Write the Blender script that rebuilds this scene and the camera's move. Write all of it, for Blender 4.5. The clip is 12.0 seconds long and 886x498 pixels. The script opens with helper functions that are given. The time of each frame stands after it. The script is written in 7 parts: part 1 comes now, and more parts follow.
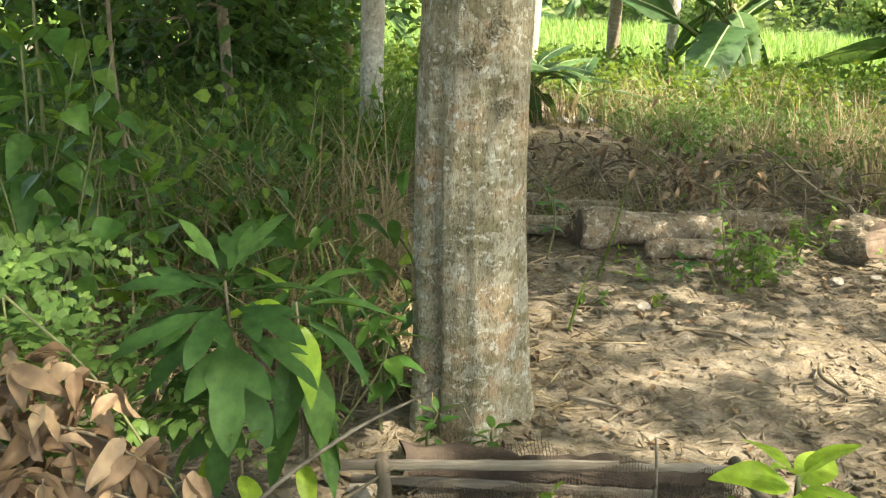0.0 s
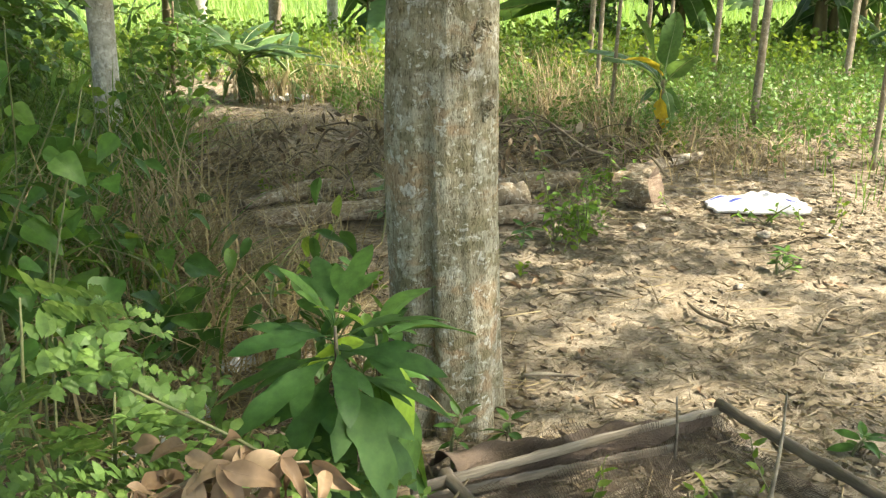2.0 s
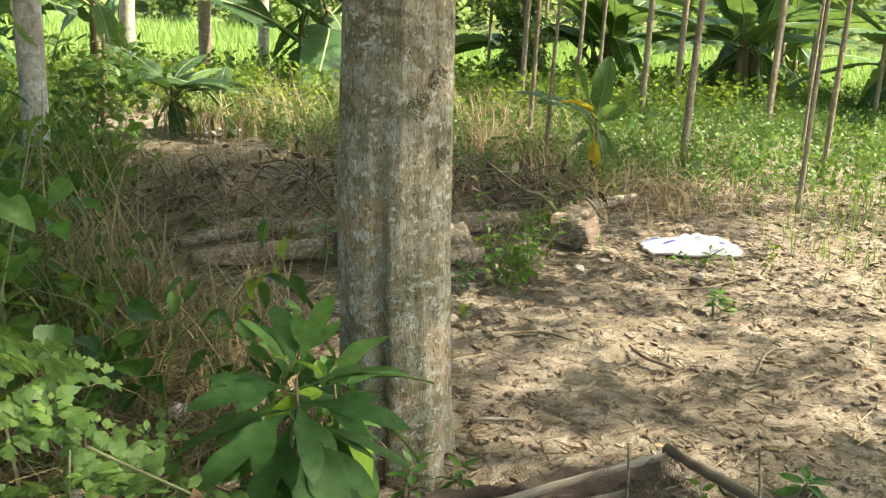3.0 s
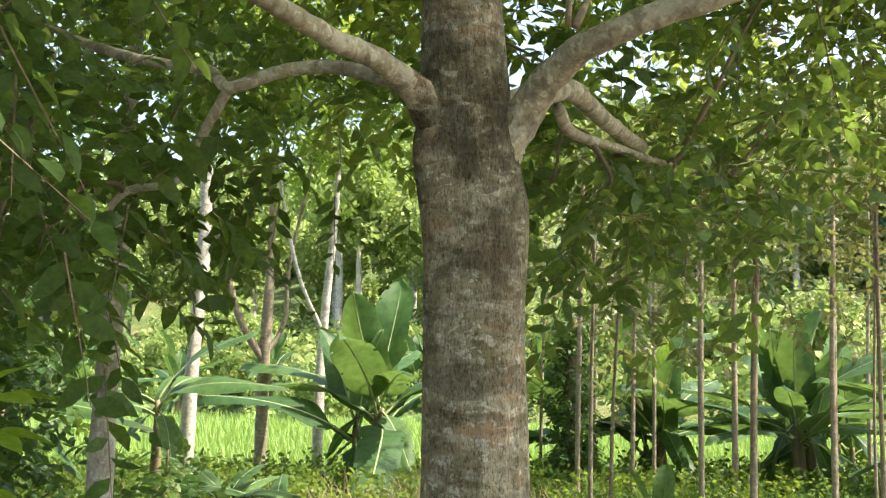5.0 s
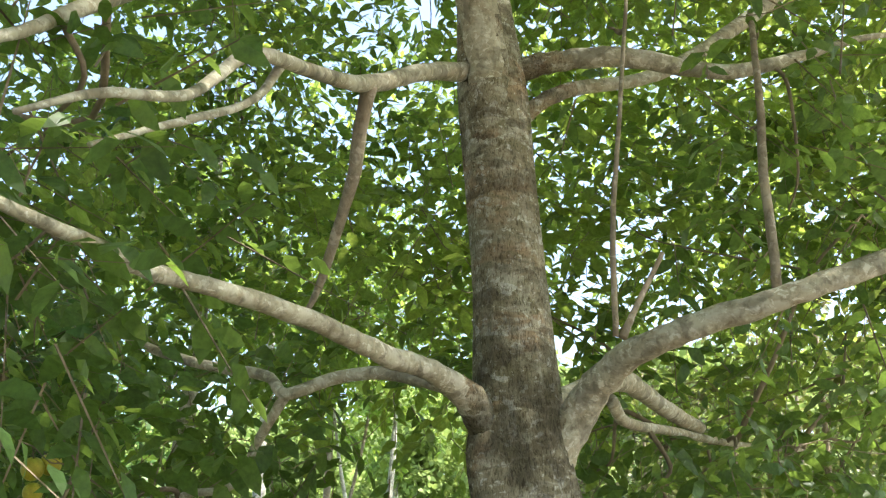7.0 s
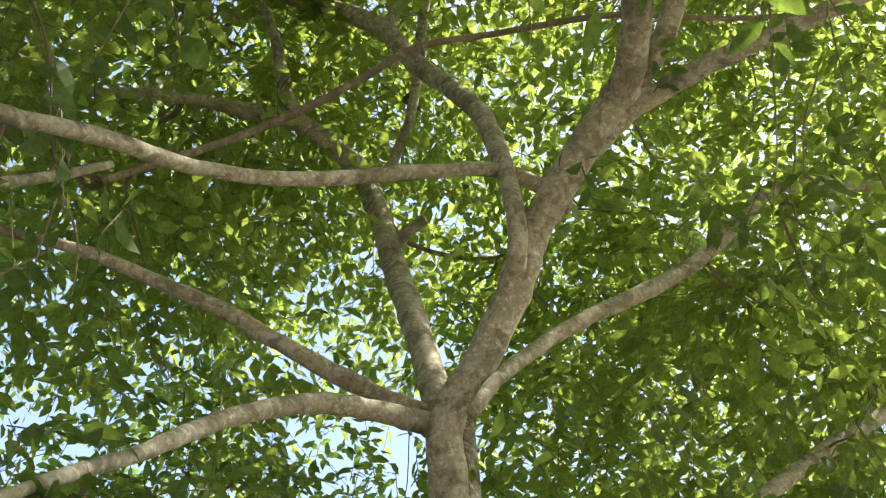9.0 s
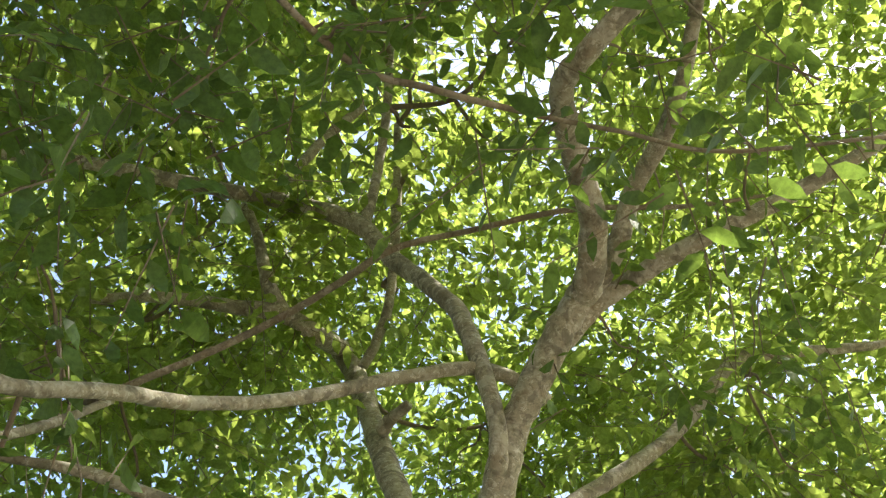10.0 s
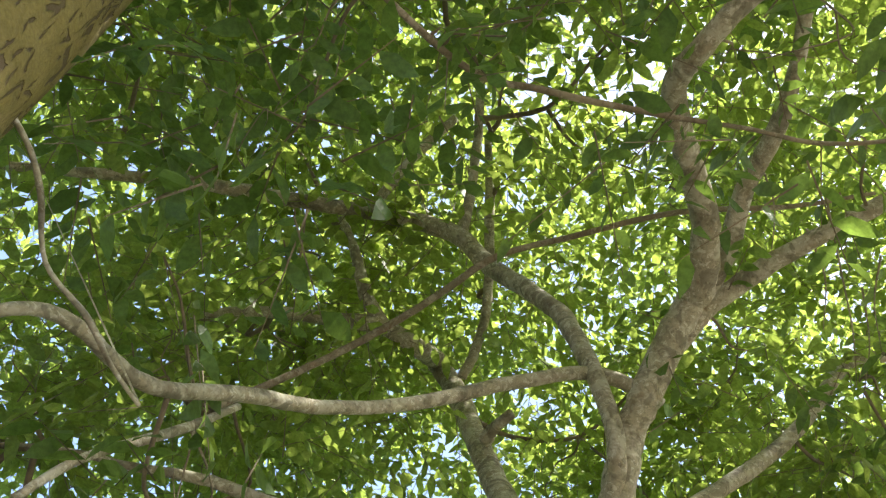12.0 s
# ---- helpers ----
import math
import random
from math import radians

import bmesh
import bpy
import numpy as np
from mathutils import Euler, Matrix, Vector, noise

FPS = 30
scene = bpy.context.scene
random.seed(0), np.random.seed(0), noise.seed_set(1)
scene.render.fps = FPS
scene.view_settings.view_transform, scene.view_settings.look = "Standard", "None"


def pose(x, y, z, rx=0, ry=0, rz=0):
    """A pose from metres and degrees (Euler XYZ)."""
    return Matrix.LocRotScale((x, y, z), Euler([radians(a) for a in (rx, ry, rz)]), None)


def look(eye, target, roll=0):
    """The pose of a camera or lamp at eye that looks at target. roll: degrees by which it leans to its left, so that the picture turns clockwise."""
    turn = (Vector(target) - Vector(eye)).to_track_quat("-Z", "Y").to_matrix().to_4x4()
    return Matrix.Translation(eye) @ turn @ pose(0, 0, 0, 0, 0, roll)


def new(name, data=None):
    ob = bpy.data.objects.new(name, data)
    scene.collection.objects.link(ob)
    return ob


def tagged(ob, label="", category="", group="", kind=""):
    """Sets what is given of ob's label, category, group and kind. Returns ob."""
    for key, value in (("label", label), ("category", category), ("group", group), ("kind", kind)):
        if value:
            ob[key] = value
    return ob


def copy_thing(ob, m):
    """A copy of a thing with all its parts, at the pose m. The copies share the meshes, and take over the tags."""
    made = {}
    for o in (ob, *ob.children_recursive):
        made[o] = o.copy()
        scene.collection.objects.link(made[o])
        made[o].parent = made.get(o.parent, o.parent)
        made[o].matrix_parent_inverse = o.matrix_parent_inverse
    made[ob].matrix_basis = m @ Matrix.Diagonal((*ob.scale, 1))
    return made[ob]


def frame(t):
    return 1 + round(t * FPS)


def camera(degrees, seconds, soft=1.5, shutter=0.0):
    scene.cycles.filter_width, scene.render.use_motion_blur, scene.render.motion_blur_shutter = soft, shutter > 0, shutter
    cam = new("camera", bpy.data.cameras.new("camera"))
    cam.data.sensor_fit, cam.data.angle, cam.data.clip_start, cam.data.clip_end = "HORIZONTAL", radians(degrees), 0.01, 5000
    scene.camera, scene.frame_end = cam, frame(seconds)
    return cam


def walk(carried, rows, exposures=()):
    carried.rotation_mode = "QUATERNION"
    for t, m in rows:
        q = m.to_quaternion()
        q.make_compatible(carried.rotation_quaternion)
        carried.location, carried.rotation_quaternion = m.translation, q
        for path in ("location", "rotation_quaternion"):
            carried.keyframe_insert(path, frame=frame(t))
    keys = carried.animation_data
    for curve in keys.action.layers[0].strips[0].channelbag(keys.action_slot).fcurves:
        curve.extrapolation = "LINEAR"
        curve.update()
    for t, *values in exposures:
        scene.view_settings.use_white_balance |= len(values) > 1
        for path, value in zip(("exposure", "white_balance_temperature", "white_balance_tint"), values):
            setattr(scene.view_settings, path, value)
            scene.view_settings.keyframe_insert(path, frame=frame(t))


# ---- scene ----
cam = camera(49.5, 12.0, 1.25)
PATH = [
    (0, (-0.111, 0.102, 1.218), (-0.023, 2.026, 0.676), 1.5),
    (0.5, (-0.362, 0.096, 1.226), (-0.066, 1.986, 0.644), 4.0),
    (1, (-0.641, 0.26, 1.199), (-0.224, 2.075, 0.468), 2.5),
    (1.5, (-0.831, 0.32, 1.263), (-0.177, 2.079, 0.572), 0.8),
    (2, (-1.013, 0.363, 1.302), (-0.19, 2.083, 0.701), -0.2),
    (2.5, (-1.046, 0.416, 1.311), (-0.109, 2.08, 0.716), 1.1),
    (4.3, (-1.167, 0.405, 1.458), (-0.155, 2.129, 1.395), -1.4),
    (4.5, (-1.172, 0.407, 1.49), (-0.196, 2.152, 1.535), -0.4),
    (5, (-1.174, 0.388, 1.551), (-0.266, 2.154, 1.793), -0.0),
    (5.5, (-1.2, 0.365, 1.577), (-0.37, 2.149, 1.936), 0.4),
    (6, (-1.204, 0.365, 1.592), (-0.405, 2.149, 2.014), 1.2),
    (6.5, (-1.196, 0.351, 1.637), (-0.417, 2.119, 2.155), 0.8),
    (7, (-1.192, 0.322, 1.705), (-0.441, 2.027, 2.432), -0.1),
    (7.2, (-1.184, 0.323, 1.722), (-0.44, 2.002, 2.514), -0.1),
    (8.8, (-1.213, 0.241, 1.757), (-0.65, 1.528, 3.18), 7.2),
    (9, (-1.232, 0.203, 1.751), (-0.7, 1.434, 3.234), 6.9),
    (9.5, (-1.279, 0.08, 1.713), (-0.802, 1.201, 3.3), 5.6),
    (10, (-1.376, -0.086, 1.737), (-0.918, 0.935, 3.395), 2.9),
    (10.5, (-1.423, -0.149, 1.749), (-1.01, 0.765, 3.48), 3.0),
    (11, (-1.5, -0.079, 1.739), (-1.116, 0.824, 3.482), 4.7),
    (11.5, (-1.505, -0.01, 1.707), (-1.194, 0.976, 3.419), 8.7),
    (12, (-1.496, 0.007, 1.691), (-1.182, 1.058, 3.363), 7.8),
]
walk(cam, [(t, look(eye, target, roll)) for t, eye, target, roll in PATH],
     exposures=[(0, 2.16, 7600, 8), (0.5, 2.16, 7600, 8), (1.0, 2.26, 7600, 8), (1.5, 2.27, 7500, 7), (2.5, 2.1, 7500, 8), (4.5, 1.83, 7200, 11), (5.5, 2.08, 7100, 10), (6.5, 2.28, 7000, 11), (7, 2.24, 6600, 8), (9, 1.87, 6900, 13), (10, 1.96, 6700, 12), (12, 2.0, 6600, 11)])

# ---------------------------------------------------------------- world and sun
SUN_EL, SUN_AZ = radians(58), radians(124)
world = bpy.data.worlds.new("sky")
scene.world = world
world.use_nodes = True
wn = world.node_tree.nodes
sky = wn.new("ShaderNodeTexSky")
sky.sky_type, sky.sun_disc = "NISHITA", False
sky.sun_elevation, sky.sun_rotation = SUN_EL, SUN_AZ
sky.air_density, sky.dust_density = 1.1, 2.6
world.node_tree.links.new(sky.outputs[0], wn["Background"].inputs[0])
wn["Background"].inputs[1].default_value = 0.135
sun = new("sun", bpy.data.lights.new("sun", "SUN"))
sun.data.energy, sun.data.angle, sun.data.color = 4.0, radians(0.8), (1.0, 0.95, 0.86)
to_sun = Vector((math.sin(SUN_AZ) * math.cos(SUN_EL), math.cos(SUN_AZ) * math.cos(SUN_EL), math.sin(SUN_EL)))
sun.matrix_world = look(to_sun * 50, (0, 0, 0))

rng = np.random.default_rng(7)
UP = np.array([0.0, 0.0, 1.0])


# ---------------------------------------------------------------- materials
def nodes_of(name):
    m = bpy.data.materials.new(name)
    m.use_nodes = True
    return m, m.node_tree, m.node_tree.nodes["Principled BSDF"]


def ramp(nt, source, stops):
    r = nt.nodes.new("ShaderNodeValToRGB")
    el = r.color_ramp.elements
    while len(el) < len(stops):
        el.new(0.5)
    for e, (p, c) in zip(el, stops):
        e.position, e.color = p, (*c, 1)
    nt.links.new(source, r.inputs[0])
    return r.outputs[0]


def noise_of(nt, scale, detail=4.0, rough=0.6, stretch=(1, 1, 1), distortion=0.0):
    tc = nt.nodes.new("ShaderNodeTexCoord")
    mp = nt.nodes.new("ShaderNodeMapping")
    mp.inputs["Scale"].default_value = stretch
    n = nt.nodes.new("ShaderNodeTexNoise")
    n.inputs["Scale"].default_value, n.inputs["Detail"].default_value = scale, detail
    n.inputs["Roughness"].default_value, n.inputs["Distortion"].default_value = rough, distortion
    nt.links.new(tc.outputs["Object"], mp.inputs[0])
    nt.links.new(mp.outputs[0], n.inputs["Vector"])
    return n.outputs[0]


def mix(nt, factor, a, b, kind="MIX"):
    n = nt.nodes.new("ShaderNodeMix")
    n.data_type, n.blend_type = "RGBA", kind
    for value, slot in ((factor, 0), (a, 6), (b, 7)):
        if isinstance(value, (int, float)):
            n.inputs[slot].default_value = value
        elif isinstance(value, tuple):
            n.inputs[slot].default_value = (*value, 1)
        else:
            nt.links.new(value, n.inputs[slot])
    return n.outputs[2]


def bump(nt, height, bsdf, strength, distance):
    b = nt.nodes.new("ShaderNodeBump")
    b.inputs["Strength"].default_value, b.inputs["Distance"].default_value = strength, distance
    nt.links.new(height, b.inputs["Height"])
    nt.links.new(b.outputs[0], bsdf.inputs["Normal"])


def plain(name, stops, scale, rough=0.85, relief=0.4, depth=0.01, stretch=(1, 1, 1), fine=None):
    """A matt surface: a ramp of colours over one broad noise, with a finer grain on top."""
    m, nt, b = nodes_of(name)
    broad = noise_of(nt, scale, 5, 0.62, stretch, 0.3)
    grain = noise_of(nt, fine or scale * 9, 6, 0.7, stretch)
    col = ramp(nt, broad, stops)
    shade = ramp(nt, grain, [(0.25, (0.6, 0.6, 0.6)), (0.75, (1.25, 1.25, 1.25))])
    nt.links.new(mix(nt, 0.8, col, shade, "MULTIPLY"), b.inputs["Base Color"])
    b.inputs["Roughness"].default_value = rough
    bump(nt, grain, b, relief, depth)
    return m


def leafy(name, dark, mid, light, through_col, amount=0.4, rough=0.42, by="island", vein=60.0):
    """A leaf: reflects one green, lets a yellower one through; each leaf has its own shade."""
    m, nt, b = nodes_of(name)
    if by == "island":
        pick = nt.nodes.new("ShaderNodeNewGeometry").outputs["Random Per Island"]
    else:
        pick = nt.nodes.new("ShaderNodeObjectInfo").outputs["Random"]
    col = ramp(nt, pick, [(0.0, dark), (0.55, mid), (1.0, light)])
    blot = noise_of(nt, vein, 3, 0.6)
    tone = ramp(nt, blot, [(0.3, (0.75, 0.75, 0.75)), (0.7, (1.2, 1.2, 1.15))])
    col = mix(nt, 1.0, col, tone, "MULTIPLY")
    nt.links.new(col, b.inputs["Base Color"])
    b.inputs["Roughness"].default_value = rough
    b.inputs["Specular IOR Level"].default_value = 0.25
    tr = nt.nodes.new("ShaderNodeBsdfTranslucent")
    nt.links.new(mix(nt, 1.0, mix(nt, 0.5, col, through_col), tone, "MULTIPLY"), tr.inputs[0])
    sh = nt.nodes.new("ShaderNodeMixShader")
    sh.inputs[0].default_value = amount
    nt.links.new(b.outputs[0], sh.inputs[1])
    nt.links.new(tr.outputs[0], sh.inputs[2])
    nt.links.new(sh.outputs[0], nt.nodes["Material Output"].inputs[0])
    return m


def bark(name, wood, dark, lichen, pale, warm, stroke=110.0, patch=7.0, relief=0.7, lengthen=0.2, rings=0.0, cover=0.5):
    """Bark: short upright ridges over dark fissures, lichen blotches at two sizes, warm and dark stains."""
    m, nt, b = nodes_of(name)
    ridge = noise_of(nt, stroke, 3, 0.55, (1, 1, lengthen), 0.35)
    fine = noise_of(nt, stroke * 2.6, 4, 0.7, (1, 1, 0.5))
    blot = noise_of(nt, patch, 5, 0.6, (1, 1, 1.25), 0.5)
    spots = noise_of(nt, patch * 4.0, 4, 0.6, (1, 1, 1.3), 0.6)
    stain = noise_of(nt, patch * 0.5, 5, 0.65, (1, 1, 1.6), 0.4)
    hue = noise_of(nt, patch * 0.8, 4, 0.6, (1.3, 1, 1.9), 0.8)
    col = ramp(nt, fine, [(0.3, tuple(0.8 * c for c in wood)), (0.7, tuple(1.2 * c for c in wood))])
    col = mix(nt, ramp(nt, hue, [(0.52, (0, 0, 0)), (0.62, (0.7, 0.7, 0.7))]), col, warm)
    col = mix(nt, ramp(nt, blot, [(1 - cover, (0, 0, 0)), (1.06 - cover, (0.85, 0.85, 0.85))]), col, lichen)
    col = mix(nt, ramp(nt, spots, [(0.56, (0, 0, 0)), (0.6, (0.8, 0.8, 0.8))]), col, pale)
    col = mix(nt, ramp(nt, stain, [(0.52, (0, 0, 0)), (0.66, (0.75, 0.75, 0.75))]), col, dark)
    if rings:
        marks = noise_of(nt, 11.0, 4, 0.6, (1, 1, 1), 0.6)
        col = mix(nt, ramp(nt, marks, [(0.54, (0, 0, 0)), (0.6, (rings, rings, rings))]), col, tuple(0.5 * c for c in wood))
    crack = ramp(nt, ridge, [(0.36, (0.42, 0.39, 0.34)), (0.46, (0.95, 0.95, 0.95)), (0.7, (1.15, 1.15, 1.15))])
    col = mix(nt, 0.85 if relief > 0.5 else 0.45, col, crack, "MULTIPLY")
    nt.links.new(col, b.inputs["Base Color"])
    b.inputs["Roughness"].default_value = 0.9
    b.inputs["Specular IOR Level"].default_value = 0.25
    bump(nt, mix(nt, 0.25, ridge, fine), b, relief, 0.008)
    return m




def trunk_bark():
    """Grey-olive bark: close upright cracks, sharp-edged pale lichen, orange and olive patches, darker blotches about
    the fork.
    """
    m, nt, b = nodes_of("grey_bark")
    def patches(scale, stretch, low, high, top, distortion=0.5):
        return ramp(nt, noise_of(nt, scale, 5, 0.6, stretch, distortion), [(low, (0, 0, 0)), (high, (top, top, top))])
    crack = noise_of(nt, 150, 4, 0.6, (1, 1, 0.4), 0.9)
    fine = noise_of(nt, 260, 4, 0.7, (1, 1, 0.5))
    col = ramp(nt, noise_of(nt, 30, 5, 0.65, (1, 1, 0.6)), [(0.3, (0.2, 0.18, 0.12)), (0.55, (0.28, 0.255, 0.18)), (0.75, (0.35, 0.33, 0.25))])
    col = mix(nt, patches(5, (1, 1, 1.5), 0.52, 0.62, 0.65), col, (0.34, 0.235, 0.145))
    col = mix(nt, patches(6.5, (0.8, 0.8, 1.8), 0.53, 0.6, 0.8), col, (0.165, 0.15, 0.088))
    col = mix(nt, patches(11, (1, 1, 1.4), 0.51, 0.58, 0.6, 0.8), col, (0.4, 0.395, 0.32))
    col = mix(nt, patches(19, (1, 1, 1.3), 0.6, 0.63, 0.65, 0.5), col, (0.53, 0.535, 0.49))
    col = mix(nt, patches(46, (1, 1, 1.2), 0.59, 0.62, 0.7), col, (0.55, 0.55, 0.48))
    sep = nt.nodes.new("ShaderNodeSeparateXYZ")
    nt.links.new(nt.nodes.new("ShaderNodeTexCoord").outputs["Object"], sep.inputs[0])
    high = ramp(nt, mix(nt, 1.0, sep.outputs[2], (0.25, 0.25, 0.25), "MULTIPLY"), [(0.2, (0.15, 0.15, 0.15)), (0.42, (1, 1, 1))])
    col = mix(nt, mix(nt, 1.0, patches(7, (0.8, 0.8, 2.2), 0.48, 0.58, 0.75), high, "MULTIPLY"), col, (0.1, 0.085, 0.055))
    # blackish blotches between about 1.7 and 2.9 m, round the fork
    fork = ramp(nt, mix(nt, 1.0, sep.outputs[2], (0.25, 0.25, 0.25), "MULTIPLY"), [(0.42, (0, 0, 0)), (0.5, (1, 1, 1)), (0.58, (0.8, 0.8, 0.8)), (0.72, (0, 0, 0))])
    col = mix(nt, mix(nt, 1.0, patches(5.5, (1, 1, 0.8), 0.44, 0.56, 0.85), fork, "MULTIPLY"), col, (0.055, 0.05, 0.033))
    lines = ramp(nt, crack, [(0.38, (0.42, 0.39, 0.34)), (0.47, (0.94, 0.93, 0.92)), (0.66, (1.14, 1.14, 1.13))])
    col = mix(nt, 0.85, col, lines, "MULTIPLY")
    col = mix(nt, 0.6, col, ramp(nt, fine, [(0.3, (0.7, 0.7, 0.7)), (0.7, (1.2, 1.2, 1.2))]), "MULTIPLY")
    nt.links.new(col, b.inputs["Base Color"])
    b.inputs["Roughness"].default_value, b.inputs["Specular IOR Level"].default_value = 0.92, 0.2
    bump(nt, mix(nt, 0.25, crack, fine), b, 0.9, 0.007)
    return m


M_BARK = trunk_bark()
M_LIMB = bark("pale_limb_bark", (0.335, 0.312, 0.23), (0.145, 0.125, 0.085), (0.43, 0.412, 0.325), (0.56, 0.545, 0.45), (0.31, 0.265, 0.18), 60, 11, 0.3, 0.8, 0.75, 0.5)
M_PALE = bark("white_bark", (0.42, 0.4, 0.34), (0.22, 0.2, 0.15), (0.54, 0.53, 0.47), (0.64, 0.63, 0.58), (0.4, 0.36, 0.28), 60, 6, 0.4, 0.5, 0.6, 0.5)
M_POLE = bark("pole_bark", (0.235, 0.2, 0.145), (0.13, 0.1, 0.065), (0.33, 0.28, 0.2), (0.38, 0.34, 0.27), (0.25, 0.19, 0.125), 70, 5, 0.3, 0.4, 0.3, 0.45)
M_TWIG = plain("twig_bark", [(0.3, (0.10, 0.08, 0.05)), (0.7, (0.26, 0.21, 0.14))], 6)
# M_LEAF carries the crown's inner shade in its green, M_CANOPY the sun
M_LEAF = leafy("shaded_crown_leaf", (0.035, 0.074, 0.024), (0.055, 0.11, 0.032), (0.092, 0.16, 0.042), (0.38, 0.55, 0.08), 0.44)
M_CANOPY = leafy("sunlit_crown_leaf", (0.06, 0.1, 0.028), (0.097, 0.16, 0.038), (0.17, 0.245, 0.052), (0.64, 0.8, 0.14), 0.55)
M_WEED = leafy("weed_leaf", (0.05, 0.12, 0.028), (0.08, 0.175, 0.04), (0.14, 0.24, 0.055), (0.35, 0.5, 0.08), 0.3)
M_YLEAF = leafy("sunny_leaf", (0.05, 0.11, 0.02), (0.09, 0.17, 0.03), (0.16, 0.24, 0.04), (0.42, 0.55, 0.06), 0.45)
M_MID = leafy("bush_leaf", (0.025, 0.07, 0.02), (0.045, 0.11, 0.028), (0.09, 0.17, 0.04), (0.3, 0.45, 0.06), 0.3)
M_OLIVE = leafy("olive_leaf", (0.07, 0.085, 0.03), (0.11, 0.13, 0.045), (0.19, 0.19, 0.08), (0.36, 0.38, 0.1), 0.35)
M_SHRUB = leafy("lobed_leaf", (0.038, 0.1, 0.03), (0.054, 0.13, 0.037), (0.09, 0.185, 0.045), (0.3, 0.5, 0.05), 0.25, 0.55, "object", 30)
M_FEATHER = leafy("feathery_leaf", (0.08, 0.155, 0.045), (0.12, 0.215, 0.058), (0.185, 0.3, 0.08), (0.36, 0.5, 0.12), 0.32, 0.5)
M_VINE = leafy("vine_leaf", (0.032, 0.09, 0.02), (0.05, 0.125, 0.028), (0.09, 0.18, 0.035), (0.3, 0.45, 0.08), 0.25, 0.45, "object", 25)
M_LIME = leafy("lime_leaf", (0.2, 0.36, 0.04), (0.26, 0.42, 0.05), (0.32, 0.48, 0.06), (0.5, 0.6, 0.08), 0.4, 0.4, "object", 25)
M_BRIGHT = leafy("young_leaf", (0.07, 0.16, 0.025), (0.1, 0.21, 0.035), (0.15, 0.27, 0.045), (0.4, 0.55, 0.06), 0.35, 0.5, "object", 25)
M_BANANA = leafy("banana_leaf", (0.03, 0.072, 0.026), (0.05, 0.11, 0.036), (0.085, 0.16, 0.05), (0.26, 0.42, 0.08), 0.3, 0.5, "object", 9)
M_YELLOW = leafy("yellow_leaf", (0.45, 0.34, 0.03), (0.5, 0.38, 0.04), (0.5, 0.42, 0.06), (0.6, 0.45, 0.05), 0.3, 0.5, "object", 8)
M_GRASS = leafy("grass_blade", (0.05, 0.12, 0.025), (0.085, 0.18, 0.035), (0.16, 0.25, 0.06), (0.35, 0.48, 0.07), 0.3, 0.5)
M_STRAW = leafy("straw", (0.2, 0.15, 0.08), (0.32, 0.25, 0.14), (0.44, 0.37, 0.23), (0.45, 0.36, 0.2), 0.2, 0.7)
M_RICE = leafy("rice_blade", (0.16, 0.25, 0.07), (0.22, 0.33, 0.1), (0.29, 0.39, 0.13), (0.4, 0.58, 0.08), 0.35, 0.5)
M_DEAD = leafy("dead_leaf", (0.13, 0.084, 0.052), (0.225, 0.152, 0.096), (0.345, 0.25, 0.165), (0.28, 0.17, 0.09), 0.12, 0.6, "object", 22)
M_HEAP = leafy("heaped_leaf", (0.12, 0.078, 0.048), (0.22, 0.148, 0.092), (0.36, 0.26, 0.17), (0.3, 0.18, 0.1), 0.1, 0.65)
M_LITTER = leafy("litter_leaf", (0.06, 0.045, 0.03), (0.13, 0.1, 0.067), (0.27, 0.22, 0.155), (0.3, 0.2, 0.1), 0.08, 0.75)
M_FAR = leafy("far_leaf", (0.16, 0.23, 0.07), (0.25, 0.34, 0.11), (0.37, 0.45, 0.17), (0.45, 0.56, 0.16), 0.4, 0.6, "island", 1.0)
M_FRUIT = plain("ripe_fruit", [(0.35, (0.3, 0.36, 0.04)), (0.7, (0.5, 0.4, 0.04))], 9, 0.45, 0.1)
M_LOG = bark("log_bark", (0.23, 0.185, 0.13), (0.1, 0.076, 0.05), (0.38, 0.335, 0.26), (0.5, 0.45, 0.37), (0.27, 0.19, 0.12), 45, 9, 1.0, 0.6, 0, 0.45)
M_CUT = plain("cut_wood", [(0.3, (0.1, 0.066, 0.045)), (0.7, (0.23, 0.17, 0.12))], 12, 0.85, 0.5, 0.008)
M_BAMBOO = plain("dry_bamboo", [(0.36, (0.05, 0.04, 0.029)), (0.5, (0.165, 0.14, 0.103)), (0.66, (0.31, 0.275, 0.213))], 5, 0.6, 0.3, 0.004, (0.3, 4, 4))
M_OLD = plain("weathered_pole", [(0.34, (0.04, 0.033, 0.025)), (0.5, (0.11, 0.09, 0.066)), (0.68, (0.2, 0.17, 0.13))], 5, 0.75, 0.4, 0.004, (4, 0.3, 4))
M_NET = plain("brown_net", [(0.3, (0.04, 0.028, 0.02)), (0.7, (0.09, 0.065, 0.047))], 10, 0.9)
M_SACK = plain("woven_sack", [(0.3, (0.62, 0.63, 0.66)), (0.7, (0.82, 0.82, 0.82))], 14, 0.5, 0.6, 0.01, (1, 1, 1), 260)
M_BLUE = plain("blue_print", [(0.3, (0.05, 0.07, 0.32)), (0.7, (0.1, 0.13, 0.42))], 20, 0.5, 0.2)
M_STONE = plain("pale_stone", [(0.3, (0.2, 0.175, 0.14)), (0.7, (0.36, 0.325, 0.27))], 14, 0.9)
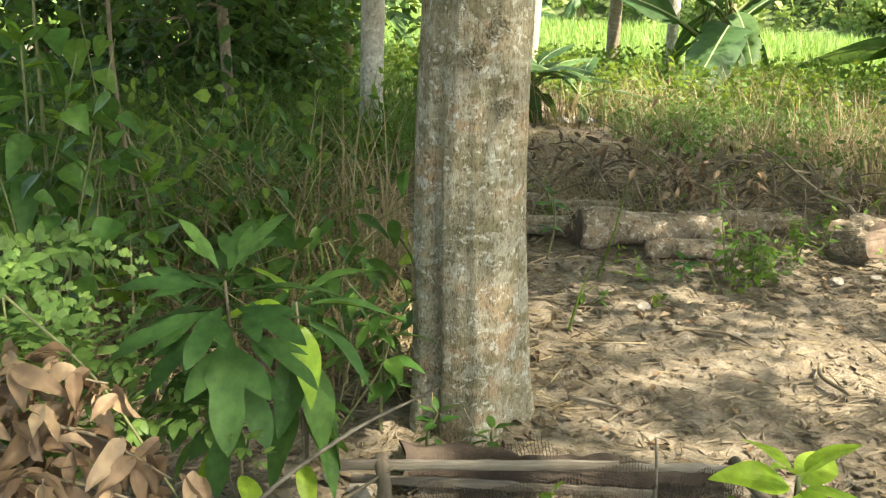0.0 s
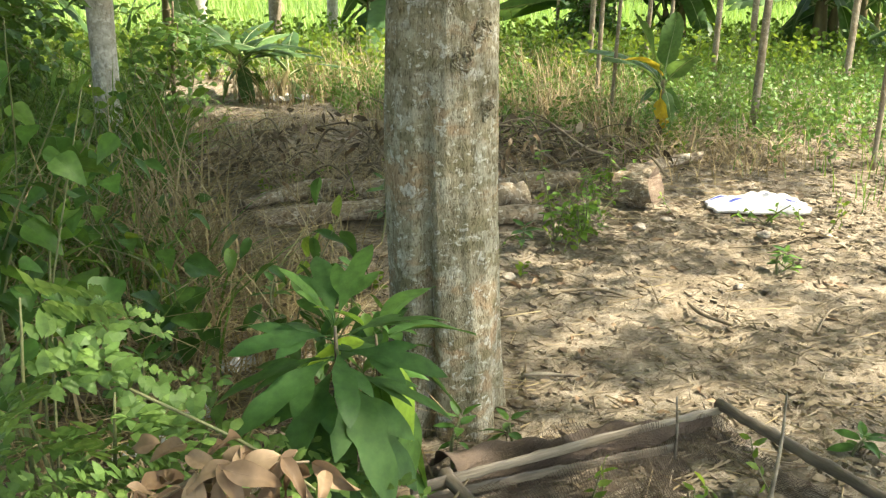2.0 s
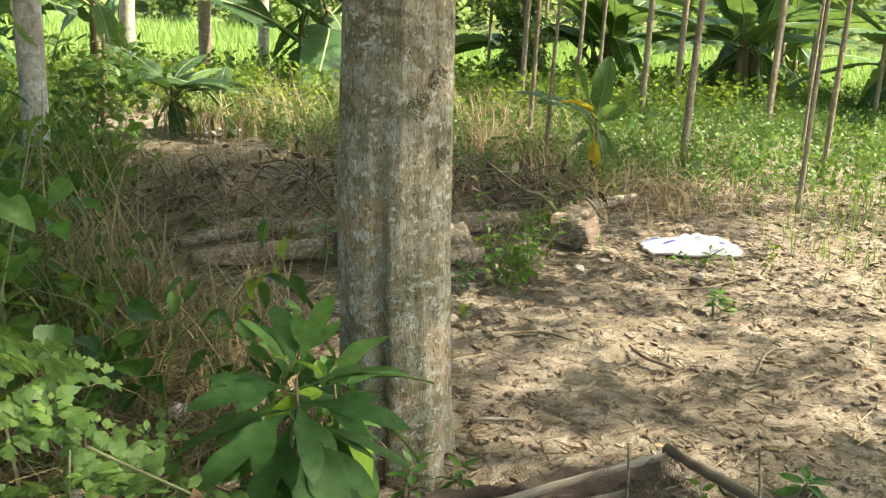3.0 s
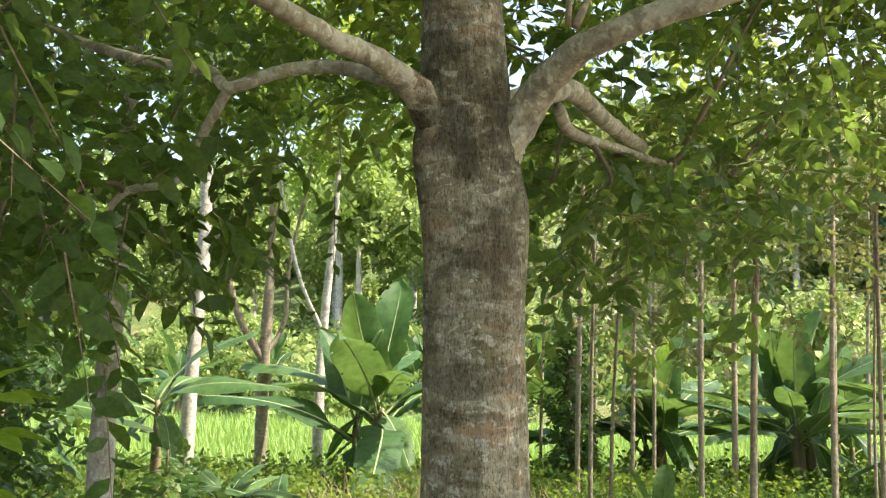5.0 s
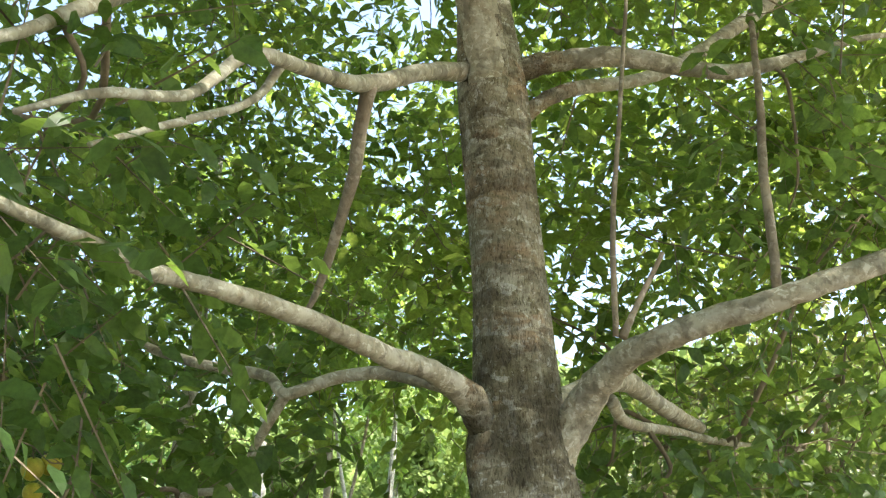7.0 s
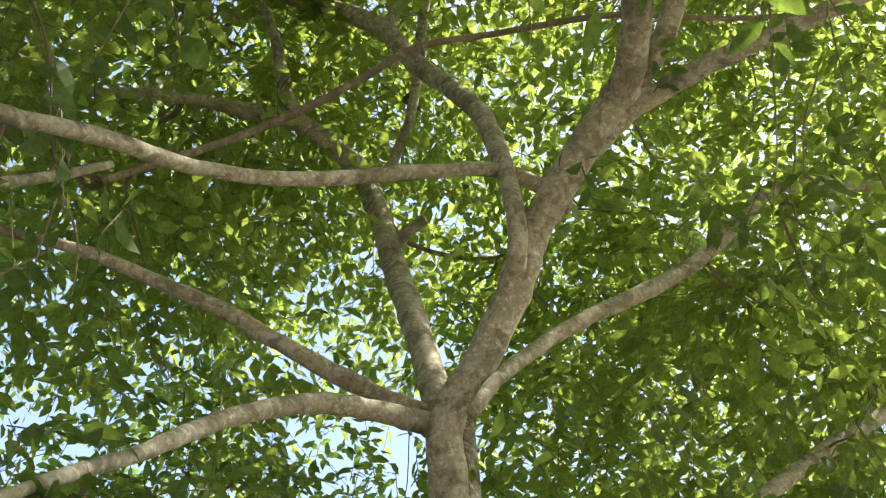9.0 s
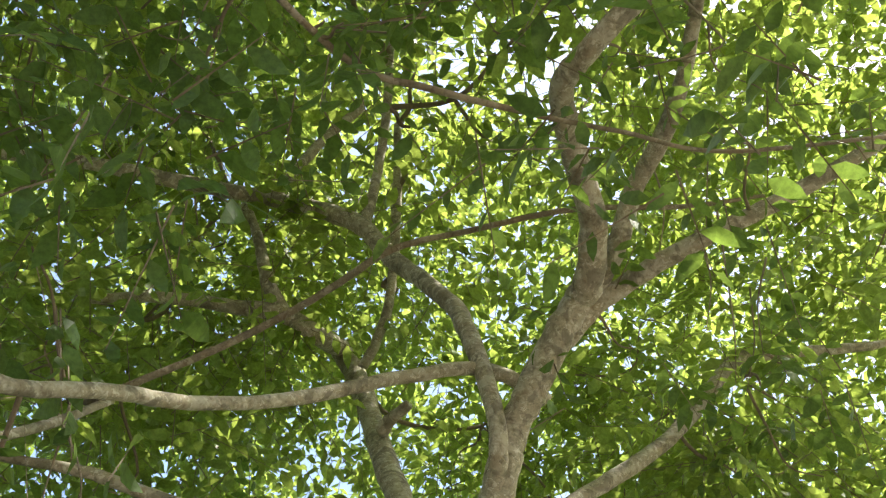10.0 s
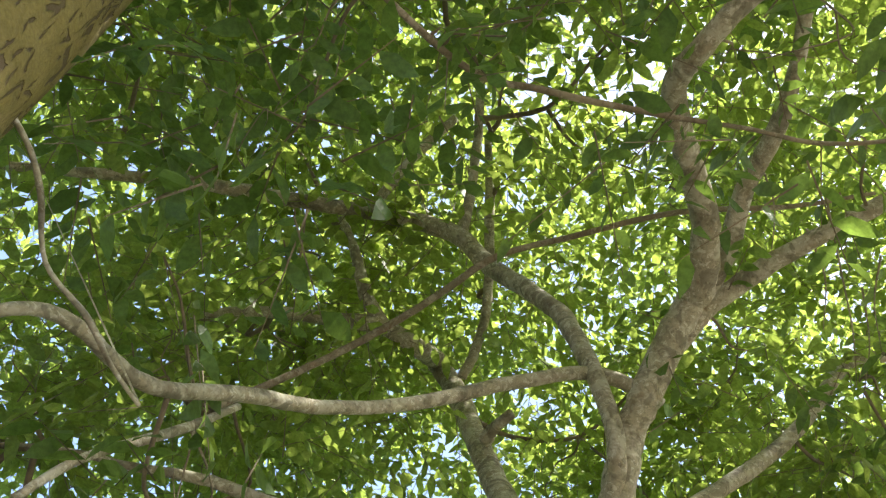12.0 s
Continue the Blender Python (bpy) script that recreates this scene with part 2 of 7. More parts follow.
M_SCRAP = plain("grey_plastic", [(0.3, (0.4, 0.42, 0.44)), (0.7, (0.62, 0.64, 0.66))], 12, 0.35, 0.4)
M_STEM = plain("green_stem", [(0.3, (0.1, 0.13, 0.05)), (0.7, (0.22, 0.22, 0.1))], 9, 0.6)
M_BANSTEM = plain("banana_stem", [(0.3, (0.07, 0.05, 0.03)), (0.55, (0.2, 0.17, 0.08)), (0.8, (0.3, 0.3, 0.12))], 3, 0.6, 0.4, 0.01, (1, 1, 0.3))
M_RIB = plain("pale_midrib", [(0.3, (0.24, 0.3, 0.12)), (0.7, (0.36, 0.42, 0.2))], 9, 0.5)
M_ROOF = plain("blue_roof", [(0.3, (0.08, 0.3, 0.36)), (0.7, (0.14, 0.42, 0.48))], 0.6, 0.5)
M_WALL = plain("house_wall", [(0.3, (0.45, 0.42, 0.4)), (0.7, (0.62, 0.58, 0.56))], 0.8, 0.9)
M_DARK = plain("dark_opening", [(0.3, (0.03, 0.03, 0.03)), (0.7, (0.06, 0.055, 0.05))], 2, 0.9)


def soil_material():
    m, nt, b = nodes_of("dry_soil")
    big, mid, fine = noise_of(nt, 0.9, 5, 0.6), noise_of(nt, 7, 6, 0.68, (1, 1, 1), 0.5), noise_of(nt, 60, 5, 0.7)
    chips = noise_of(nt, 26, 4, 0.65, (1, 2.2, 1), 1.2)
    col = ramp(nt, mid, [(0.3, (0.14, 0.116, 0.086)), (0.48, (0.235, 0.203, 0.155)), (0.68, (0.36, 0.32, 0.255))])
    col = mix(nt, ramp(nt, big, [(0.45, (0, 0, 0)), (0.62, (0.5, 0.5, 0.5))]), col, (0.21, 0.172, 0.122))
    col = mix(nt, ramp(nt, chips, [(0.56, (0, 0, 0)), (0.61, (0.75, 0.75, 0.75))]), col, (0.12, 0.09, 0.06))
    col = mix(nt, 0.7, col, ramp(nt, fine, [(0.25, (0.6, 0.6, 0.6)), (0.75, (1.25, 1.22, 1.18))]), "MULTIPLY")
    nt.links.new(col, b.inputs["Base Color"])
    b.inputs["Roughness"].default_value, b.inputs["Specular IOR Level"].default_value = 0.95, 0.15
    bump(nt, mix(nt, 0.45, mix(nt, 0.35, mid, fine), noise_of(nt, 24, 5, 0.7, (1, 1, 1), 0.8)), b, 1.0, 0.05)
    return m



def scaly_material():
    """Smooth tan bark with short dark slanting cracks."""
    m, nt, b = nodes_of("scaly_bark")
    strokes = noise_of(nt, 34, 3, 0.5, (1, 1, 0.34), 1.0)
    blot, fine = noise_of(nt, 7, 5, 0.65, (1, 1, 1), 0.4), noise_of(nt, 120, 5, 0.7)
    col = ramp(nt, blot, [(0.3, (0.17, 0.135, 0.038)), (0.55, (0.25, 0.205, 0.066)), (0.75, (0.32, 0.268, 0.1))])
    col = mix(nt, 0.8, col, ramp(nt, fine, [(0.25, (0.6, 0.6, 0.6)), (0.75, (1.25, 1.25, 1.25))]), "MULTIPLY")
    lift = ramp(nt, strokes, [(0.38, (0.1, 0.1, 0.1)), (0.43, (0.85, 0.85, 0.85)), (0.6, (1, 1, 1))])
    col = mix(nt, lift, (0.09, 0.065, 0.035), col)
    nt.links.new(col, b.inputs["Base Color"])
    b.inputs["Roughness"].default_value = 0.92
    bump(nt, mix(nt, 0.2, lift, fine), b, 1.0, 0.012)
    return m


M_NEAR = scaly_material()
M_SOIL = soil_material()
M_PADDY = plain("paddy_mud", [(0.3, (0.12, 0.22, 0.05)), (0.7, (0.22, 0.35, 0.09))], 0.8, 0.9, 0.3)
M_HILL = plain("hill_green", [(0.3, (0.05, 0.09, 0.022)), (0.48, (0.1, 0.155, 0.04)), (0.6, (0.17, 0.21, 0.065)), (0.68, (0.36, 0.26, 0.15))], 0.2, 0.95, 1.0, 0.3, (1, 1, 1), 3.5)


# ---------------------------------------------------------------- mesh helpers
def mesh_np(name, verts, faces, mats, smooth=False, which=None):
    """A mesh from arrays of vertices and of faces that all have the same number of corners."""
    verts, faces = np.asarray(verts, np.float32), np.asarray(faces, np.int32)
    me = bpy.data.meshes.new(name)
    me.vertices.add(len(verts))
    me.vertices.foreach_set("co", verts.ravel())
    me.loops.add(faces.size)
    me.loops.foreach_set("vertex_index", faces.ravel())
    me.polygons.add(len(faces))
    k = faces.shape[1]
    me.polygons.foreach_set("loop_start", np.arange(0, faces.size, k, dtype=np.int32))
    me.polygons.foreach_set("loop_total", np.full(len(faces), k, np.int32))
    if which is not None:
        me.polygons.foreach_set("material_index", np.asarray(which, np.int32))
    me.polygons.foreach_set("use_smooth", np.full(len(faces), smooth))
    for m in mats if isinstance(mats, (list, tuple)) else [mats]:
        me.materials.append(m)
    me.update(calc_edges=True)
    return me


def part(name, me, parent, label="", kind="", m=None):
    ob = new(name, me)
    ob.parent = parent
    if m is not None:
        ob.matrix_basis = m
    return tagged(ob, label=label, kind=kind)


def thing(name, label, category, group="", kind="", at=(0, 0, 0)):
    ob = new(name)
    ob.location = at
    ob.empty_display_size = 0.1
    return tagged(ob, label=label, category=category, group=group, kind=kind)


def unit(v):
    return v / np.maximum(np.linalg.norm(v, axis=-1, keepdims=True), 1e-9)


def smooth_line(points, steps):
    """Catmull-Rom through rows of x, y, z, radius."""
    p = np.asarray(points, float)
    p = np.vstack([2 * p[0] - p[1], p, 2 * p[-1] - p[-2]])
    out = []
    for i in range(1, len(p) - 2):
        for u in np.linspace(0, 1, steps, endpoint=False):
            a, b, c, d = p[i - 1], p[i], p[i + 1], p[i + 2]
            out.append(0.5 * (2 * b + (c - a) * u + (2 * a - 5 * b + 4 * c - d) * u * u + (3 * b - a - 3 * c + d) * u**3))
    out.append(p[-2])
    return np.array(out)


def tube(line, sides=10, wobble=0.06, seed=0, origin=(0, 0, 0)):
    """Vertices and quads of a knobbly tube along rows of x, y, z, radius, closed by its pinched ends."""
    r = np.random.default_rng(seed)
    line = np.asarray(line, float)
    c, rad = line[:, :3] - origin, line[:, 3]
    tang = unit(np.gradient(c, axis=0))
    side = unit(np.cross(tang, [0.31, 0.17, 0.93]))
    up = np.cross(side, tang)
    ang = np.linspace(0, 2 * np.pi, sides, endpoint=False)
    k1, k2 = r.uniform(0, 6.28, 2)
    s = np.arange(len(c))[:, None]
    f = 1 + wobble * (np.sin(2 * ang + k1 + 0.5 * s) + 0.7 * np.sin(3 * ang + k2 - 0.37 * s)) + wobble * 0.25 * r.normal(size=(len(c), 1))
    ring = c[:, None] + (rad[:, None] * f)[..., None] * (np.cos(ang)[:, None] * side[:, None] + np.sin(ang)[:, None] * up[:, None])
    ends = np.stack([c[0], c[-1]])
    v = np.concatenate([ring.reshape(-1, 3), ends])
    n = len(c)
    i, j = np.meshgrid(np.arange(n - 1), np.arange(sides), indexing="ij")
    q = np.stack([i * sides + j, i * sides + (j + 1) % sides, (i + 1) * sides + (j + 1) % sides, (i + 1) * sides + j], -1).reshape(-1, 4)
    a = np.arange(0, sides, 2)
    cap0 = np.stack([np.full(len(a), n * sides), (a + 2) % sides, a + 1, a], -1)
    cap1 = np.stack([np.full(len(a), n * sides + 1), (n - 1) * sides + a, (n - 1) * sides + a + 1, (n - 1) * sides + (a + 2) % sides], -1)
    return v, np.concatenate([q, cap0, cap1])


def joined(pieces):
    """Several (vertices, faces) as one."""
    vs, fs, n = [], [], 0
    for v, f in pieces:
        vs.append(v)
        fs.append(np.asarray(f) + n)
        n += len(v)
    return np.concatenate(vs), np.concatenate(fs)


LEAF = np.array([[0, 0, 0], [0.33, 0.5, 0.05], [0.33, -0.5, 0.05], [0.7, 0.4, -0.0], [0.7, -0.4, -0.0], [1, 0, -0.12]])
LEAF_TRIS = np.array([[0, 2, 1], [1, 2, 4], [1, 4, 3], [3, 4, 5]])


def leaves_np(p, d, n, size, width):
    """Many small leaves: base points, directions, normal hints, lengths and width ratios."""
    d = unit(d)
    side = unit(np.cross(n, d))
    nn = np.cross(d, side)
    size = np.asarray(size)[:, None, None]
    t = LEAF[None]
    v = p[:, None] + size * (t[..., :1] * d[:, None] + t[..., 1:2] * np.asarray(width)[:, None, None] * side[:, None] + t[..., 2:] * nn[:, None])
    f = LEAF_TRIS[None] + 6 * np.arange(len(p))[:, None, None]
    return v.reshape(-1, 3), f.reshape(-1, 3)


def sprays(base, dirs, length, count, leaf, r, droop=0.35, width=0.42):
    """Twigs with alternate leaves. Gives the leaves' (vertices, triangles) and the twigs' (vertices, triangles)."""
    n = len(base)
    dirs = unit(dirs)
    length = np.broadcast_to(length, (n,))
    flat = unit(np.cross(dirs, UP + r.normal(0, 0.25, (n, 3))))
    t = (np.arange(count) + 0.6) / count
    bend = np.stack([np.zeros(count), np.zeros(count), -droop * 0.5 * t * t], -1)
    pos = base[:, None] + length[:, None, None] * (t[:, None] * dirs[:, None] + bend)
    sgn = np.where(np.arange(count) % 2, 1.0, -1.0)[None, :, None]
    ld = 0.55 * dirs[:, None] + sgn * flat[:, None] + r.normal(0, 0.35, (n, count, 3)) - np.array([0, 0, droop])
    ln = np.cross(flat, dirs)[:, None] + r.normal(0, 0.4, (n, count, 3))
    size = leaf * r.uniform(0.65, 1.2, n * count)
    lv = leaves_np(pos.reshape(-1, 3), ld.reshape(-1, 3), ln.reshape(-1, 3), size, width * r.uniform(0.85, 1.15, n * count))
    tip = base + length[:, None] * (dirs + [0, 0, -droop * 0.5])
    w = 0.0035
    tri = np.array([[1, 0, 0], [-0.5, 0.87, 0], [-0.5, -0.87, 0]]) * w
    tv = np.concatenate([base[:, None] + tri, tip[:, None] + 0.4 * tri], 1).reshape(-1, 3)
    tf = np.array([[0, 1, 4], [0, 4, 3], [1, 2, 5], [1, 5, 4], [2, 0, 3], [2, 3, 5]])[None] + 6 * np.arange(n)[:, None, None]
    return lv, (tv, tf.reshape(-1, 3))


def blades(p, height, r, lean=0.35, w=0.006, segs=3):
    """Grass blades: bent strips of triangles."""
    n = len(p)
    az = r.uniform(0, 2 * np.pi, n)
    out = np.stack([np.cos(az), np.sin(az), 0 * az], -1)
    side = np.stack([-np.sin(az), np.cos(az), 0 * az], -1)
    bend = lean * r.uniform(0.3, 1.6, n)
    rows = []
    for k in range(segs + 1):
        u = k / segs
        c = p + height[:, None] * ((u - 0.25 * bend[:, None] * u * u) * UP + (bend * u * u)[:, None] * out)
        h = w * (1 - u) ** 0.7 * np.ones((n, 1))
        rows += [c - h * side, c + h * side] if k < segs else [c]
    v = np.stack(rows, 1)
    k = v.shape[1]
    t = []
    for s in range(segs - 1):
        a = 2 * s
        t += [[a, a + 1, a + 3], [a, a + 3, a + 2]]
    t.append([2 * segs - 2, 2 * segs - 1, 2 * segs])
    f = np.array(t)[None] + k * np.arange(n)[:, None, None]
    return v.reshape(-1, 3), f.reshape(-1, 3)


def big_leaf(name, length, half_width, mat, nu=12, nv=6, fold=0.25, arch=0.25, wave=0.04, tears=0, seed=0, curl=0.0, rib_mat=None):
    """One large leaf in mesh code: half_width(u) gives its outline; folded at the midrib, arched, wavy, with a raised midrib and stalk."""
    r = np.random.default_rng(seed)
    u = np.linspace(0, 1, nu + 1)
    v = np.linspace(-1, 1, nv + 1)
    hw = np.array([[half_width(a, s) for s in np.sign(v) + (v == 0)] for a in u]) * length
    x = length * u[:, None] * np.ones_like(v)
    y = hw * v
    ph = r.uniform(0, 6.28, 3)
    z = fold * np.abs(y) - arch * length * u[:, None] ** 2 + wave * length * np.abs(v) * np.sin(9 * u[:, None] + ph[0] + 2 * np.sign(v)) + curl * length * v * v * u[:, None]
    y = y + 0.06 * length * np.sin(2.2 * u + ph[1])[:, None] * u[:, None]
    verts = np.stack([x, y, z], -1).reshape(-1, 3)
    i, j = np.meshgrid(np.arange(nu), np.arange(nv), indexing="ij")
    q = np.stack([i * (nv + 1) + j, (i + 1) * (nv + 1) + j, (i + 1) * (nv + 1) + j + 1, i * (nv + 1) + j + 1], -1).reshape(-1, 4)
    if tears:
        gone = {(int(r.integers(2, nu - 1)), int(s)) for s in r.choice([0, nv - 1], tears)}
        q = q[[(int(a), int(b)) not in gone for a, b in zip(i.ravel(), j.ravel())]]
    mid = nv // 2
    rib = np.concatenate([verts.reshape(nu + 1, nv + 1, 3)[:, mid] - [0, 0, 0.004 * length], np.linspace(0.016, 0.004, nu + 1)[:, None] * length * 0.8], 1)
    rv, rf = tube(rib[::2], 6, 0, seed)
    vv, ff = joined([(verts, q), (rv, rf)])
    which = np.concatenate([np.zeros(len(q), int), np.full(len(rf), int(rib_mat is not None))])
    return mesh_np(name, vv, ff, [mat, rib_mat] if rib_mat else mat, True, which)


def elliptic(w, tip=1.6):
    return lambda u, s: w * (np.sin(np.pi * min(1, u**0.8)) ** 0.8) * (1 - 0.25 * u**tip) + 0.004


def heart(w):
    return lambda u, s: w * np.sin(np.pi * min(1.0, u) ** 0.52) ** 0.85 * (1 - 0.2 * u) + 0.003


def banana_outline(w):
    return lambda u, s: 0.008 if u < 0.2 else w * min(1, ((u - 0.2) / 0.14)) ** 0.6 * (1 - ((u - 0.2) / 0.8) ** 4) ** 0.7 + 0.003


def aim(p, d, roll=0.0, s=1.0):
    """A pose that lays local +x along d at p, its face up, scaled by s."""
    d = Vector(d).normalized()
    side = Vector((0, 0, 1)).cross(d)
    side = side.normalized() if side.length > 1e-4 else Vector((0, 1, 0))
    up = d.cross(side)
    m = Matrix((d, side, up)).transposed().to_4x4()
    return Matrix.Translation(p) @ m @ Matrix.Rotation(roll, 4, "X") @ Matrix.Scale(s, 4)


CLODS = [(w * math.cos(t), w * math.sin(t), k, 0.07 / w) for w, t, k in ((14, 0.3, 1.0), (19, 1.2, 2.0), (23, 2.1, 0.4), (29, 0.8, 3.0), (34, 1.7, 5.0), (41, 2.7, 1.7), (52, 0.1, 2.6))]


def ground_z(x, y):
    """Height of the ground: bumpy yard, a slightly lower paddy, then a hill."""
    x, y = np.asarray(x, float), np.asarray(y, float)
    u, v = 0.5 * x + 0.866 * y, 0.866 * x - 0.5 * y
    far = np.clip(27.3 - 0.5 * v, 21, 38)
    z = 0.012 * np.sin(2.9 * x + 1.3 * np.sin(1.7 * y)) * np.sin(3.7 * y + 0.8 * x) + 0.007 * np.sin(9.1 * x + 2 * y) * np.sin(8.3 * y - 3 * x)
    z = z + 0.005 * np.sin(23 * x + 5 * np.sin(7 * y)) * np.sin(21 * y + 4 * np.sin(9 * x))
    for a, b, k, amp in CLODS:
        z = z + amp * np.sin(a * x + b * y + k) * np.sin(0.83 * b * x - 0.91 * a * y + 2.1 * k)
    z = z * (u < 16) - 0.25 * np.clip((u - 12.6) / 1.2, 0, 1)
    return z + 0.26 * np.clip(u - far, 0, 60) + 0.5 * np.clip((u - far) / 3, 0, 1) * np.sin(0.21 * x) * np.sin(0.17 * y + 1)


# ---------------------------------------------------------------- ground
def build_ground():
    def axis(a, b, step, lo, hi):
        mid = np.arange(a, b, step)
        out = np.geomspace(step, hi - b, 46)
        inn = np.geomspace(step, a - lo, 46)
        return np.concatenate([(a - inn)[::-1], mid, b + out])
    xs, ys = axis(-2.6, 4.6, 0.035, -400, 400), axis(0.9, 6.5, 0.035, -400, 400)
    X, Y = np.meshgrid(xs, ys, indexing="ij")
    Z = ground_z(X, Y)
    near = (np.abs(X - 1) < 4) & (np.abs(Y - 3.7) < 3.2)
    Z = Z + near * 0.006 * rng.normal(size=X.shape)
    nx, ny = X.shape
    i, j = np.meshgrid(np.arange(nx - 1), np.arange(ny - 1), indexing="ij")
    q = np.stack([i * ny + j, (i + 1) * ny + j, (i + 1) * ny + j + 1, i * ny + j + 1], -1).reshape(-1, 4)
    cx, cy = ((a[:-1, :-1] + a[1:, 1:]) / 2 for a in (X, Y))
    u, v = 0.5 * cx + 0.866 * cy, 0.866 * cx - 0.5 * cy
    far = np.clip(27.3 - 0.5 * v, 21, 38)
    which = np.where(u > far, 2, np.where(u > 13.4, 1, 0)).ravel()
    me = mesh_np("ground", np.stack([X, Y, Z], -1).reshape(-1, 3), q, [M_SOIL, M_PADDY, M_HILL], True, which)
    tagged(new("ground", me), "dry pale brown soil running to a paddy and a green hill", "ground", kind="structure")


build_ground()


# ---------------------------------------------------------------- the grey-barked tree
def build_trunk(parent):
    """Leaning trunk with a root flare, a side lobe and its groove, fine ribs of bark."""
    r = np.random.default_rng(3)
    spine = smooth_line([(0.095, 2.655, -0.12, 0.178), (0.093, 2.65, 0.0, 0.17), (0.088, 2.645, 0.2, 0.158), (0.075, 2.64, 0.8, 0.146), (0.078, 2.64, 1.4, 0.136),
                         (0.075, 2.64, 1.95, 0.13), (0.05, 2.64, 2.3, 0.122), (0.035, 2.63, 2.6, 0.108), (0.01, 2.63, 2.95, 0.106), (-0.01, 2.62, 3.2, 0.108),
                         (-0.04, 2.6, 3.45, 0.09), (-0.07, 2.58, 3.7, 0.07), (-0.08, 2.6, 3.95, 0.045)], 24)
    na = 96
    ang = np.linspace(0, 2 * np.pi, na, endpoint=False)
    z = spine[:, 2]
    fade = np.clip(1 - z / 1.05, 0, 1)[:, None]
    groove = np.radians(-134)
    away = (ang - groove + np.pi) % (2 * np.pi) - np.pi
    f = 1 - 0.4 * fade**0.55 * np.exp(-((away / 0.12) ** 2)) + 0.12 * fade * np.exp(-(((away + 0.42) / 0.26) ** 2))
    f = f + fade**3 * (0.1 * np.sin(3 * ang + 0.6) + 0.08 * np.sin(5 * ang + 2))
    f = f + 0.02 * np.sin(2 * ang + 2 * z[:, None]) + 0.012 * np.sin(4 * ang - 3.1 * z[:, None]) + 0.012 * np.sin(7 * z[:, None] + ang)
    rib = np.zeros_like(f)
    for k in range(22):
        rib += np.sin(r.integers(14, 44) * ang + r.uniform(0, 6.28) + r.uniform(-2, 2) * np.sin(r.uniform(2, 7) * z[:, None]))
    for turn, zz, amp in ((np.pi, 2.12, 0.32), (-0.25, 1.98, 0.2)):
        off = (ang - turn + np.pi) % (2 * np.pi) - np.pi
        f = f + amp * np.exp(-(((z[:, None] - zz) / np.where(z[:, None] < zz, 0.2, 0.1)) ** 2)) * np.exp(-((off / 0.6) ** 2))
    f = f + 0.0035 * rib + 0.004 * r.normal(size=f.shape)
    band = np.sin(38 * z + 2 * np.sin(9 * z))[:, None] * np.clip((z - 1.6) / 0.8, 0, 1)[:, None]
    f = f + 0.003 * band
    ring = spine[:, None, :3] + (spine[:, 3:] * f)[..., None] * np.stack([np.cos(ang), np.sin(ang), 0 * ang], -1)[None]
    n = len(spine)
    i, j = np.meshgrid(np.arange(n - 1), np.arange(na), indexing="ij")
    q = np.stack([i * na + j, i * na + (j + 1) % na, (i + 1) * na + (j + 1) % na, (i + 1) * na + j], -1).reshape(-1, 4)
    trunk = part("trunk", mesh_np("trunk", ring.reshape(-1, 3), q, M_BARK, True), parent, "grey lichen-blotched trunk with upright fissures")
    for (x, zz, s, tilt) in ((0.122, 1.10, 0.03, 0.3), (0.068, 1.035, 0.032, -0.2), (0.142, 0.905, 0.026, 0.1)):
        pieces = []
        for turn in range(3):
            a = np.linspace(0.4 * turn, 0.4 * turn + r.uniform(3.6, 5.6), 22)
            q = s * (1 - 0.24 * turn) * (1 + 0.16 * np.sin(3 * a + tilt * 9) + 0.08 * r.normal(size=22))
            pieces.append(tube(np.stack([q * np.cos(a) * 0.9, 0.05 * s * r.normal(size=22) + 0.04 * s * turn, q * np.sin(a), 0.0012 + 0.0026 * r.uniform(0, 1, 22)], -1), 6, 0.3, 5 + turn))
        for _ in range(7):
            c = r.normal(0, 0.35 * s, 3) * [1, 0.1, 1]
            pieces.append(tube(smooth_line([(*(c - [0, 0, 0.18 * s]), 0.002), (*c, 0.16 * s), (*(c + [0, 0, 0.18 * s]), 0.002)], 3), 6, 0.4, 6))
        yy = 2.64 - math.sqrt(max(0.0, 0.141**2 - (x - 0.078) ** 2)) - 0.001
        me = mesh_np("knot", *joined(pieces), M_BARK, True)
        part("knot", me, trunk, "dark ring-shaped scar of a lost branch", m=pose(x, yy, zz, 0, 0, math.degrees(math.asin((x - 0.078) / 0.15))))


LIMB_POINTS = []
tree = thing("tree", "grey lichen-spotted tree with spreading limbs and dense green crown", "tree", at=(0, 0, 0))
tree.location = (0.09, 2.65, 0)


def own(ob_parent, me_name, line, mat, name, label="", sides=12, wobble=0.05, seed=0):
    o = np.array(ob_parent.location)
    v, q = tube(line, sides, wobble, seed, o)
    return part(name, mesh_np(me_name, v, q, mat, True), ob_parent, label)


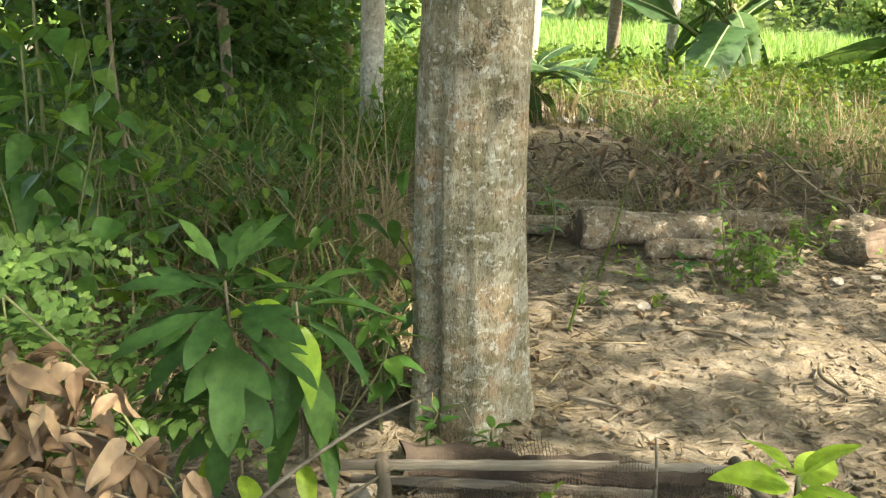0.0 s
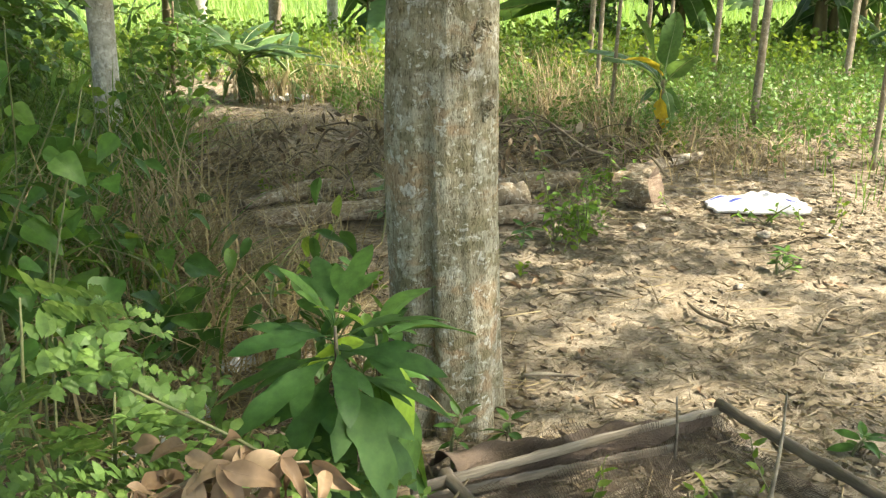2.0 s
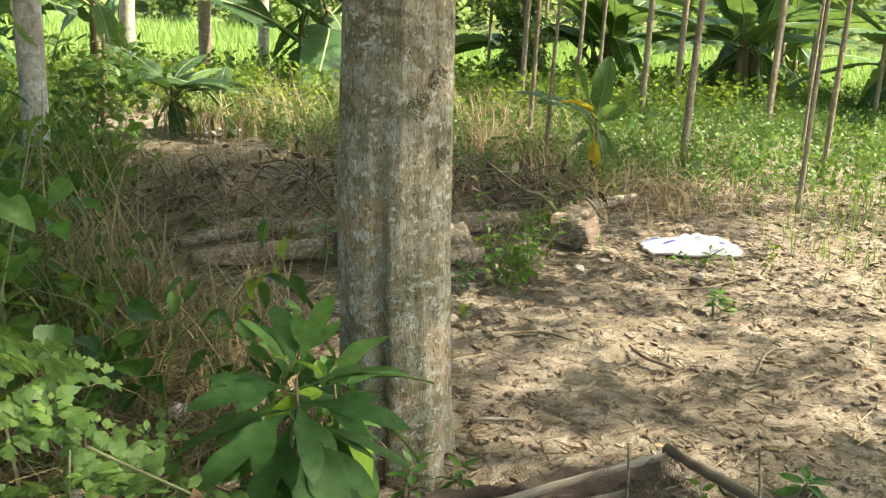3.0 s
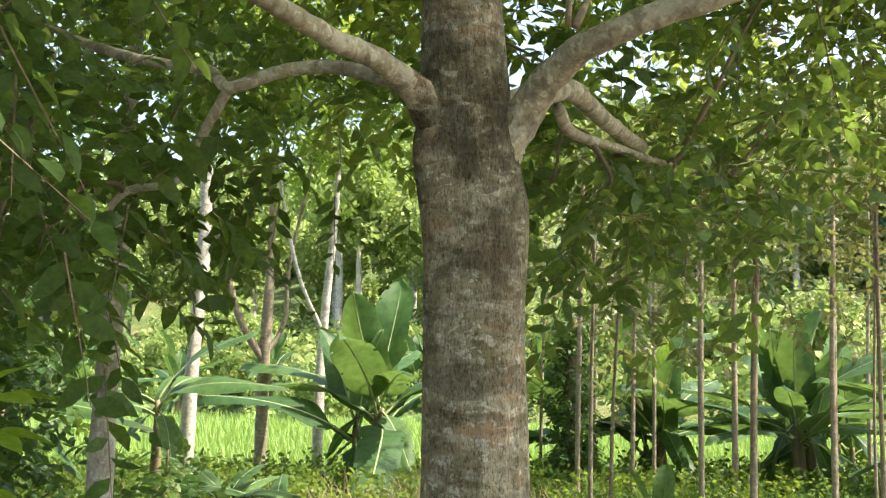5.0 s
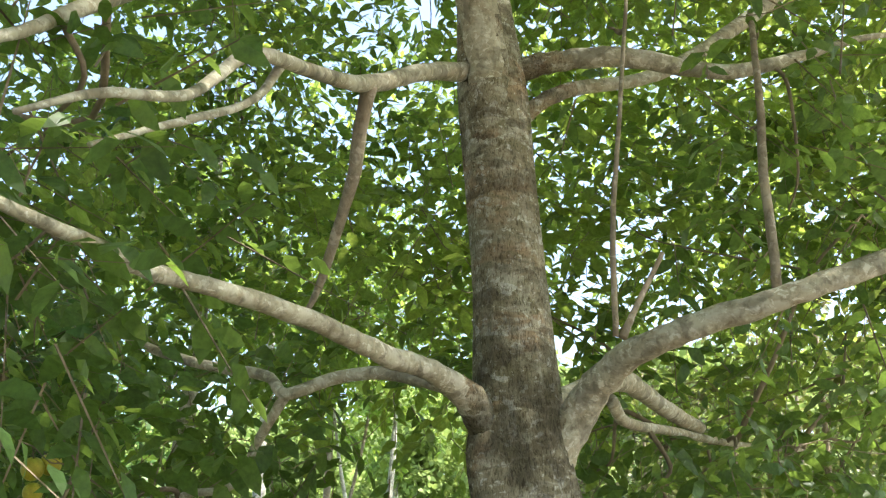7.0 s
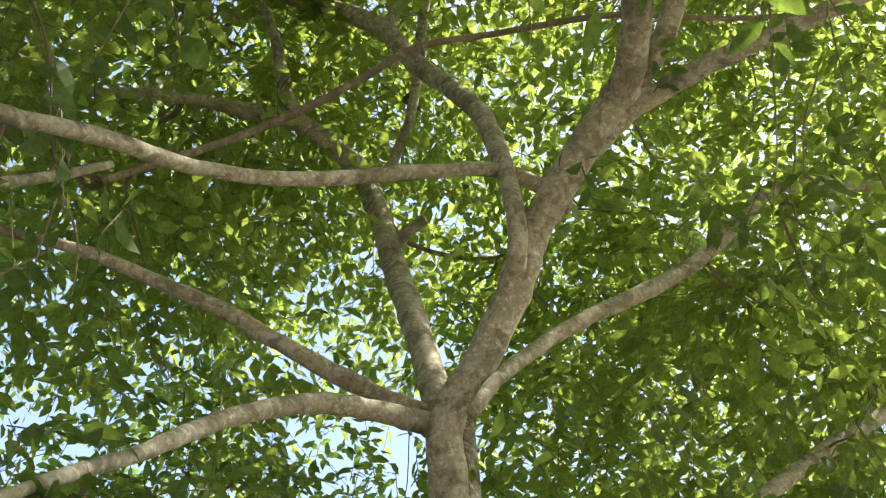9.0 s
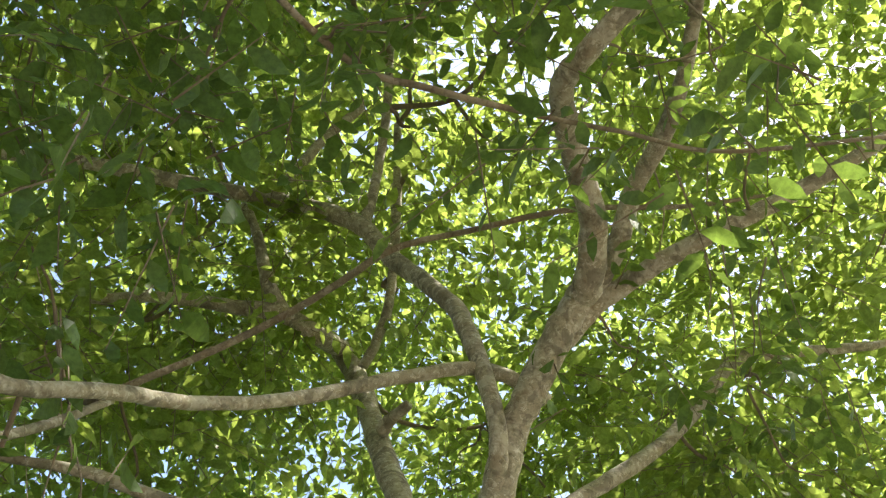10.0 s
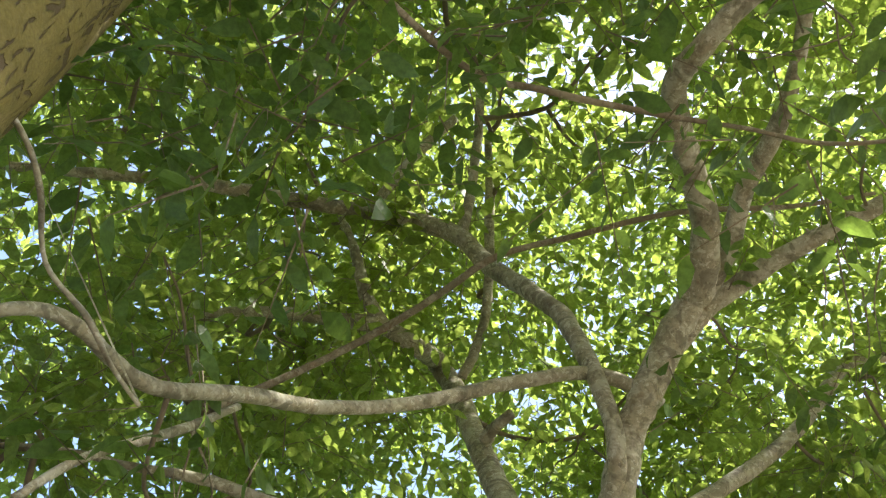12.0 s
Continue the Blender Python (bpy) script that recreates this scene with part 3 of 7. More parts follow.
def grow(name, *points):
    points = [tuple(q) for q in points]
    if name == "limb" and points[-1][3] > 0.008:
        a, b = np.array(points[-2]), np.array(points[-1])
        d = unit((b - a)[:3])
        w = points[-1][3]
        points.append((*(b[:3] + 0.22 * d + [0, 0, 0.02]), 0.6 * w))
        points.append((*(b[:3] + 0.5 * d + [0.03, 0, 0.0]), 0.22 * w))
    line = smooth_line(points, 7)
    r = np.random.default_rng(len(LIMB_POINTS))
    line[1:-1, :3] += 0.05 * line[1:-1, 3:] * r.normal(size=(len(line) - 2, 3))
    LIMB_POINTS.append(line[:, :3])
    label = {"broken_stub": "pale broken branch stub", "thin_branch": "bare brown branch", "hanging_twig": "thin bare hanging twig"}.get(name, "")
    thin = name in ("sprout", "thin_branch", "hanging_twig")
    v, q = tube(line, 16, 0.03, len(LIMB_POINTS), np.array(tree.location))
    c = v[q].mean(1) + np.array(tree.location)
    # the trunk's rough bark runs a little way out along a limb
    reach = 0.11 if points[0][2] < 1.8 else 0.19
    rough = (np.hypot(c[:, 0] - 0.04, c[:, 1] - 2.63) < reach + 0.03 * np.sin(23 * c[:, 2] + 9 * c[:, 0])) & (c[:, 2] < 3.7)
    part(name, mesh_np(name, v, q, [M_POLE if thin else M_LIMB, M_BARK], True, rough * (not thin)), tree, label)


def build_limbs():
    grow("limb", (0.05, 2.66, 2.04, 0.05), (-0.03, 2.635, 2.17, 0.052), (-0.12, 2.59, 2.258, 0.042), (-0.27, 2.5, 2.3, 0.0292), (-0.41, 2.42, 2.3, 0.0258), (-0.63, 2.28, 2.32, 0.0224), (-0.86, 2.12, 2.31, 0.0189), (-1.02, 2, 2.29, 0.0163), (-1.13, 1.9, 2.29, 0.0138), (-1.25, 1.75, 2.27, 0.0103), (-1.36, 1.6, 2.26, 0.0069))
    grow("limb", (-0.09, 2.62, 2.28, 0.0216), (-0.28, 2.72, 2.34, 0.0198), (-0.41, 2.82, 2.34, 0.018), (-0.53, 2.9, 2.3, 0.0171), (-0.57, 3, 2.37, 0.0162), (-0.71, 3.15, 2.42, 0.0153), (-0.84, 3.3, 2.49, 0.0144))
    grow("side_branch", (-0.53, 2.9, 2.3, 0.0145), (-0.57, 3, 2.2, 0.0136), (-0.62, 3.1, 2.07, 0.011), (-0.75, 3.2, 2.04, 0.011), (-0.81, 3.3, 1.92, 0.0068))
    grow("limb", (0.05, 2.66, 1.72, 0.07), (0.085, 2.615, 1.98, 0.0655), (0.155, 2.57, 2.17, 0.0554), (0.2, 2.43, 2.31, 0.0437), (0.225, 2.3, 2.355, 0.0361), (0.31, 2.14, 2.395, 0.0328), (0.43, 2, 2.43, 0.0294), (0.66, 1.88, 2.52, 0.0277), (0.99, 1.75, 2.65, 0.021))
    grow("broken_stub", (0.06, 2.66, 2.12, 0.045), (0.18, 2.72, 2.27, 0.042), (0.55, 2.9, 2.44, 0.037), (0.81, 3.1, 2.46, 0.034), (1.1, 3.3, 2.44, 0.03), (1.28, 3.4, 2.43, 0.025))
    grow("side_branch", (0.52, 2.88, 2.37, 0.022), (0.66, 3.0, 2.33, 0.019), (1.09, 3.3, 2.38, 0.017), (1.61, 3.6, 2.42, 0.014), (2.28, 3.9, 2.48, 0.011))
    grow("limb", (-0.05, 2.62, 3.29, 0.032), (-0.27, 2.5, 3.17, 0.027), (-0.52, 2.32, 2.97, 0.022), (-0.71, 2.1, 2.83, 0.017), (-0.91, 1.8, 2.65, 0.013), (-1.03, 1.65, 2.46, 0.009), (-1.16, 1.5, 2.35, 0.007), (-1.25, 1.4, 2.25, 0.004))
    grow("thin_branch", (-0.51, 2.33, 2.97, 0.021), (-0.52, 2.36, 2.86, 0.018), (-0.52, 2.4, 2.75, 0.017), (-0.53, 2.48, 2.64, 0.014), (-0.55, 2.55, 2.51, 0.011), (-0.57, 2.6, 2.44, 0.006))
    grow("side_branch", (-0.82, 1.95, 2.74, 0.01), (-0.89, 1.9, 2.61, 0.008), (-1.04, 1.8, 2.48, 0.007), (-1.16, 1.7, 2.37, 0.004))
    grow("limb", (0.03, 2.6, 3.3, 0.039), (0.18, 2.5, 3.32, 0.033), (0.32, 2.4, 3.31, 0.031), (0.6, 2.28, 3.26, 0.024), (0.84, 2.2, 3.33, 0.017))
    grow("limb", (0.06, 2.62, 3.13, 0.03), (0.14, 2.58, 3.21, 0.025), (0.27, 2.56, 3.28, 0.023), (0.51, 2.53, 3.36, 0.022), (0.76, 2.5, 3.53, 0.025), (1.11, 2.5, 3.84, 0.028), (1.37, 2.48, 4.11, 0.037), (2.0, 2.42, 4.66, 0.035), (2.9, 2.35, 5.39, 0.031))
    grow("sprout", (0.42, 2.0, 2.41, 0.012), (0.45, 2.02, 2.56, 0.013), (0.48, 2.05, 2.81, 0.012), (0.53, 2.08, 3.04, 0.011), (0.58, 2.12, 3.37, 0.008))
    grow("sprout", (0.11, 2.2, 2.35, 0.011), (0.16, 2.2, 2.44, 0.008), (0.25, 2.2, 2.59, 0.006))
    grow("sprout", (0.09, 2.2, 2.35, 0.008), (0.07, 2.15, 2.62, 0.007), (0.08, 2.1, 2.91, 0.006), (0.13, 2.1, 3.27, 0.005))
    grow("stem", (0, 2.62, 2.88, 0.06), (-0.04, 2.58, 3.08, 0.064), (-0.07, 2.54, 3.26, 0.063), (-0.14, 2.47, 3.48, 0.0615), (-0.19, 2.42, 3.65, 0.0593), (-0.16, 2.27, 3.81, 0.0571), (-0.13, 2.13, 4.02, 0.0593), (-0.12, 2.03, 4.21, 0.0581), (-0.1, 1.9, 4.35, 0.0581), (-0.03, 1.7, 4.61, 0.0581), (-0.04, 1.56, 4.63, 0.0544), (-0.16, 1.34, 4.65, 0.0517), (-0.36, 1.14, 4.65, 0.0442), (-0.53, 0.94, 4.57, 0.0404), (-0.54, 0.79, 4.54, 0.0367), (-0.49, 0.6, 4.56, 0.034), (-0.39, 0.41, 4.62, 0.0315), (-0.33, 0.18, 4.74, 0.0264))
    grow("limb", (0.02, 1.73, 4.65, 0.0426), (0.03, 1.48, 4.74, 0.0394), (-0.02, 1.25, 4.82, 0.0362), (-0.05, 1, 4.82, 0.033), (-0.12, 0.74, 4.88, 0.0267), (-0.26, 0.4, 5, 0.0213), (-0.43, 0.06, 5.1, 0.0139))
    grow("limb", (-0.02, 1.85, 4.53, 0.0402), (0.04, 1.68, 4.63, 0.0402), (0.11, 1.57, 4.68, 0.037), (0.22, 1.37, 4.72, 0.0359), (0.43, 1.08, 4.78, 0.0316), (0.63, 0.8, 4.86, 0.0283), (0.8, 0.47, 4.93, 0.0196))
    grow("limb", (-0.19, 2.24, 3.57, 0.0222), (-0.05, 2.28, 3.84, 0.0262), (0.26, 2.31, 4.24, 0.0302), (0.56, 2.25, 4.53, 0.0333), (0.83, 2.16, 4.83, 0.0333), (1.06, 1.97, 5.19, 0.0312), (1.24, 1.89, 5.25, 0.0272), (1.69, 1.72, 5.38, 0.0222))
    grow("limb", (0.05, 2.06, 4.49, 0.0328), (-0.04, 2.04, 4.51, 0.0296), (-0.25, 2.05, 4.51, 0.0275), (-0.56, 2.1, 4.34, 0.0264), (-0.89, 2.08, 4.05, 0.0233), (-1.19, 1.99, 3.79, 0.0223), (-1.43, 1.82, 3.55, 0.0212), (-1.63, 1.67, 3.32, 0.0201), (-1.73, 1.56, 3.24, 0.018), (-1.81, 1.46, 3.2, 0.0169), (-1.9, 1.4, 3.14, 0.0148), (-2, 1.38, 3.03, 0.0116))
    grow("stem", (-0.12, 2.6, 3.75, 0.0518), (-0.11, 2.74, 4.07, 0.0572), (-0.13, 2.95, 4.53, 0.0605), (-0.17, 3.25, 5.17, 0.0616), (-0.23, 3.5, 5.82, 0.0637), (-0.36, 3.6, 6.18, 0.0637), (-0.56, 3.3, 5.86, 0.054), (-0.83, 3.25, 5.87, 0.0475), (-1.08, 3.28, 5.81, 0.041), (-1.45, 3.35, 5.75, 0.0313), (-1.83, 3.46, 5.62, 0.0227))
    grow("side_branch", (-0.82, 3.24, 5.88, 0.043), (-0.96, 3.18, 6.0, 0.04), (-1.08, 3.09, 6.19, 0.031), (-1.23, 3.01, 6.37, 0.025))
    grow("broken_stub", (-0.21, 3.15, 5.18, 0.04), (-0.19, 3.06, 5.2, 0.03), (-0.15, 2.96, 5.22, 0.026))
    grow("side_branch", (-0.32, 3.26, 5.71, 0.03), (-0.3, 3.12, 5.82, 0.027), (-0.32, 2.95, 6.07, 0.028), (-0.43, 2.72, 6.58, 0.029), (-0.58, 2.45, 6.96, 0.023))
    grow("limb", (-0.13, 2.16, 3.96, 0.0391), (-0.2, 2, 4.2, 0.0345), (-0.27, 2.12, 4.84, 0.0403), (-0.35, 2.24, 5.16, 0.0414), (-0.51, 2.44, 5.57, 0.046), (-0.7, 2.54, 5.9, 0.0483), (-1.06, 2.71, 6.08, 0.0437), (-1.56, 2.86, 6.11, 0.0403), (-2.01, 2.92, 6.03, 0.0368), (-2.44, 2.99, 5.9, 0.0287), (-2.9, 3.04, 5.72, 0.023))
    grow("side_branch", (-0.65, 2.55, 5.89, 0.032), (-0.66, 2.43, 6.2, 0.027), (-0.72, 2.24, 6.54, 0.025), (-0.84, 1.97, 6.9, 0.023))
    grow("side_branch", (-1.12, 2.72, 6.08, 0.03), (-1.01, 2.47, 6.34, 0.028), (-0.86, 2.24, 6.56, 0.025))
    grow("thin_branch", (-1.5, 2.91, 4.53, 0.0156), (-1.36, 2.82, 4.63, 0.0156), (-1.13, 2.72, 4.85, 0.0168), (-0.92, 2.56, 5.02, 0.0168), (-0.76, 2.37, 5.13, 0.0168), (-0.6, 2.17, 5.24, 0.0156), (-0.34, 2, 5.33, 0.0132), (0.04, 1.69, 5.36, 0.0132), (0.47, 1.47, 5.39, 0.0108), (0.77, 1.27, 5.42, 0.0084))
    grow("thin_branch", (-1.62, 0.94, 4.43, 0.01), (-1.19, 1.07, 4.37, 0.011), (-0.94, 1.03, 4.35, 0.011), (-0.6, 0.96, 4.36, 0.009), (-0.36, 0.89, 4.35, 0.007), (-0.08, 0.8, 4.32, 0.007), (0.29, 0.51, 4.25, 0.006))
    grow("limb", (-0.13, 2.55, 3.71, 0.041), (-0.25, 2.52, 3.69, 0.038), (-0.45, 2.46, 3.61, 0.035), (-0.63, 2.4, 3.51, 0.031), (-0.84, 2.3, 3.31, 0.027), (-0.98, 2.22, 3.13, 0.023), (-1.08, 2.14, 2.98, 0.02), (-1.21, 2.02, 2.8, 0.016), (-1.29, 1.92, 2.67, 0.012))
    grow("limb", (-0.13, 2.66, 3.85, 0.0365), (-0.27, 2.7, 3.88, 0.0376), (-0.43, 2.74, 3.93, 0.0354), (-0.69, 2.8, 4.02, 0.032), (-0.95, 2.85, 4.11, 0.0298), (-1.23, 2.9, 4.16, 0.0265), (-1.44, 2.92, 4.18, 0.0221), (-1.72, 2.95, 4.15, 0.0166))
    grow("side_branch", (-1.86, 2.08, 3.22, 0.012), (-1.76, 2.08, 3.4, 0.013), (-1.56, 2.14, 3.66, 0.015), (-1.43, 2.2, 3.88, 0.012))
    grow("thin_branch", (-1.58, 1.04, 4.62, 0.011), (-1.26, 0.97, 4.64, 0.011), (-1.01, 0.7, 4.69, 0.012), (-0.81, 0.63, 4.67, 0.012), (-0.65, 0.65, 4.67, 0.012))
    grow("hanging_twig", (0.08, 1.22, 5.16, 0.005), (0.20, 1.33, 4.99, 0.0033), (0.24, 1.49, 4.80, 0.0015))
    grow("hanging_twig", (0.43, 1.26, 5.15, 0.005), (0.55, 1.44, 4.87, 0.0038), (0.60, 1.54, 4.65, 0.0027), (0.65, 1.66, 4.49, 0.0015))
    grow("hanging_twig", (0.77, 1.39, 5.09, 0.005), (0.75, 1.50, 4.89, 0.0033), (0.81, 1.61, 4.73, 0.0015))
    grow("hanging_twig", (0.39, 1.38, 5.02, 0.005), (0.49, 1.47, 4.86, 0.0033), (0.50, 1.58, 4.66, 0.0015))
    grow("hanging_twig", (-1.55, 2.25, 3.92, 0.005), (-1.52, 2.30, 3.75, 0.0038), (-1.50, 2.38, 3.62, 0.0027), (-1.47, 2.46, 3.49, 0.0015))
    grow("hanging_twig", (-1.58, 2.31, 3.88, 0.005), (-1.45, 2.36, 3.75, 0.0038), (-1.40, 2.38, 3.65, 0.0027), (-1.37, 2.43, 3.55, 0.0015))
    grow("hanging_twig", (0.90, 1.62, 5.24, 0.005), (0.96, 1.75, 5.03, 0.0033), (0.97, 1.90, 4.83, 0.0015))
    grow("hanging_twig", (-1.50, 2.78, 5.94, 0.005), (-1.40, 2.93, 5.83, 0.0033), (-1.32, 3.00, 5.67, 0.0015))


def shift_to(ob, v):
    return v - np.array(ob.location)


build_trunk(tree)
tree.children[0].location = (-0.09, -2.65, 0)
build_limbs()


def open_room(v, f, n):
    """Leaves out the sprays that would hang in the open room before the bole."""
    v = v.reshape(n, -1, 3)
    f = f.reshape(n, -1, f.shape[-1])
    inside = ((v > [-0.8, 0.6, 1.3]) & (v < [0.25, 2.75, 2.75])).all(2).any(1) & (v.mean(1) @ [0.9, -0.4, 0] > -1.35)
    return v.reshape(-1, 3), f[~inside].reshape(-1, f.shape[-1])


def clumps_on(ob, centers, spread, per, count, leaf, length, mat, name, r, limbs, twig_mat=M_TWIG, width=0.42, droop=0.35, thick=0.011):
    """Leafy clumps: per twigs about each centre, and a thin branchlet from each centre to the nearest wood."""
    n = len(centers)
    base = np.repeat(centers, per, 0) + r.normal(0, 1, (n * per, 3)) * spread
    mid = np.repeat(centers, per, 0)
    clear = (np.hypot(base[:, 0] - 0.05, base[:, 1] - 2.35) > 0.55) | (base[:, 2] > 3.0)
    base, mid = base[clear], mid[clear]
    outward = base - mid
    d = unit(outward) * 0.8 + r.normal(0, 0.55, base.shape) + [0, 0, 0.05]
    lv, tw = sprays(base, d, length * r.uniform(0.7, 1.3, len(base)), count, leaf, r, droop, width)
    lv, tw = open_room(*lv, len(base) * count), open_room(*tw, len(base))
    part("crown", mesh_np("crown", shift_to(ob, lv[0]), lv[1], mat), ob, name, "stuff")
    part("twig_growth", mesh_np("twig_growth", shift_to(ob, tw[0]), tw[1], twig_mat), ob, "", "stuff")
    if limbs is not None and len(limbs):
        pieces = []
        order = np.argsort([((limbs - q) ** 2).sum(1).min() for q in centers])
        joints = list(limbs)
        width_at = [thick * 1.6] * len(limbs)
        for k in order:
            c = centers[k]
            cost = ((np.array(joints) - c) ** 2).sum(1) * r.uniform(0.7, 1.4, len(joints))
            pick = int(np.argmin(cost))
            near, w = np.array(joints[pick]), max(0.35 * thick, 0.8 * width_at[pick])
            gap = np.linalg.norm(c - near)
            sag = near + 0.35 * (c - near) + r.normal(0, 0.12, 3) * gap
            rise = near + 0.72 * (c - near) + r.normal(0, 0.1, 3) * gap
            pieces.append(tube(smooth_line([(*near, w), (*sag, 0.8 * w), (*rise, 0.6 * w), (*c, 0.4 * w)], 4), 5, 0.06, int(k)))
            joints += [sag, rise, c]
            width_at += [0.8 * w, 0.65 * w, 0.5 * w]
        v, q = joined(pieces)
        part("fine_branching", mesh_np("fine_branching", shift_to(ob, v), q, twig_mat, True), ob, "", "stuff")


# open places in the crown: centre and half-axes
CROWN_GAPS = [((-0.05, 4.7, 6.2), (0.72, 1.5, 1.1)), ((-1.5, 5.4, 5.1), (0.75, 1.2, 0.8)), ((-2.8, 4.3, 5.4), (0.9, 1.2, 0.9)), ((-0.75, 4.4, 3.55), (0.75, 1.3, 0.75)), ((0.35, 3.0, 7.2), (0.62, 0.7, 1.3))]


# how much of the crown stands in the sun's way to stretches of the ground: x0, x1, y0, y1, share kept
THIN_OVER = [(0.3, 3.4, 3.0, 5.6, 0.42), (-1.6, -0.5, 1.2, 2.4, 0.55), (-2.4, 0.1, 2.9, 6.5, 0.26)]


def crown_centers(r, want):
    got = []
    while len(got) < want:
        a, rad, z = r.uniform(0, 2 * np.pi), 6.0 * math.sqrt(r.uniform()), r.uniform(1.9, 8.9)
        p = np.array([0.0 + rad * math.cos(a), 2.4 + rad * math.sin(a), z])
        if z > 8.9 - 0.1 * rad**2:
            continue
        if z < 2.45 + 0.33 * np.clip(p[1] - 3.6, 0, 9) + 1.3 * np.clip((3.6 - p[1]) / 1.8, 0, 1) + 0.3 * r.normal() or (z < 3.4 and r.uniform() < 0.5):
            continue
        hollow = np.linalg.norm((p - [-0.6, 1.4, 2.2]) * [1, 1, 0.85])
        if hollow < 2.8 + 0.9 * r.uniform():
            continue
        room = np.linalg.norm((p - [-0.9, 1.0, 1.9]) * [0.95, 1, 0.95])
        if z > 3.8 and room < 4.3 + 0.7 * r.uniform() and r.uniform() < 0.93:
            continue
        if p[1] > 5.8 and r.uniform() < 0.7:
            continue
        if p[1] > 4.2 and 2.8 < z < 6.0 and r.uniform() < 0.42:
            continue
        if (p[0] > 2.9 and p[1] < 2.6 and r.uniform() < 0.75) or (p[0] > 4.2 and p[1] < 4.0 and r.uniform() < 0.9):
            continue
        if any(np.linalg.norm((p - c) / h) < 1 for c, h in CROWN_GAPS):
            continue
        if z > 4.4 and math.sin(2.1 * p[0] + 1.3) * math.sin(1.9 * p[1] + 0.4) * math.sin(1.3 * z) > 0.12 and r.uniform() < 0.9:
            continue
        gx, gy = p[:2] - z * np.array(to_sun)[:2] / to_sun.z
        if any(x0 < gx < x1 and y0 < gy < y1 and r.uniform() > k for x0, x1, y0, y1, k in THIN_OVER):
            continue
        if got and np.min(np.linalg.norm(np.array(got) - p, axis=1)) < 0.42:
            continue
        got.append(p)
    return np.array(got)


r_crown = np.random.default_rng(21)
WOOD = np.concatenate(LIMB_POINTS)
crown = crown_centers(r_crown, 570)
side = np.stack([r_crown.uniform(1.5, 3.3, 90), r_crown.uniform(0.9, 4.2, 90), r_crown.uniform(6.5, 8.3, 90)], -1)
# unseen clumps added to block sun: outer for the near yard, over for the scaly trunk
outer = np.stack([r_crown.uniform(3.4, 5.2, 2), r_crown.uniform(-0.8, 0.6, 2), r_crown.uniform(5.4, 6.8, 2)], -1)
over = np.array([-1.05, 0.0, 5.3]) + r_crown.normal(0, 1, (7, 3)) * [0.3, 0.2, 0.3]
crown = np.concatenate([crown, outer, over, side[np.linalg.norm((side - [-0.9, 1.0, 1.9]) * [0.95, 1, 0.95], axis=1) > 4.9][:24]])
# split by place: shade painted into the inner low leaves, sunlight into the rest
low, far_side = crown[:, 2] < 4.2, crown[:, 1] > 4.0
clumps_on(tree, crown[low & ~far_side], 0.32, 27, 10, 0.115, 0.42, M_LEAF, "dense leaves of the lower crown, shade put into their dark green", r_crown, WOOD)
clumps_on(tree, crown[low & far_side], 0.32, 24, 10, 0.115, 0.42, M_CANOPY, "leaves on the outer side of the lower crown, sunlight put into their bright green", r_crown, WOOD)
clumps_on(tree, crown[~low], np.array([0.34, 0.34, 0.2]), 25, 10, 0.12, 0.46, M_CANOPY, "leaves of the upper crown, sunlight put into their yellow-green", r_crown, WOOD, thick=0.015, droop=0.5)
# dense dark sprays under the sunlit leaves, on the low side limbs
low_side = np.stack([r_crown.uniform(0.9, 2.8, 20), r_crown.uniform(1.8, 3.6, 20), r_crown.uniform(4.3, 5.6, 20)], -1)
low_side = np.concatenate([low_side, np.stack([r_crown.uniform(-2.6, -1.2, 8), r_crown.uniform(2.6, 3.8, 8), r_crown.uniform(4.3, 5.0, 8)], -1)])
clumps_on(tree, low_side, 0.26, 11, 9, 0.125, 0.42, M_CANOPY, "dark green leaves hanging from the low side limbs", r_crown, WOOD, droop=0.6, thick=0.008)
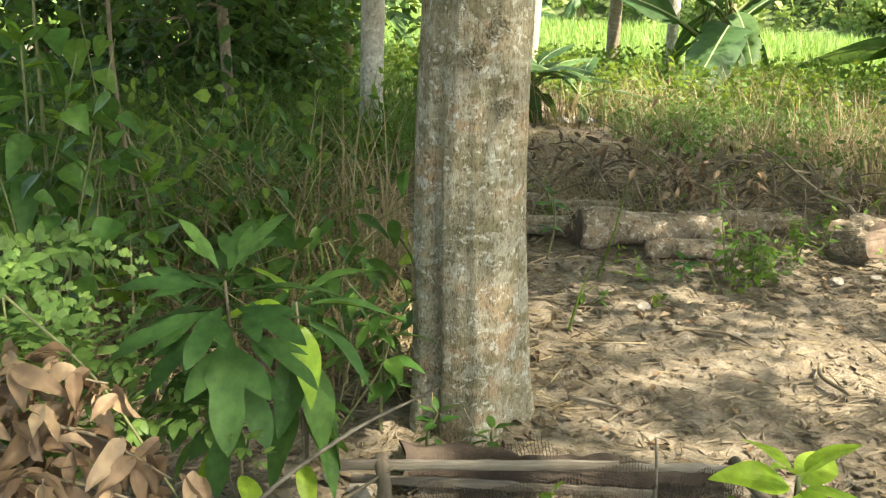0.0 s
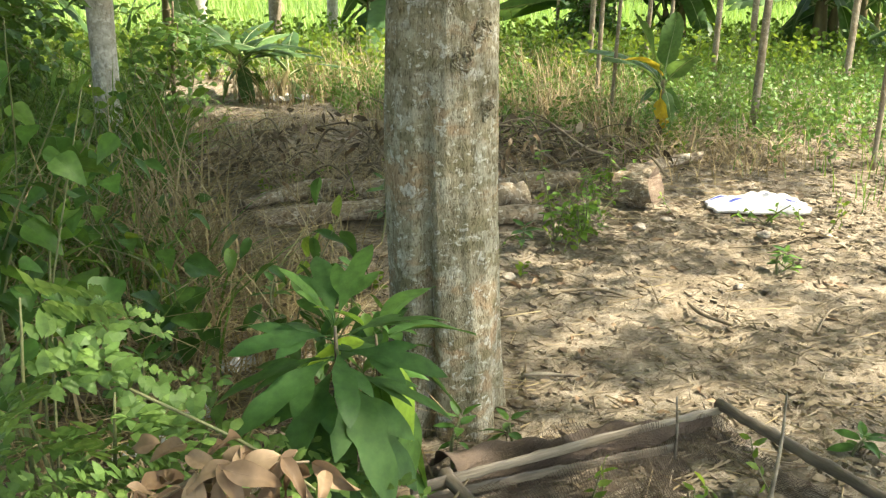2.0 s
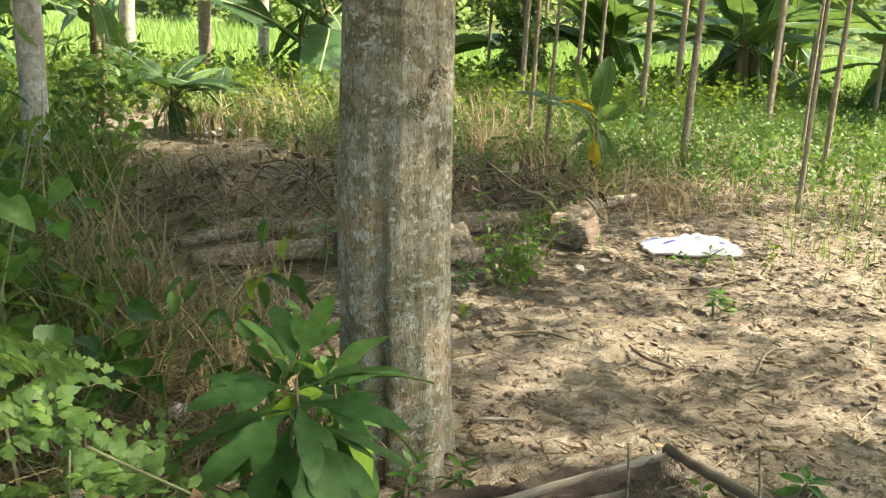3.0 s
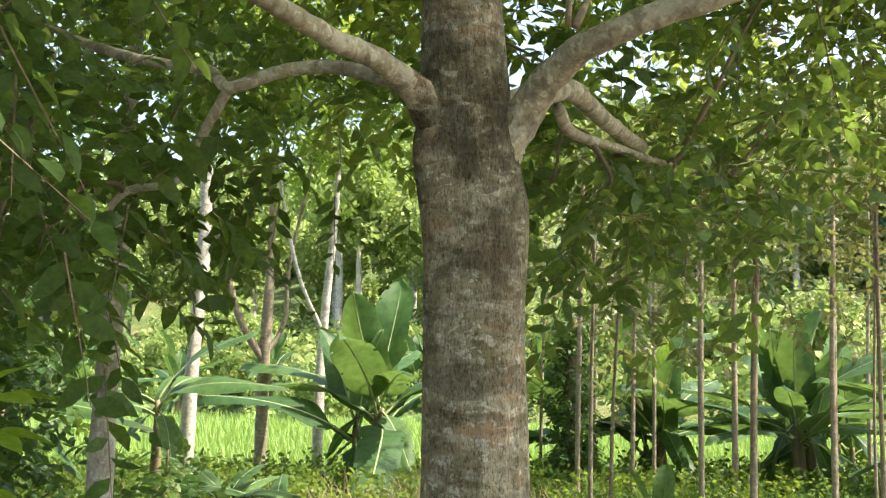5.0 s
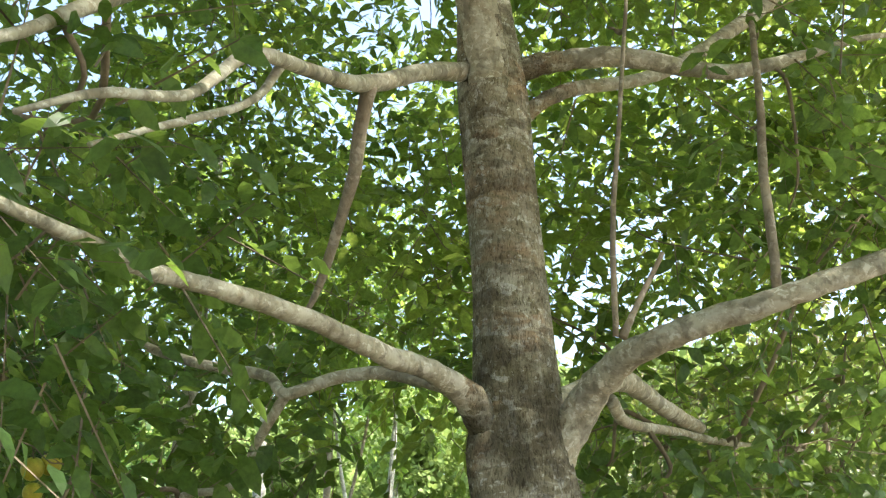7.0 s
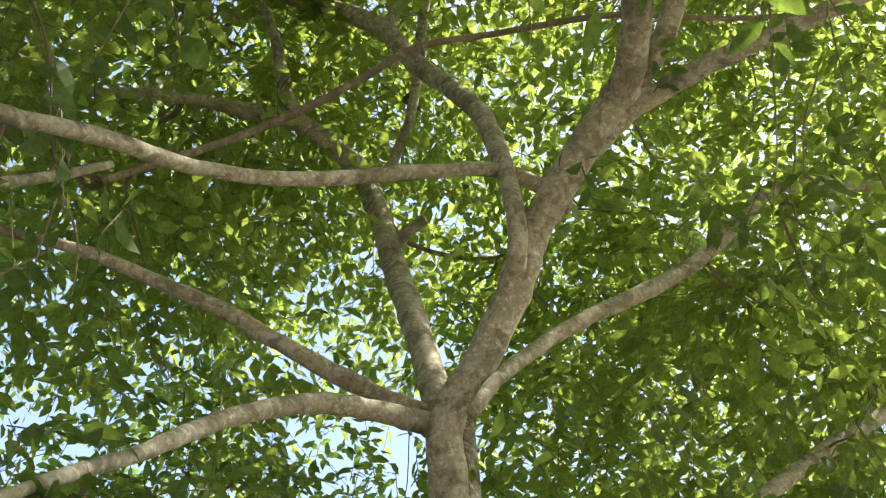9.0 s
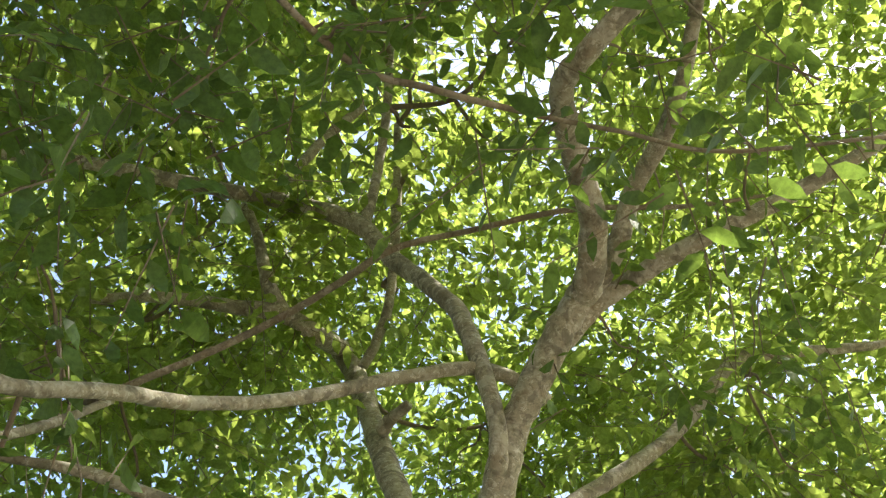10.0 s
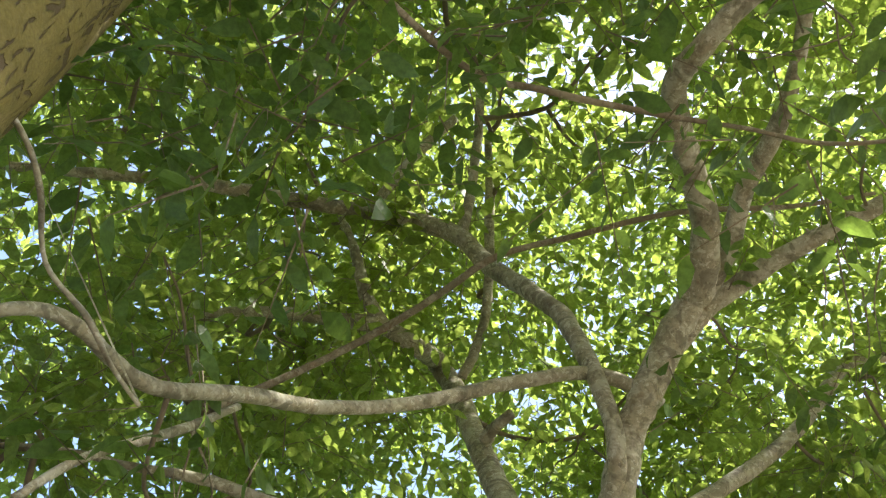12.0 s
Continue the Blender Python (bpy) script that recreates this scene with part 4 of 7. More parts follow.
# leafy ends that hang nearer, along the low limbs
near_clumps = np.array([(0.3, 4.2, 2.6), (-0.1, 4.4, 2.45), (1.9, 3.6, 2.5), (2.2, 3.4, 2.65), (1.35, 3.6, 2.55), (1.85, 3.0, 2.3), (2.1, 3.9, 2.25), (0.7, 4.2, 2.6), (2.6, 3.8, 2.6), (-0.5, 4.3, 2.6), (2.5, 4.3, 2.4), (-0.9, 3.06, 1.99), (-0.97, 3.12, 1.86), (0.95, 3.19, 2.1), (1.23, 3.08, 2.0), (1.17, 3.69, 1.92), (1.5, 3.4, 2.2), (0.85, 3.5, 2.25), (1.6, 3.2, 2.35), (-1.23, 2.19, 2.6), (-1.22, 2.27, 2.39), (-1.19, 2.33, 2.21), (-0.79, 3.95, 2.31), (-0.62, 3.98, 2.22), (-0.43, 3.98, 2.36), (-0.26, 4.0, 2.28), (-0.82, 3.98, 2.1), (-0.01, 4.09, 2.37), (-1.01, 3.78, 1.95), (-0.67, 3.82, 2.06), (-1.11, 3.67, 2.15), (-1.28, 1.85, 2.42), (-1.42, 1.75, 2.22), (-1.5, 2.0, 2.5), (-1.38, 1.95, 2.62), (-1.3, 2.05, 2.2), (-1.2, 1.9, 2.3), (-1.5, 2.1, 2.55), (-1.62, 2.05, 2.35), (-1.6, 2.15, 2.7), (-1.55, 2.2, 2.1), (-0.9, 3.35, 2.05), (-1.15, 3.45, 2.2), (-1.45, 3.3, 2.4),
                        (-1.3, 2.7, 2.75), (0.5, 2.1, 2.95), (0.62, 2.15, 3.3), (0.75, 1.95, 2.75), (0.9, 2.4, 2.9), (1.1, 3.5, 2.4), (1.5, 3.7, 2.3), (1.9, 3.8, 2.4),
                        (0.1, 2.15, 3.2), (-1.3, 1.0, 4.4), (-0.9, 0.75, 4.6), (-0.4, 0.8, 4.7), (-1.6, 1.5, 4.3), (0.2, 0.9, 4.8)])
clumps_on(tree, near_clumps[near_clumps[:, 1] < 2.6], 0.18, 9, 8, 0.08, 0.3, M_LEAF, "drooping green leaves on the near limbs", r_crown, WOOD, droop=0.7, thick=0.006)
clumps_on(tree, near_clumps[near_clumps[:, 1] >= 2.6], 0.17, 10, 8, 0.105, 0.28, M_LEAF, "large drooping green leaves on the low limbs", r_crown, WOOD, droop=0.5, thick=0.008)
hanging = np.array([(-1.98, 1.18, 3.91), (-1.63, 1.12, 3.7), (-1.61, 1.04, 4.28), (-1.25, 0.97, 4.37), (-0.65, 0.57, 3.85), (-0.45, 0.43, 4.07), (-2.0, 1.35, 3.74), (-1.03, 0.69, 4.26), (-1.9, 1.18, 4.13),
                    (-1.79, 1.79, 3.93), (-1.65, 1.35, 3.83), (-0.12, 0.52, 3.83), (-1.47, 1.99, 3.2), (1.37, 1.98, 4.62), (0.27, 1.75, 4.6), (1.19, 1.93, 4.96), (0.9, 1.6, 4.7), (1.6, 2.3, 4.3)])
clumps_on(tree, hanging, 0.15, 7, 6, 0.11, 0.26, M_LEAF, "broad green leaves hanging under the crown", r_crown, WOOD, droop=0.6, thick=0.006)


# ---------------------------------------------------------------- the scaly tree close beside the path
def build_near_tree():
    t = thing("tree", "thick tan trunk with scaly bark close beside the path", "tree", at=(-2.22, 0.98, 0))
    line = smooth_line([(-2.2, 0.97, -0.1, 0.26), (-2.22, 0.98, 0.4, 0.23), (-2.22, 0.98, 2.0, 0.21), (-2.2, 0.97, 3.4, 0.2), (-2.22, 0.93, 5.0, 0.17), (-2.3, 0.85, 6.5, 0.11), (-2.35, 0.8, 7.6, 0.03)], 16)
    own(t, "trunk", line, M_NEAR, "trunk", "tan scaly bark", 48, 0.012, 4)
    own(t, "liana", smooth_line([(-2.05, 1.0, 3.2, 0.008), (-1.97, 1.04, 3.15, 0.006), (-1.92, 1.11, 3.12, 0.006), (-1.86, 1.18, 3.03, 0.005), (-1.76, 1.23, 2.99, 0.006), (-1.69, 1.28, 2.95, 0.005), (-1.62, 1.32, 2.92, 0.004)], 6), M_LIMB, "hanging_root", "thin grey hanging root", 7, 0.08, 3)
    r = np.random.default_rng(5)
    c = np.array([-2.3, 0.3, 6.6]) + r.normal(0, 1, (22, 3)) * [0.9, 0.9, 0.7]
    clumps_on(t, c, 0.3, 22, 9, 0.12, 0.4, M_LEAF, "dense green leaves", r, line[60:, :3])


build_near_tree()


# ---------------------------------------------------------------- plants round the trunk
SHRUB_LEAVES = [big_leaf("leaf_blade", 0.25, elliptic(0.19), M_SHRUB, 18, 6, 0.25, 0.3, 0.015, seed=3)]
LIME_LEAF = big_leaf("leaf_blade", 0.2, elliptic(0.27), M_LIME, 14, 6, 0.2, 0.25, 0.015, seed=4)
VINE_LEAF = big_leaf("leaf_blade", 0.13, heart(0.42), M_VINE, 12, 6, 0.15, 0.25, 0.02, seed=5)
SMALL_LEAF = big_leaf("leaf_blade", 0.1, elliptic(0.22), M_VINE, 10, 4, 0.2, 0.25, 0.02, seed=6)


BRIGHT_LEAF = big_leaf("leaf_blade", 0.1, elliptic(0.2), M_BRIGHT, 10, 4, 0.2, 0.2, 0.02, seed=7)


def rosette(name, label, base, top, rows, meshes, stem_mat, stalk=0.06, cat="shrub", seed=0, lime=()):
    """An upright stem with whorls of large leaves; rows: share of the height, leaves, pitch in degrees, scale."""
    r = np.random.default_rng(seed)
    t = thing(name, label, cat, at=base)
    b, tp = np.array(base), np.array(top)
    mid = (b + tp) / 2 + r.normal(0, 0.015, 3)
    own(t, "stem", smooth_line([(*(b - [0, 0, 0.03]), 0.0055), (*mid, 0.0045), (*tp, 0.003)], 5), stem_mat, "stem", "", 7, 0.06, seed)
    az = r.uniform(0, 360)
    k = 0
    for share, n, pitch, s in rows:
        at = b + (tp - b) * share
        for _ in range(n):
            az += 137.5 + r.uniform(-14, 14)
            pit = radians(pitch + r.uniform(-10, 10))
            d = Vector((math.cos(radians(az)) * math.cos(pit), math.sin(radians(az)) * math.cos(pit), math.sin(pit)))
            start = Vector(at) + d * stalk * 0.3 - Vector(base)
            me = LIME_LEAF if k in lime else meshes[k % len(meshes)]
            part("leaf", me, t, m=aim(start, d, r.uniform(-0.35, 0.35), s * r.uniform(0.85, 1.12)))
            k += 1
    return t


def lobed_leaf(name, length, mat, seed, lobes=(1, -1)):
    """A wedge-shaped leaf that splits past its middle into a long lobe and shorter forward-pointing side lobes."""
    arch, fold = 0.26, 0.1
    r = np.random.default_rng(seed)

    def blade(size, profile, nu, nv):
        u, v = np.linspace(0, 1, nu + 1)[:, None], np.linspace(-1, 1, nv + 1)[None]
        y = size * np.interp(u, *profile) * v
        vv = np.stack([size * u + 0 * v, y, fold * np.abs(y) + 0.006 * size * np.sin(16 * u + seed) * np.abs(v)], -1).reshape(-1, 3)
        i, j = np.meshgrid(np.arange(nu), np.arange(nv), indexing="ij")
        return vv, np.stack([i * (nv + 1) + j, (i + 1) * (nv + 1) + j, (i + 1) * (nv + 1) + j + 1, i * (nv + 1) + j + 1], -1).reshape(-1, 4)
    wide = 0.17 if len(lobes) > 1 else 0.14
    pieces = [blade(length, ([0, 0.12, 0.3, 0.46, 0.56, 0.7, 0.82, 0.93, 1], [0.012, 0.05, 0.115, wide, 0.125, 0.135, 0.115, 0.06, 0.003]), 26, 6)]
    for sgn in lobes:
        v, q = blade(r.uniform(0.5, 0.58) * length, ([0, 0.3, 0.6, 0.85, 1], [0.05, 0.16, 0.19, 0.1, 0.004]), 14, 4)
        a = radians(sgn * r.uniform(29, 35))
        x, y = v[:, 0] * math.cos(a) - v[:, 1] * math.sin(a), v[:, 0] * math.sin(a) + v[:, 1] * math.cos(a)
        pieces.append((np.stack([x + 0.19 * length, y + 0.02 * sgn * length, v[:, 2] + 0.03 * np.abs(y) - 0.0015], -1), q))
    u = np.linspace(-0.12, 0.97, 14)
    pieces.append(tube(np.stack([length * u, 0 * u, 0 * u - 0.0025, length * (0.008 - 0.005 * u)], -1), 6, 0, seed))
    v, q = joined(pieces)
    v[:, 2] -= arch * v[:, 0] * np.abs(v[:, 0]) / length
    return mesh_np(name, v, q, mat, True)


LOBED = [lobed_leaf("leaf_blade", 0.26, M_SHRUB, 1), lobed_leaf("leaf_blade", 0.25, M_SHRUB, 2, (1,)), lobed_leaf("leaf_blade", 0.25, M_SHRUB, 3)]
OVAL = big_leaf("leaf_blade", 0.21, elliptic(0.2), M_SHRUB, 18, 6, 0.25, 0.35, 0.015, seed=3)
BRIGHT_OVAL = big_leaf("leaf_blade", 0.18, elliptic(0.19), M_LIME, 18, 6, 0.22, 0.3, 0.015, seed=8)


def leafy_stem(label, base, top, leaves, seed):
    """An upright stem with leaves: share of the height, bearing and pitch in degrees, scale, mesh."""
    r = np.random.default_rng(seed)
    t = thing("shrub", label, "shrub", at=base)
    b, tp = np.array(base), np.array(top)
    own(t, "stem", smooth_line([(*(b - [0, 0, 0.03]), 0.006), (*((b + tp) / 2 + [0.012, 0, 0]), 0.005), (*tp, 0.003)], 5), M_TWIG, "stem", "", 7, 0.06, seed)
    for share, az, pitch, sc, me in leaves:
        d = Vector((math.cos(radians(az)) * math.cos(radians(pitch)), math.sin(radians(az)) * math.cos(radians(pitch)), math.sin(radians(pitch))))
        part("leaf", me, t, m=aim(Vector((tp - b) * share) + d * 0.03, d, r.uniform(-0.3, 0.3), sc))


leafy_stem("young shrub with large deep green three-lobed leaves beside the trunk", (-0.46, 2.02, 0), (-0.467, 1.98, 0.615),
           [(1.0, 165, 62, 0.5, LOBED[1]), (1.0, 40, 50, 0.62, LOBED[0]), (1.0, 80, 35, 0.7, LOBED[2]), (0.97, 190, 14, 0.72, LOBED[2]), (0.96, 0, 12, 0.78, LOBED[0]), (0.95, 125, 8, 0.8, LOBED[0]),
            (0.9, 205, -6, 0.85, LOBED[1]), (0.93, -100, -8, 0.7, LOBED[1]), (0.92, -40, 2, 0.75, LOBED[2]), (0.9, 165, -6, 0.8, LOBED[0]), (0.87, 225, -18, 0.8, LOBED[2]), (0.88, -82, -34, 1.0, LOBED[0]), (0.86, 50, 0, 0.85, LOBED[2]), (0.84, -28, -10, 0.8, LOBED[0]), (0.8, 232, -42, 0.85, LOBED[0]), (0.78, -60, -30, 0.85, LOBED[1]), (0.76, 150, -10, 0.9, OVAL), (0.72, 215, -30, 0.8, OVAL),
            (0.7, 190, -28, 1.0, OVAL), (0.62, 260, -48, 0.8, LOBED[2]), (0.5, 175, -35, 0.85, OVAL), (0.42, 235, -25, 0.7, BRIGHT_OVAL), (0.3, -60, -20, 0.7, BRIGHT_OVAL)], 11)
leafy_stem("low shrub with glossy elliptic leaves beside the lobed one", (-0.325, 2.12, 0), (-0.338, 2.1, 0.53),
           [(1.0, 30, 30, 0.8, OVAL), (1.0, 140, 35, 0.6, BRIGHT_OVAL), (0.98, 5, 8, 0.95, OVAL), (0.98, 190, 5, 0.75, BRIGHT_OVAL), (0.96, -70, -48, 1.0, BRIGHT_OVAL), (0.94, -15, -25, 0.95, OVAL), (0.92, 80, 0, 0.9, OVAL), (0.85, -100, -50, 0.9, OVAL), (0.8, -50, -55, 1.0, OVAL),
            (0.72, 200, -40, 0.9, OVAL), (0.68, -10, -50, 0.95, OVAL), (0.6, -120, -45, 0.9, OVAL), (0.5, -40, -40, 0.85, OVAL), (0.4, 60, -20, 0.8, OVAL), (0.3, -80, -25, 0.7, BRIGHT_OVAL)], 12)
rosette("seedling", "bright lime-green broad-leaved seedling", (0.45, 1.3, 0), (0.44, 1.27, 0.57), [(1.0, 3, 30, 0.4), (0.97, 4, 8, 0.55)], [LIME_LEAF], M_STEM, 0.04, "seedling", 13)
rosette("seedling", "small green seedling at the foot of the trunk", (0.12, 2.36, 0), (0.13, 2.35, 0.1), [(1.0, 3, 20, 0.6), (0.7, 4, 5, 0.7)], [SMALL_LEAF], M_STEM, 0.03, "seedling", 14)
rosette("seedling", "small green seedling at the foot of the trunk", (-0.02, 2.38, 0), (-0.01, 2.36, 0.14), [(1.0, 3, 40, 0.5), (0.8, 3, 10, 0.55), (0.5, 3, 0, 0.5)], [SMALL_LEAF], M_STEM, 0.03, "seedling", 15)
rosette("seedling", "leafy green seedling beside the trunk", (-0.16, 2.55, 0), (-0.14, 2.53, 0.34), [(1.0, 4, 30, 1.0), (0.85, 4, 5, 1.1), (0.65, 4, -5, 1.1), (0.45, 3, -10, 1.0)], [SMALL_LEAF], M_STEM, 0.03, "seedling", 16)
for k, (x, y, h) in enumerate([(0.55, 4.3, 0.3), (-0.25, 3.3, 0.25), (-0.6, 3.2, 0.22), (1.05, 3.9, 0.12), (-0.75, 2.75, 0.3), (1.9, 3.2, 0.08), (0.95, 1.95, 0.06)]):
    rosette("seedling", "small green broadleaf weed in the litter", (x, y, 0), (x + 0.02, y - 0.02, h), [(1.0, 3, 35, 0.6), (0.85, 4, 10, 0.75), (0.5, 3, 0, 0.7)], [SMALL_LEAF], M_STEM, 0.02, "seedling", 30 + k)


rosette("broad_leaf_weed", "weed with large drooping dark green leaves", (-1.09, 2.66, 0), (-1.09, 2.61, 0.81), [(1.0, 4, -15, 0.7), (0.88, 4, -30, 0.75), (0.72, 3, -35, 0.6)], SHRUB_LEAVES, M_STEM, 0.05, "weed", 241)
for k, (x, y, h) in enumerate([(-1.14, 2.76, 1.02), (-1.05, 2.85, 0.86), (-1.24, 2.6, 0.95), (-0.9, 3.0, 0.6)]):
    rosette("tall_weed", "upright weed with bright pointed leaves at the yard's edge", (x, y, 0), (x + 0.02, y - 0.03, h), [(1.0, 4, 45, 0.9), (0.94, 4, 20, 1.1), (0.86, 4, 8, 1.1), (0.76, 4, 0, 1.0), (0.66, 3, -8, 0.9)], [BRIGHT_LEAF], M_STEM, 0.03, "weed", 230 + k)


rosette("tall_weed", "tall weed with broad lime-green leaves at the yard's edge", (-1.12, 2.85, 0), (-1.1, 2.8, 1.5), [(1.0, 3, 40, 0.6), (0.98, 4, 15, 0.8), (0.93, 4, -5, 0.85), (0.86, 3, -15, 0.8)], [LIME_LEAF], M_STEM, 0.03, "weed", 247)


def leaflet_frond(name, r, length):
    """A feathery frond: a thin stalk with pairs of small lobed leaflets."""
    pos, d, nn, size, width = [], [], [], [], []
    n = int(length / 0.03)
    for k in range(n):
        u = (k + 1) / n
        c = np.array([length * u, 0.03 * math.sin(3 * u), -0.3 * length * u * u])
        for s in (-1, 1):
            tip = 0.052 * (1 - 0.5 * u)
            for a, b in ((0.0, 1.0), (0.75, 0.7), (-0.55, 0.6)):
                dv = np.array([0.45 + a, s * 1.0, r.normal(0, 0.2)])
                pos.append(c + 0.008 * dv)
                d.append(dv)
                nn.append(UP + r.normal(0, 0.25, 3))
                size.append(tip * b * r.uniform(0.85, 1.15))
                width.append(0.46)
    lv = leaves_np(np.array(pos), np.array(d), np.array(nn), np.array(size), np.array(width))
    return mesh_np(name, *lv, M_FEATHER)


def build_feather_bush():
    r = np.random.default_rng(17)
    fronds = [leaflet_frond("frond", r, ln) for ln in (0.2, 0.24, 0.28)]
    t = thing("bush", "feathery light green bush with small lobed leaflets", "bush", at=(-0.95, 1.98, 0))
    stems = [((-0.95, 1.98, 0), (-0.98, 1.96, 0.35), (-1.02, 1.93, 0.62)), ((-0.95, 1.98, 0), (-0.9, 1.95, 0.35), (-0.88, 1.9, 0.6)), ((-0.93, 1.98, 0), (-0.82, 1.92, 0.33), (-0.74, 1.86, 0.52)),
             ((-0.95, 1.98, 0), (-1.08, 1.92, 0.3), (-1.15, 1.88, 0.55)), ((-0.93, 1.98, 0), (-0.75, 1.95, 0.25), (-0.62, 1.86, 0.4)), ((-0.96, 2.0, 0), (-1.02, 2.05, 0.4), (-1.0, 2.1, 0.72))]
    for k, pts in enumerate(stems):
        own(t, "stem", smooth_line([(*p, w) for p, w in zip(pts, (0.006, 0.005, 0.002))], 5), M_STEM, "stem", "", 6, 0.05, k)
        a, b, c = (np.array(p) for p in pts)
        for j in range(9):
            u = 0.35 + 0.65 * j / 8
            q = (1 - u) ** 2 * a + 2 * u * (1 - u) * b + u * u * c
            az = 2.4 * j + k
            d = Vector((math.cos(az), math.sin(az), r.uniform(-0.2, 0.8)))
            part("frond", fronds[(j + k) % 3], t, m=aim(Vector(q - np.array(t.location)), d, r.uniform(-1.1, 1.1), r.uniform(0.9, 1.4)))


build_feather_bush()

DEAD = [big_leaf("dried_leaf", 0.12, elliptic(0.2), M_DEAD, 12, 6, 0.4, 0.25, 0.045, seed=s, curl=c) for s, c in ((40, 0.1), (41, -0.12), (42, 0.2), (43, 0.0))]


def build_dead_branch():
    """A cut branch with its dried leaves, leaning on the bush."""
    r = np.random.default_rng(44)
    t = thing("cut_branch", "cut branch heaped with dried brown hanging leaves", "branch", at=(-0.85, 1.75, 0))
    rods = [((-1.2, 1.8, 0.1), (-0.95, 1.74, 0.4), (-0.78, 1.7, 0.53), (-0.62, 1.68, 0.52)), ((-1.1, 1.7, 0.1), (-0.85, 1.66, 0.42), (-0.66, 1.62, 0.46), (-0.5, 1.6, 0.38)),
            ((-1.15, 1.6, 0.05), (-0.9, 1.58, 0.36), (-0.68, 1.56, 0.4), (-0.46, 1.56, 0.32)), ((-0.86, 1.86, 0.62), (-0.66, 1.74, 0.5), (-0.5, 1.62, 0.34), (-0.34, 1.5, 0.16)),
            ((-1.3, 1.9, 0.0), (-1.1, 1.8, 0.34), (-0.96, 1.75, 0.46), (-0.84, 1.7, 0.5)), ((-0.95, 1.55, 0.0), (-0.75, 1.52, 0.22), (-0.55, 1.5, 0.26), (-0.34, 1.5, 0.2))]
    for k, pts in enumerate(rods):
        line = smooth_line([(*p, w) for p, w in zip(pts, (0.006, 0.005, 0.004, 0.002) if k != 3 else (0.003, 0.003, 0.0025, 0.0015))], 8)
        own(t, "rod", line, M_TWIG if k != 3 else M_STEM, "rod", "", 6, 0.06, k)
        if k == 3:
            continue
        for j in range(58):
            q = line[int(r.integers(3, len(line))), :3] + r.normal(0, 0.025, 3)
            az = r.uniform(0, 2 * np.pi)
            d = Vector((math.cos(az), math.sin(az), r.uniform(-1.6, 0.15)))
            part("leaf", DEAD[int(r.integers(4))], t, m=aim(Vector(q - np.array(t.location)), d, r.uniform(-1.2, 1.2), r.uniform(0.5, 0.92)))


build_dead_branch()


def build_vine(at, top, n, seed, label, mesh=VINE_LEAF, spread=0.16, size=(0.4, 0.8)):
    r = np.random.default_rng(seed)
    t = thing("vine", label, "vine", at=at)
    a, b = np.array(at, float), np.array(top, float)
    for k in range(3):
        e = b + r.normal(0, spread * 0.7, 3) * [1, 1, 0.5]
        line = smooth_line([(*a, 0.0035), (*((a + e) / 2 + r.normal(0, 0.1, 3)), 0.003), (*e, 0.0015)], 7)
        own(t, "stem", line, M_STEM, "stem", "", 6, 0.05, seed + k)
        for j in range(n // 3):
            q = line[int(r.integers(4, len(line))), :3] + r.normal(0, spread * 0.35, 3)
            az = r.uniform(-np.pi, np.pi)
            d = Vector((math.cos(az), math.sin(az) - 0.5, r.uniform(-1.0, -0.1)))
            part("leaf", mesh, t, m=aim(Vector(q - a), d, r.uniform(-0.5, 0.5), r.uniform(*size)))


build_vine((-0.98, 2.5, 0), (-0.92, 2.45, 1.0), 45, 50, "climbing weed with pale green heart-shaped leaves")
build_vine((-1.2, 2.6, 0), (-1.12, 2.5, 1.15), 48, 51, "climbing weed with broad heart-shaped leaves")
build_vine((-1.15, 2.9, 0), (-1.15, 2.9, 1.05), 40, 52, "tall weed with green pointed leaves", SMALL_LEAF, 0.2, (0.9, 1.5))
build_vine((-0.25, 2.95, 0), (-0.2, 2.9, 0.5), 36, 53, "dark leafy weed behind the shrub", SMALL_LEAF, 0.2, (0.7, 1.2))
build_vine((-0.75, 3.1, 0), (-0.7, 3.1, 0.45), 33, 54, "low leafy weed in the grass", VINE_LEAF, 0.22, (0.5, 0.9))
build_vine((-0.29, 2.5, 0), (-0.28, 2.44, 0.42), 54, 57, "dark leafy weed between the shrub and the trunk", SMALL_LEAF, 0.1, (0.5, 0.85))
build_vine((-0.85, 3.75, 0), (-0.8, 3.7, 0.6), 36, 60, "green weed with heart-shaped leaves in the dry grass", VINE_LEAF, 0.2, (0.4, 0.75))
build_vine((-0.6, 4.2, 0), (-0.55, 4.15, 0.7), 36, 61, "dark leafy weed tangled in the dry grass", SMALL_LEAF, 0.22, (0.7, 1.2))
build_vine((-1.35, 2.0, 0), (-1.3, 1.95, 0.9), 42, 55, "climbing weed with broad heart-shaped leaves")


# ---------------------------------------------------------------- bamboo frame with its net
def soft(x, y, s=1.3, ph=0.0):
    """A slow random field from 0 to 1 for patches."""
    return 0.5 + 0.25 * (np.sin(s * x + 1.7 * np.sin(0.8 * s * y + ph)) + np.sin(1.3 * s * y + ph + 1.3 * np.sin(0.9 * s * x)))


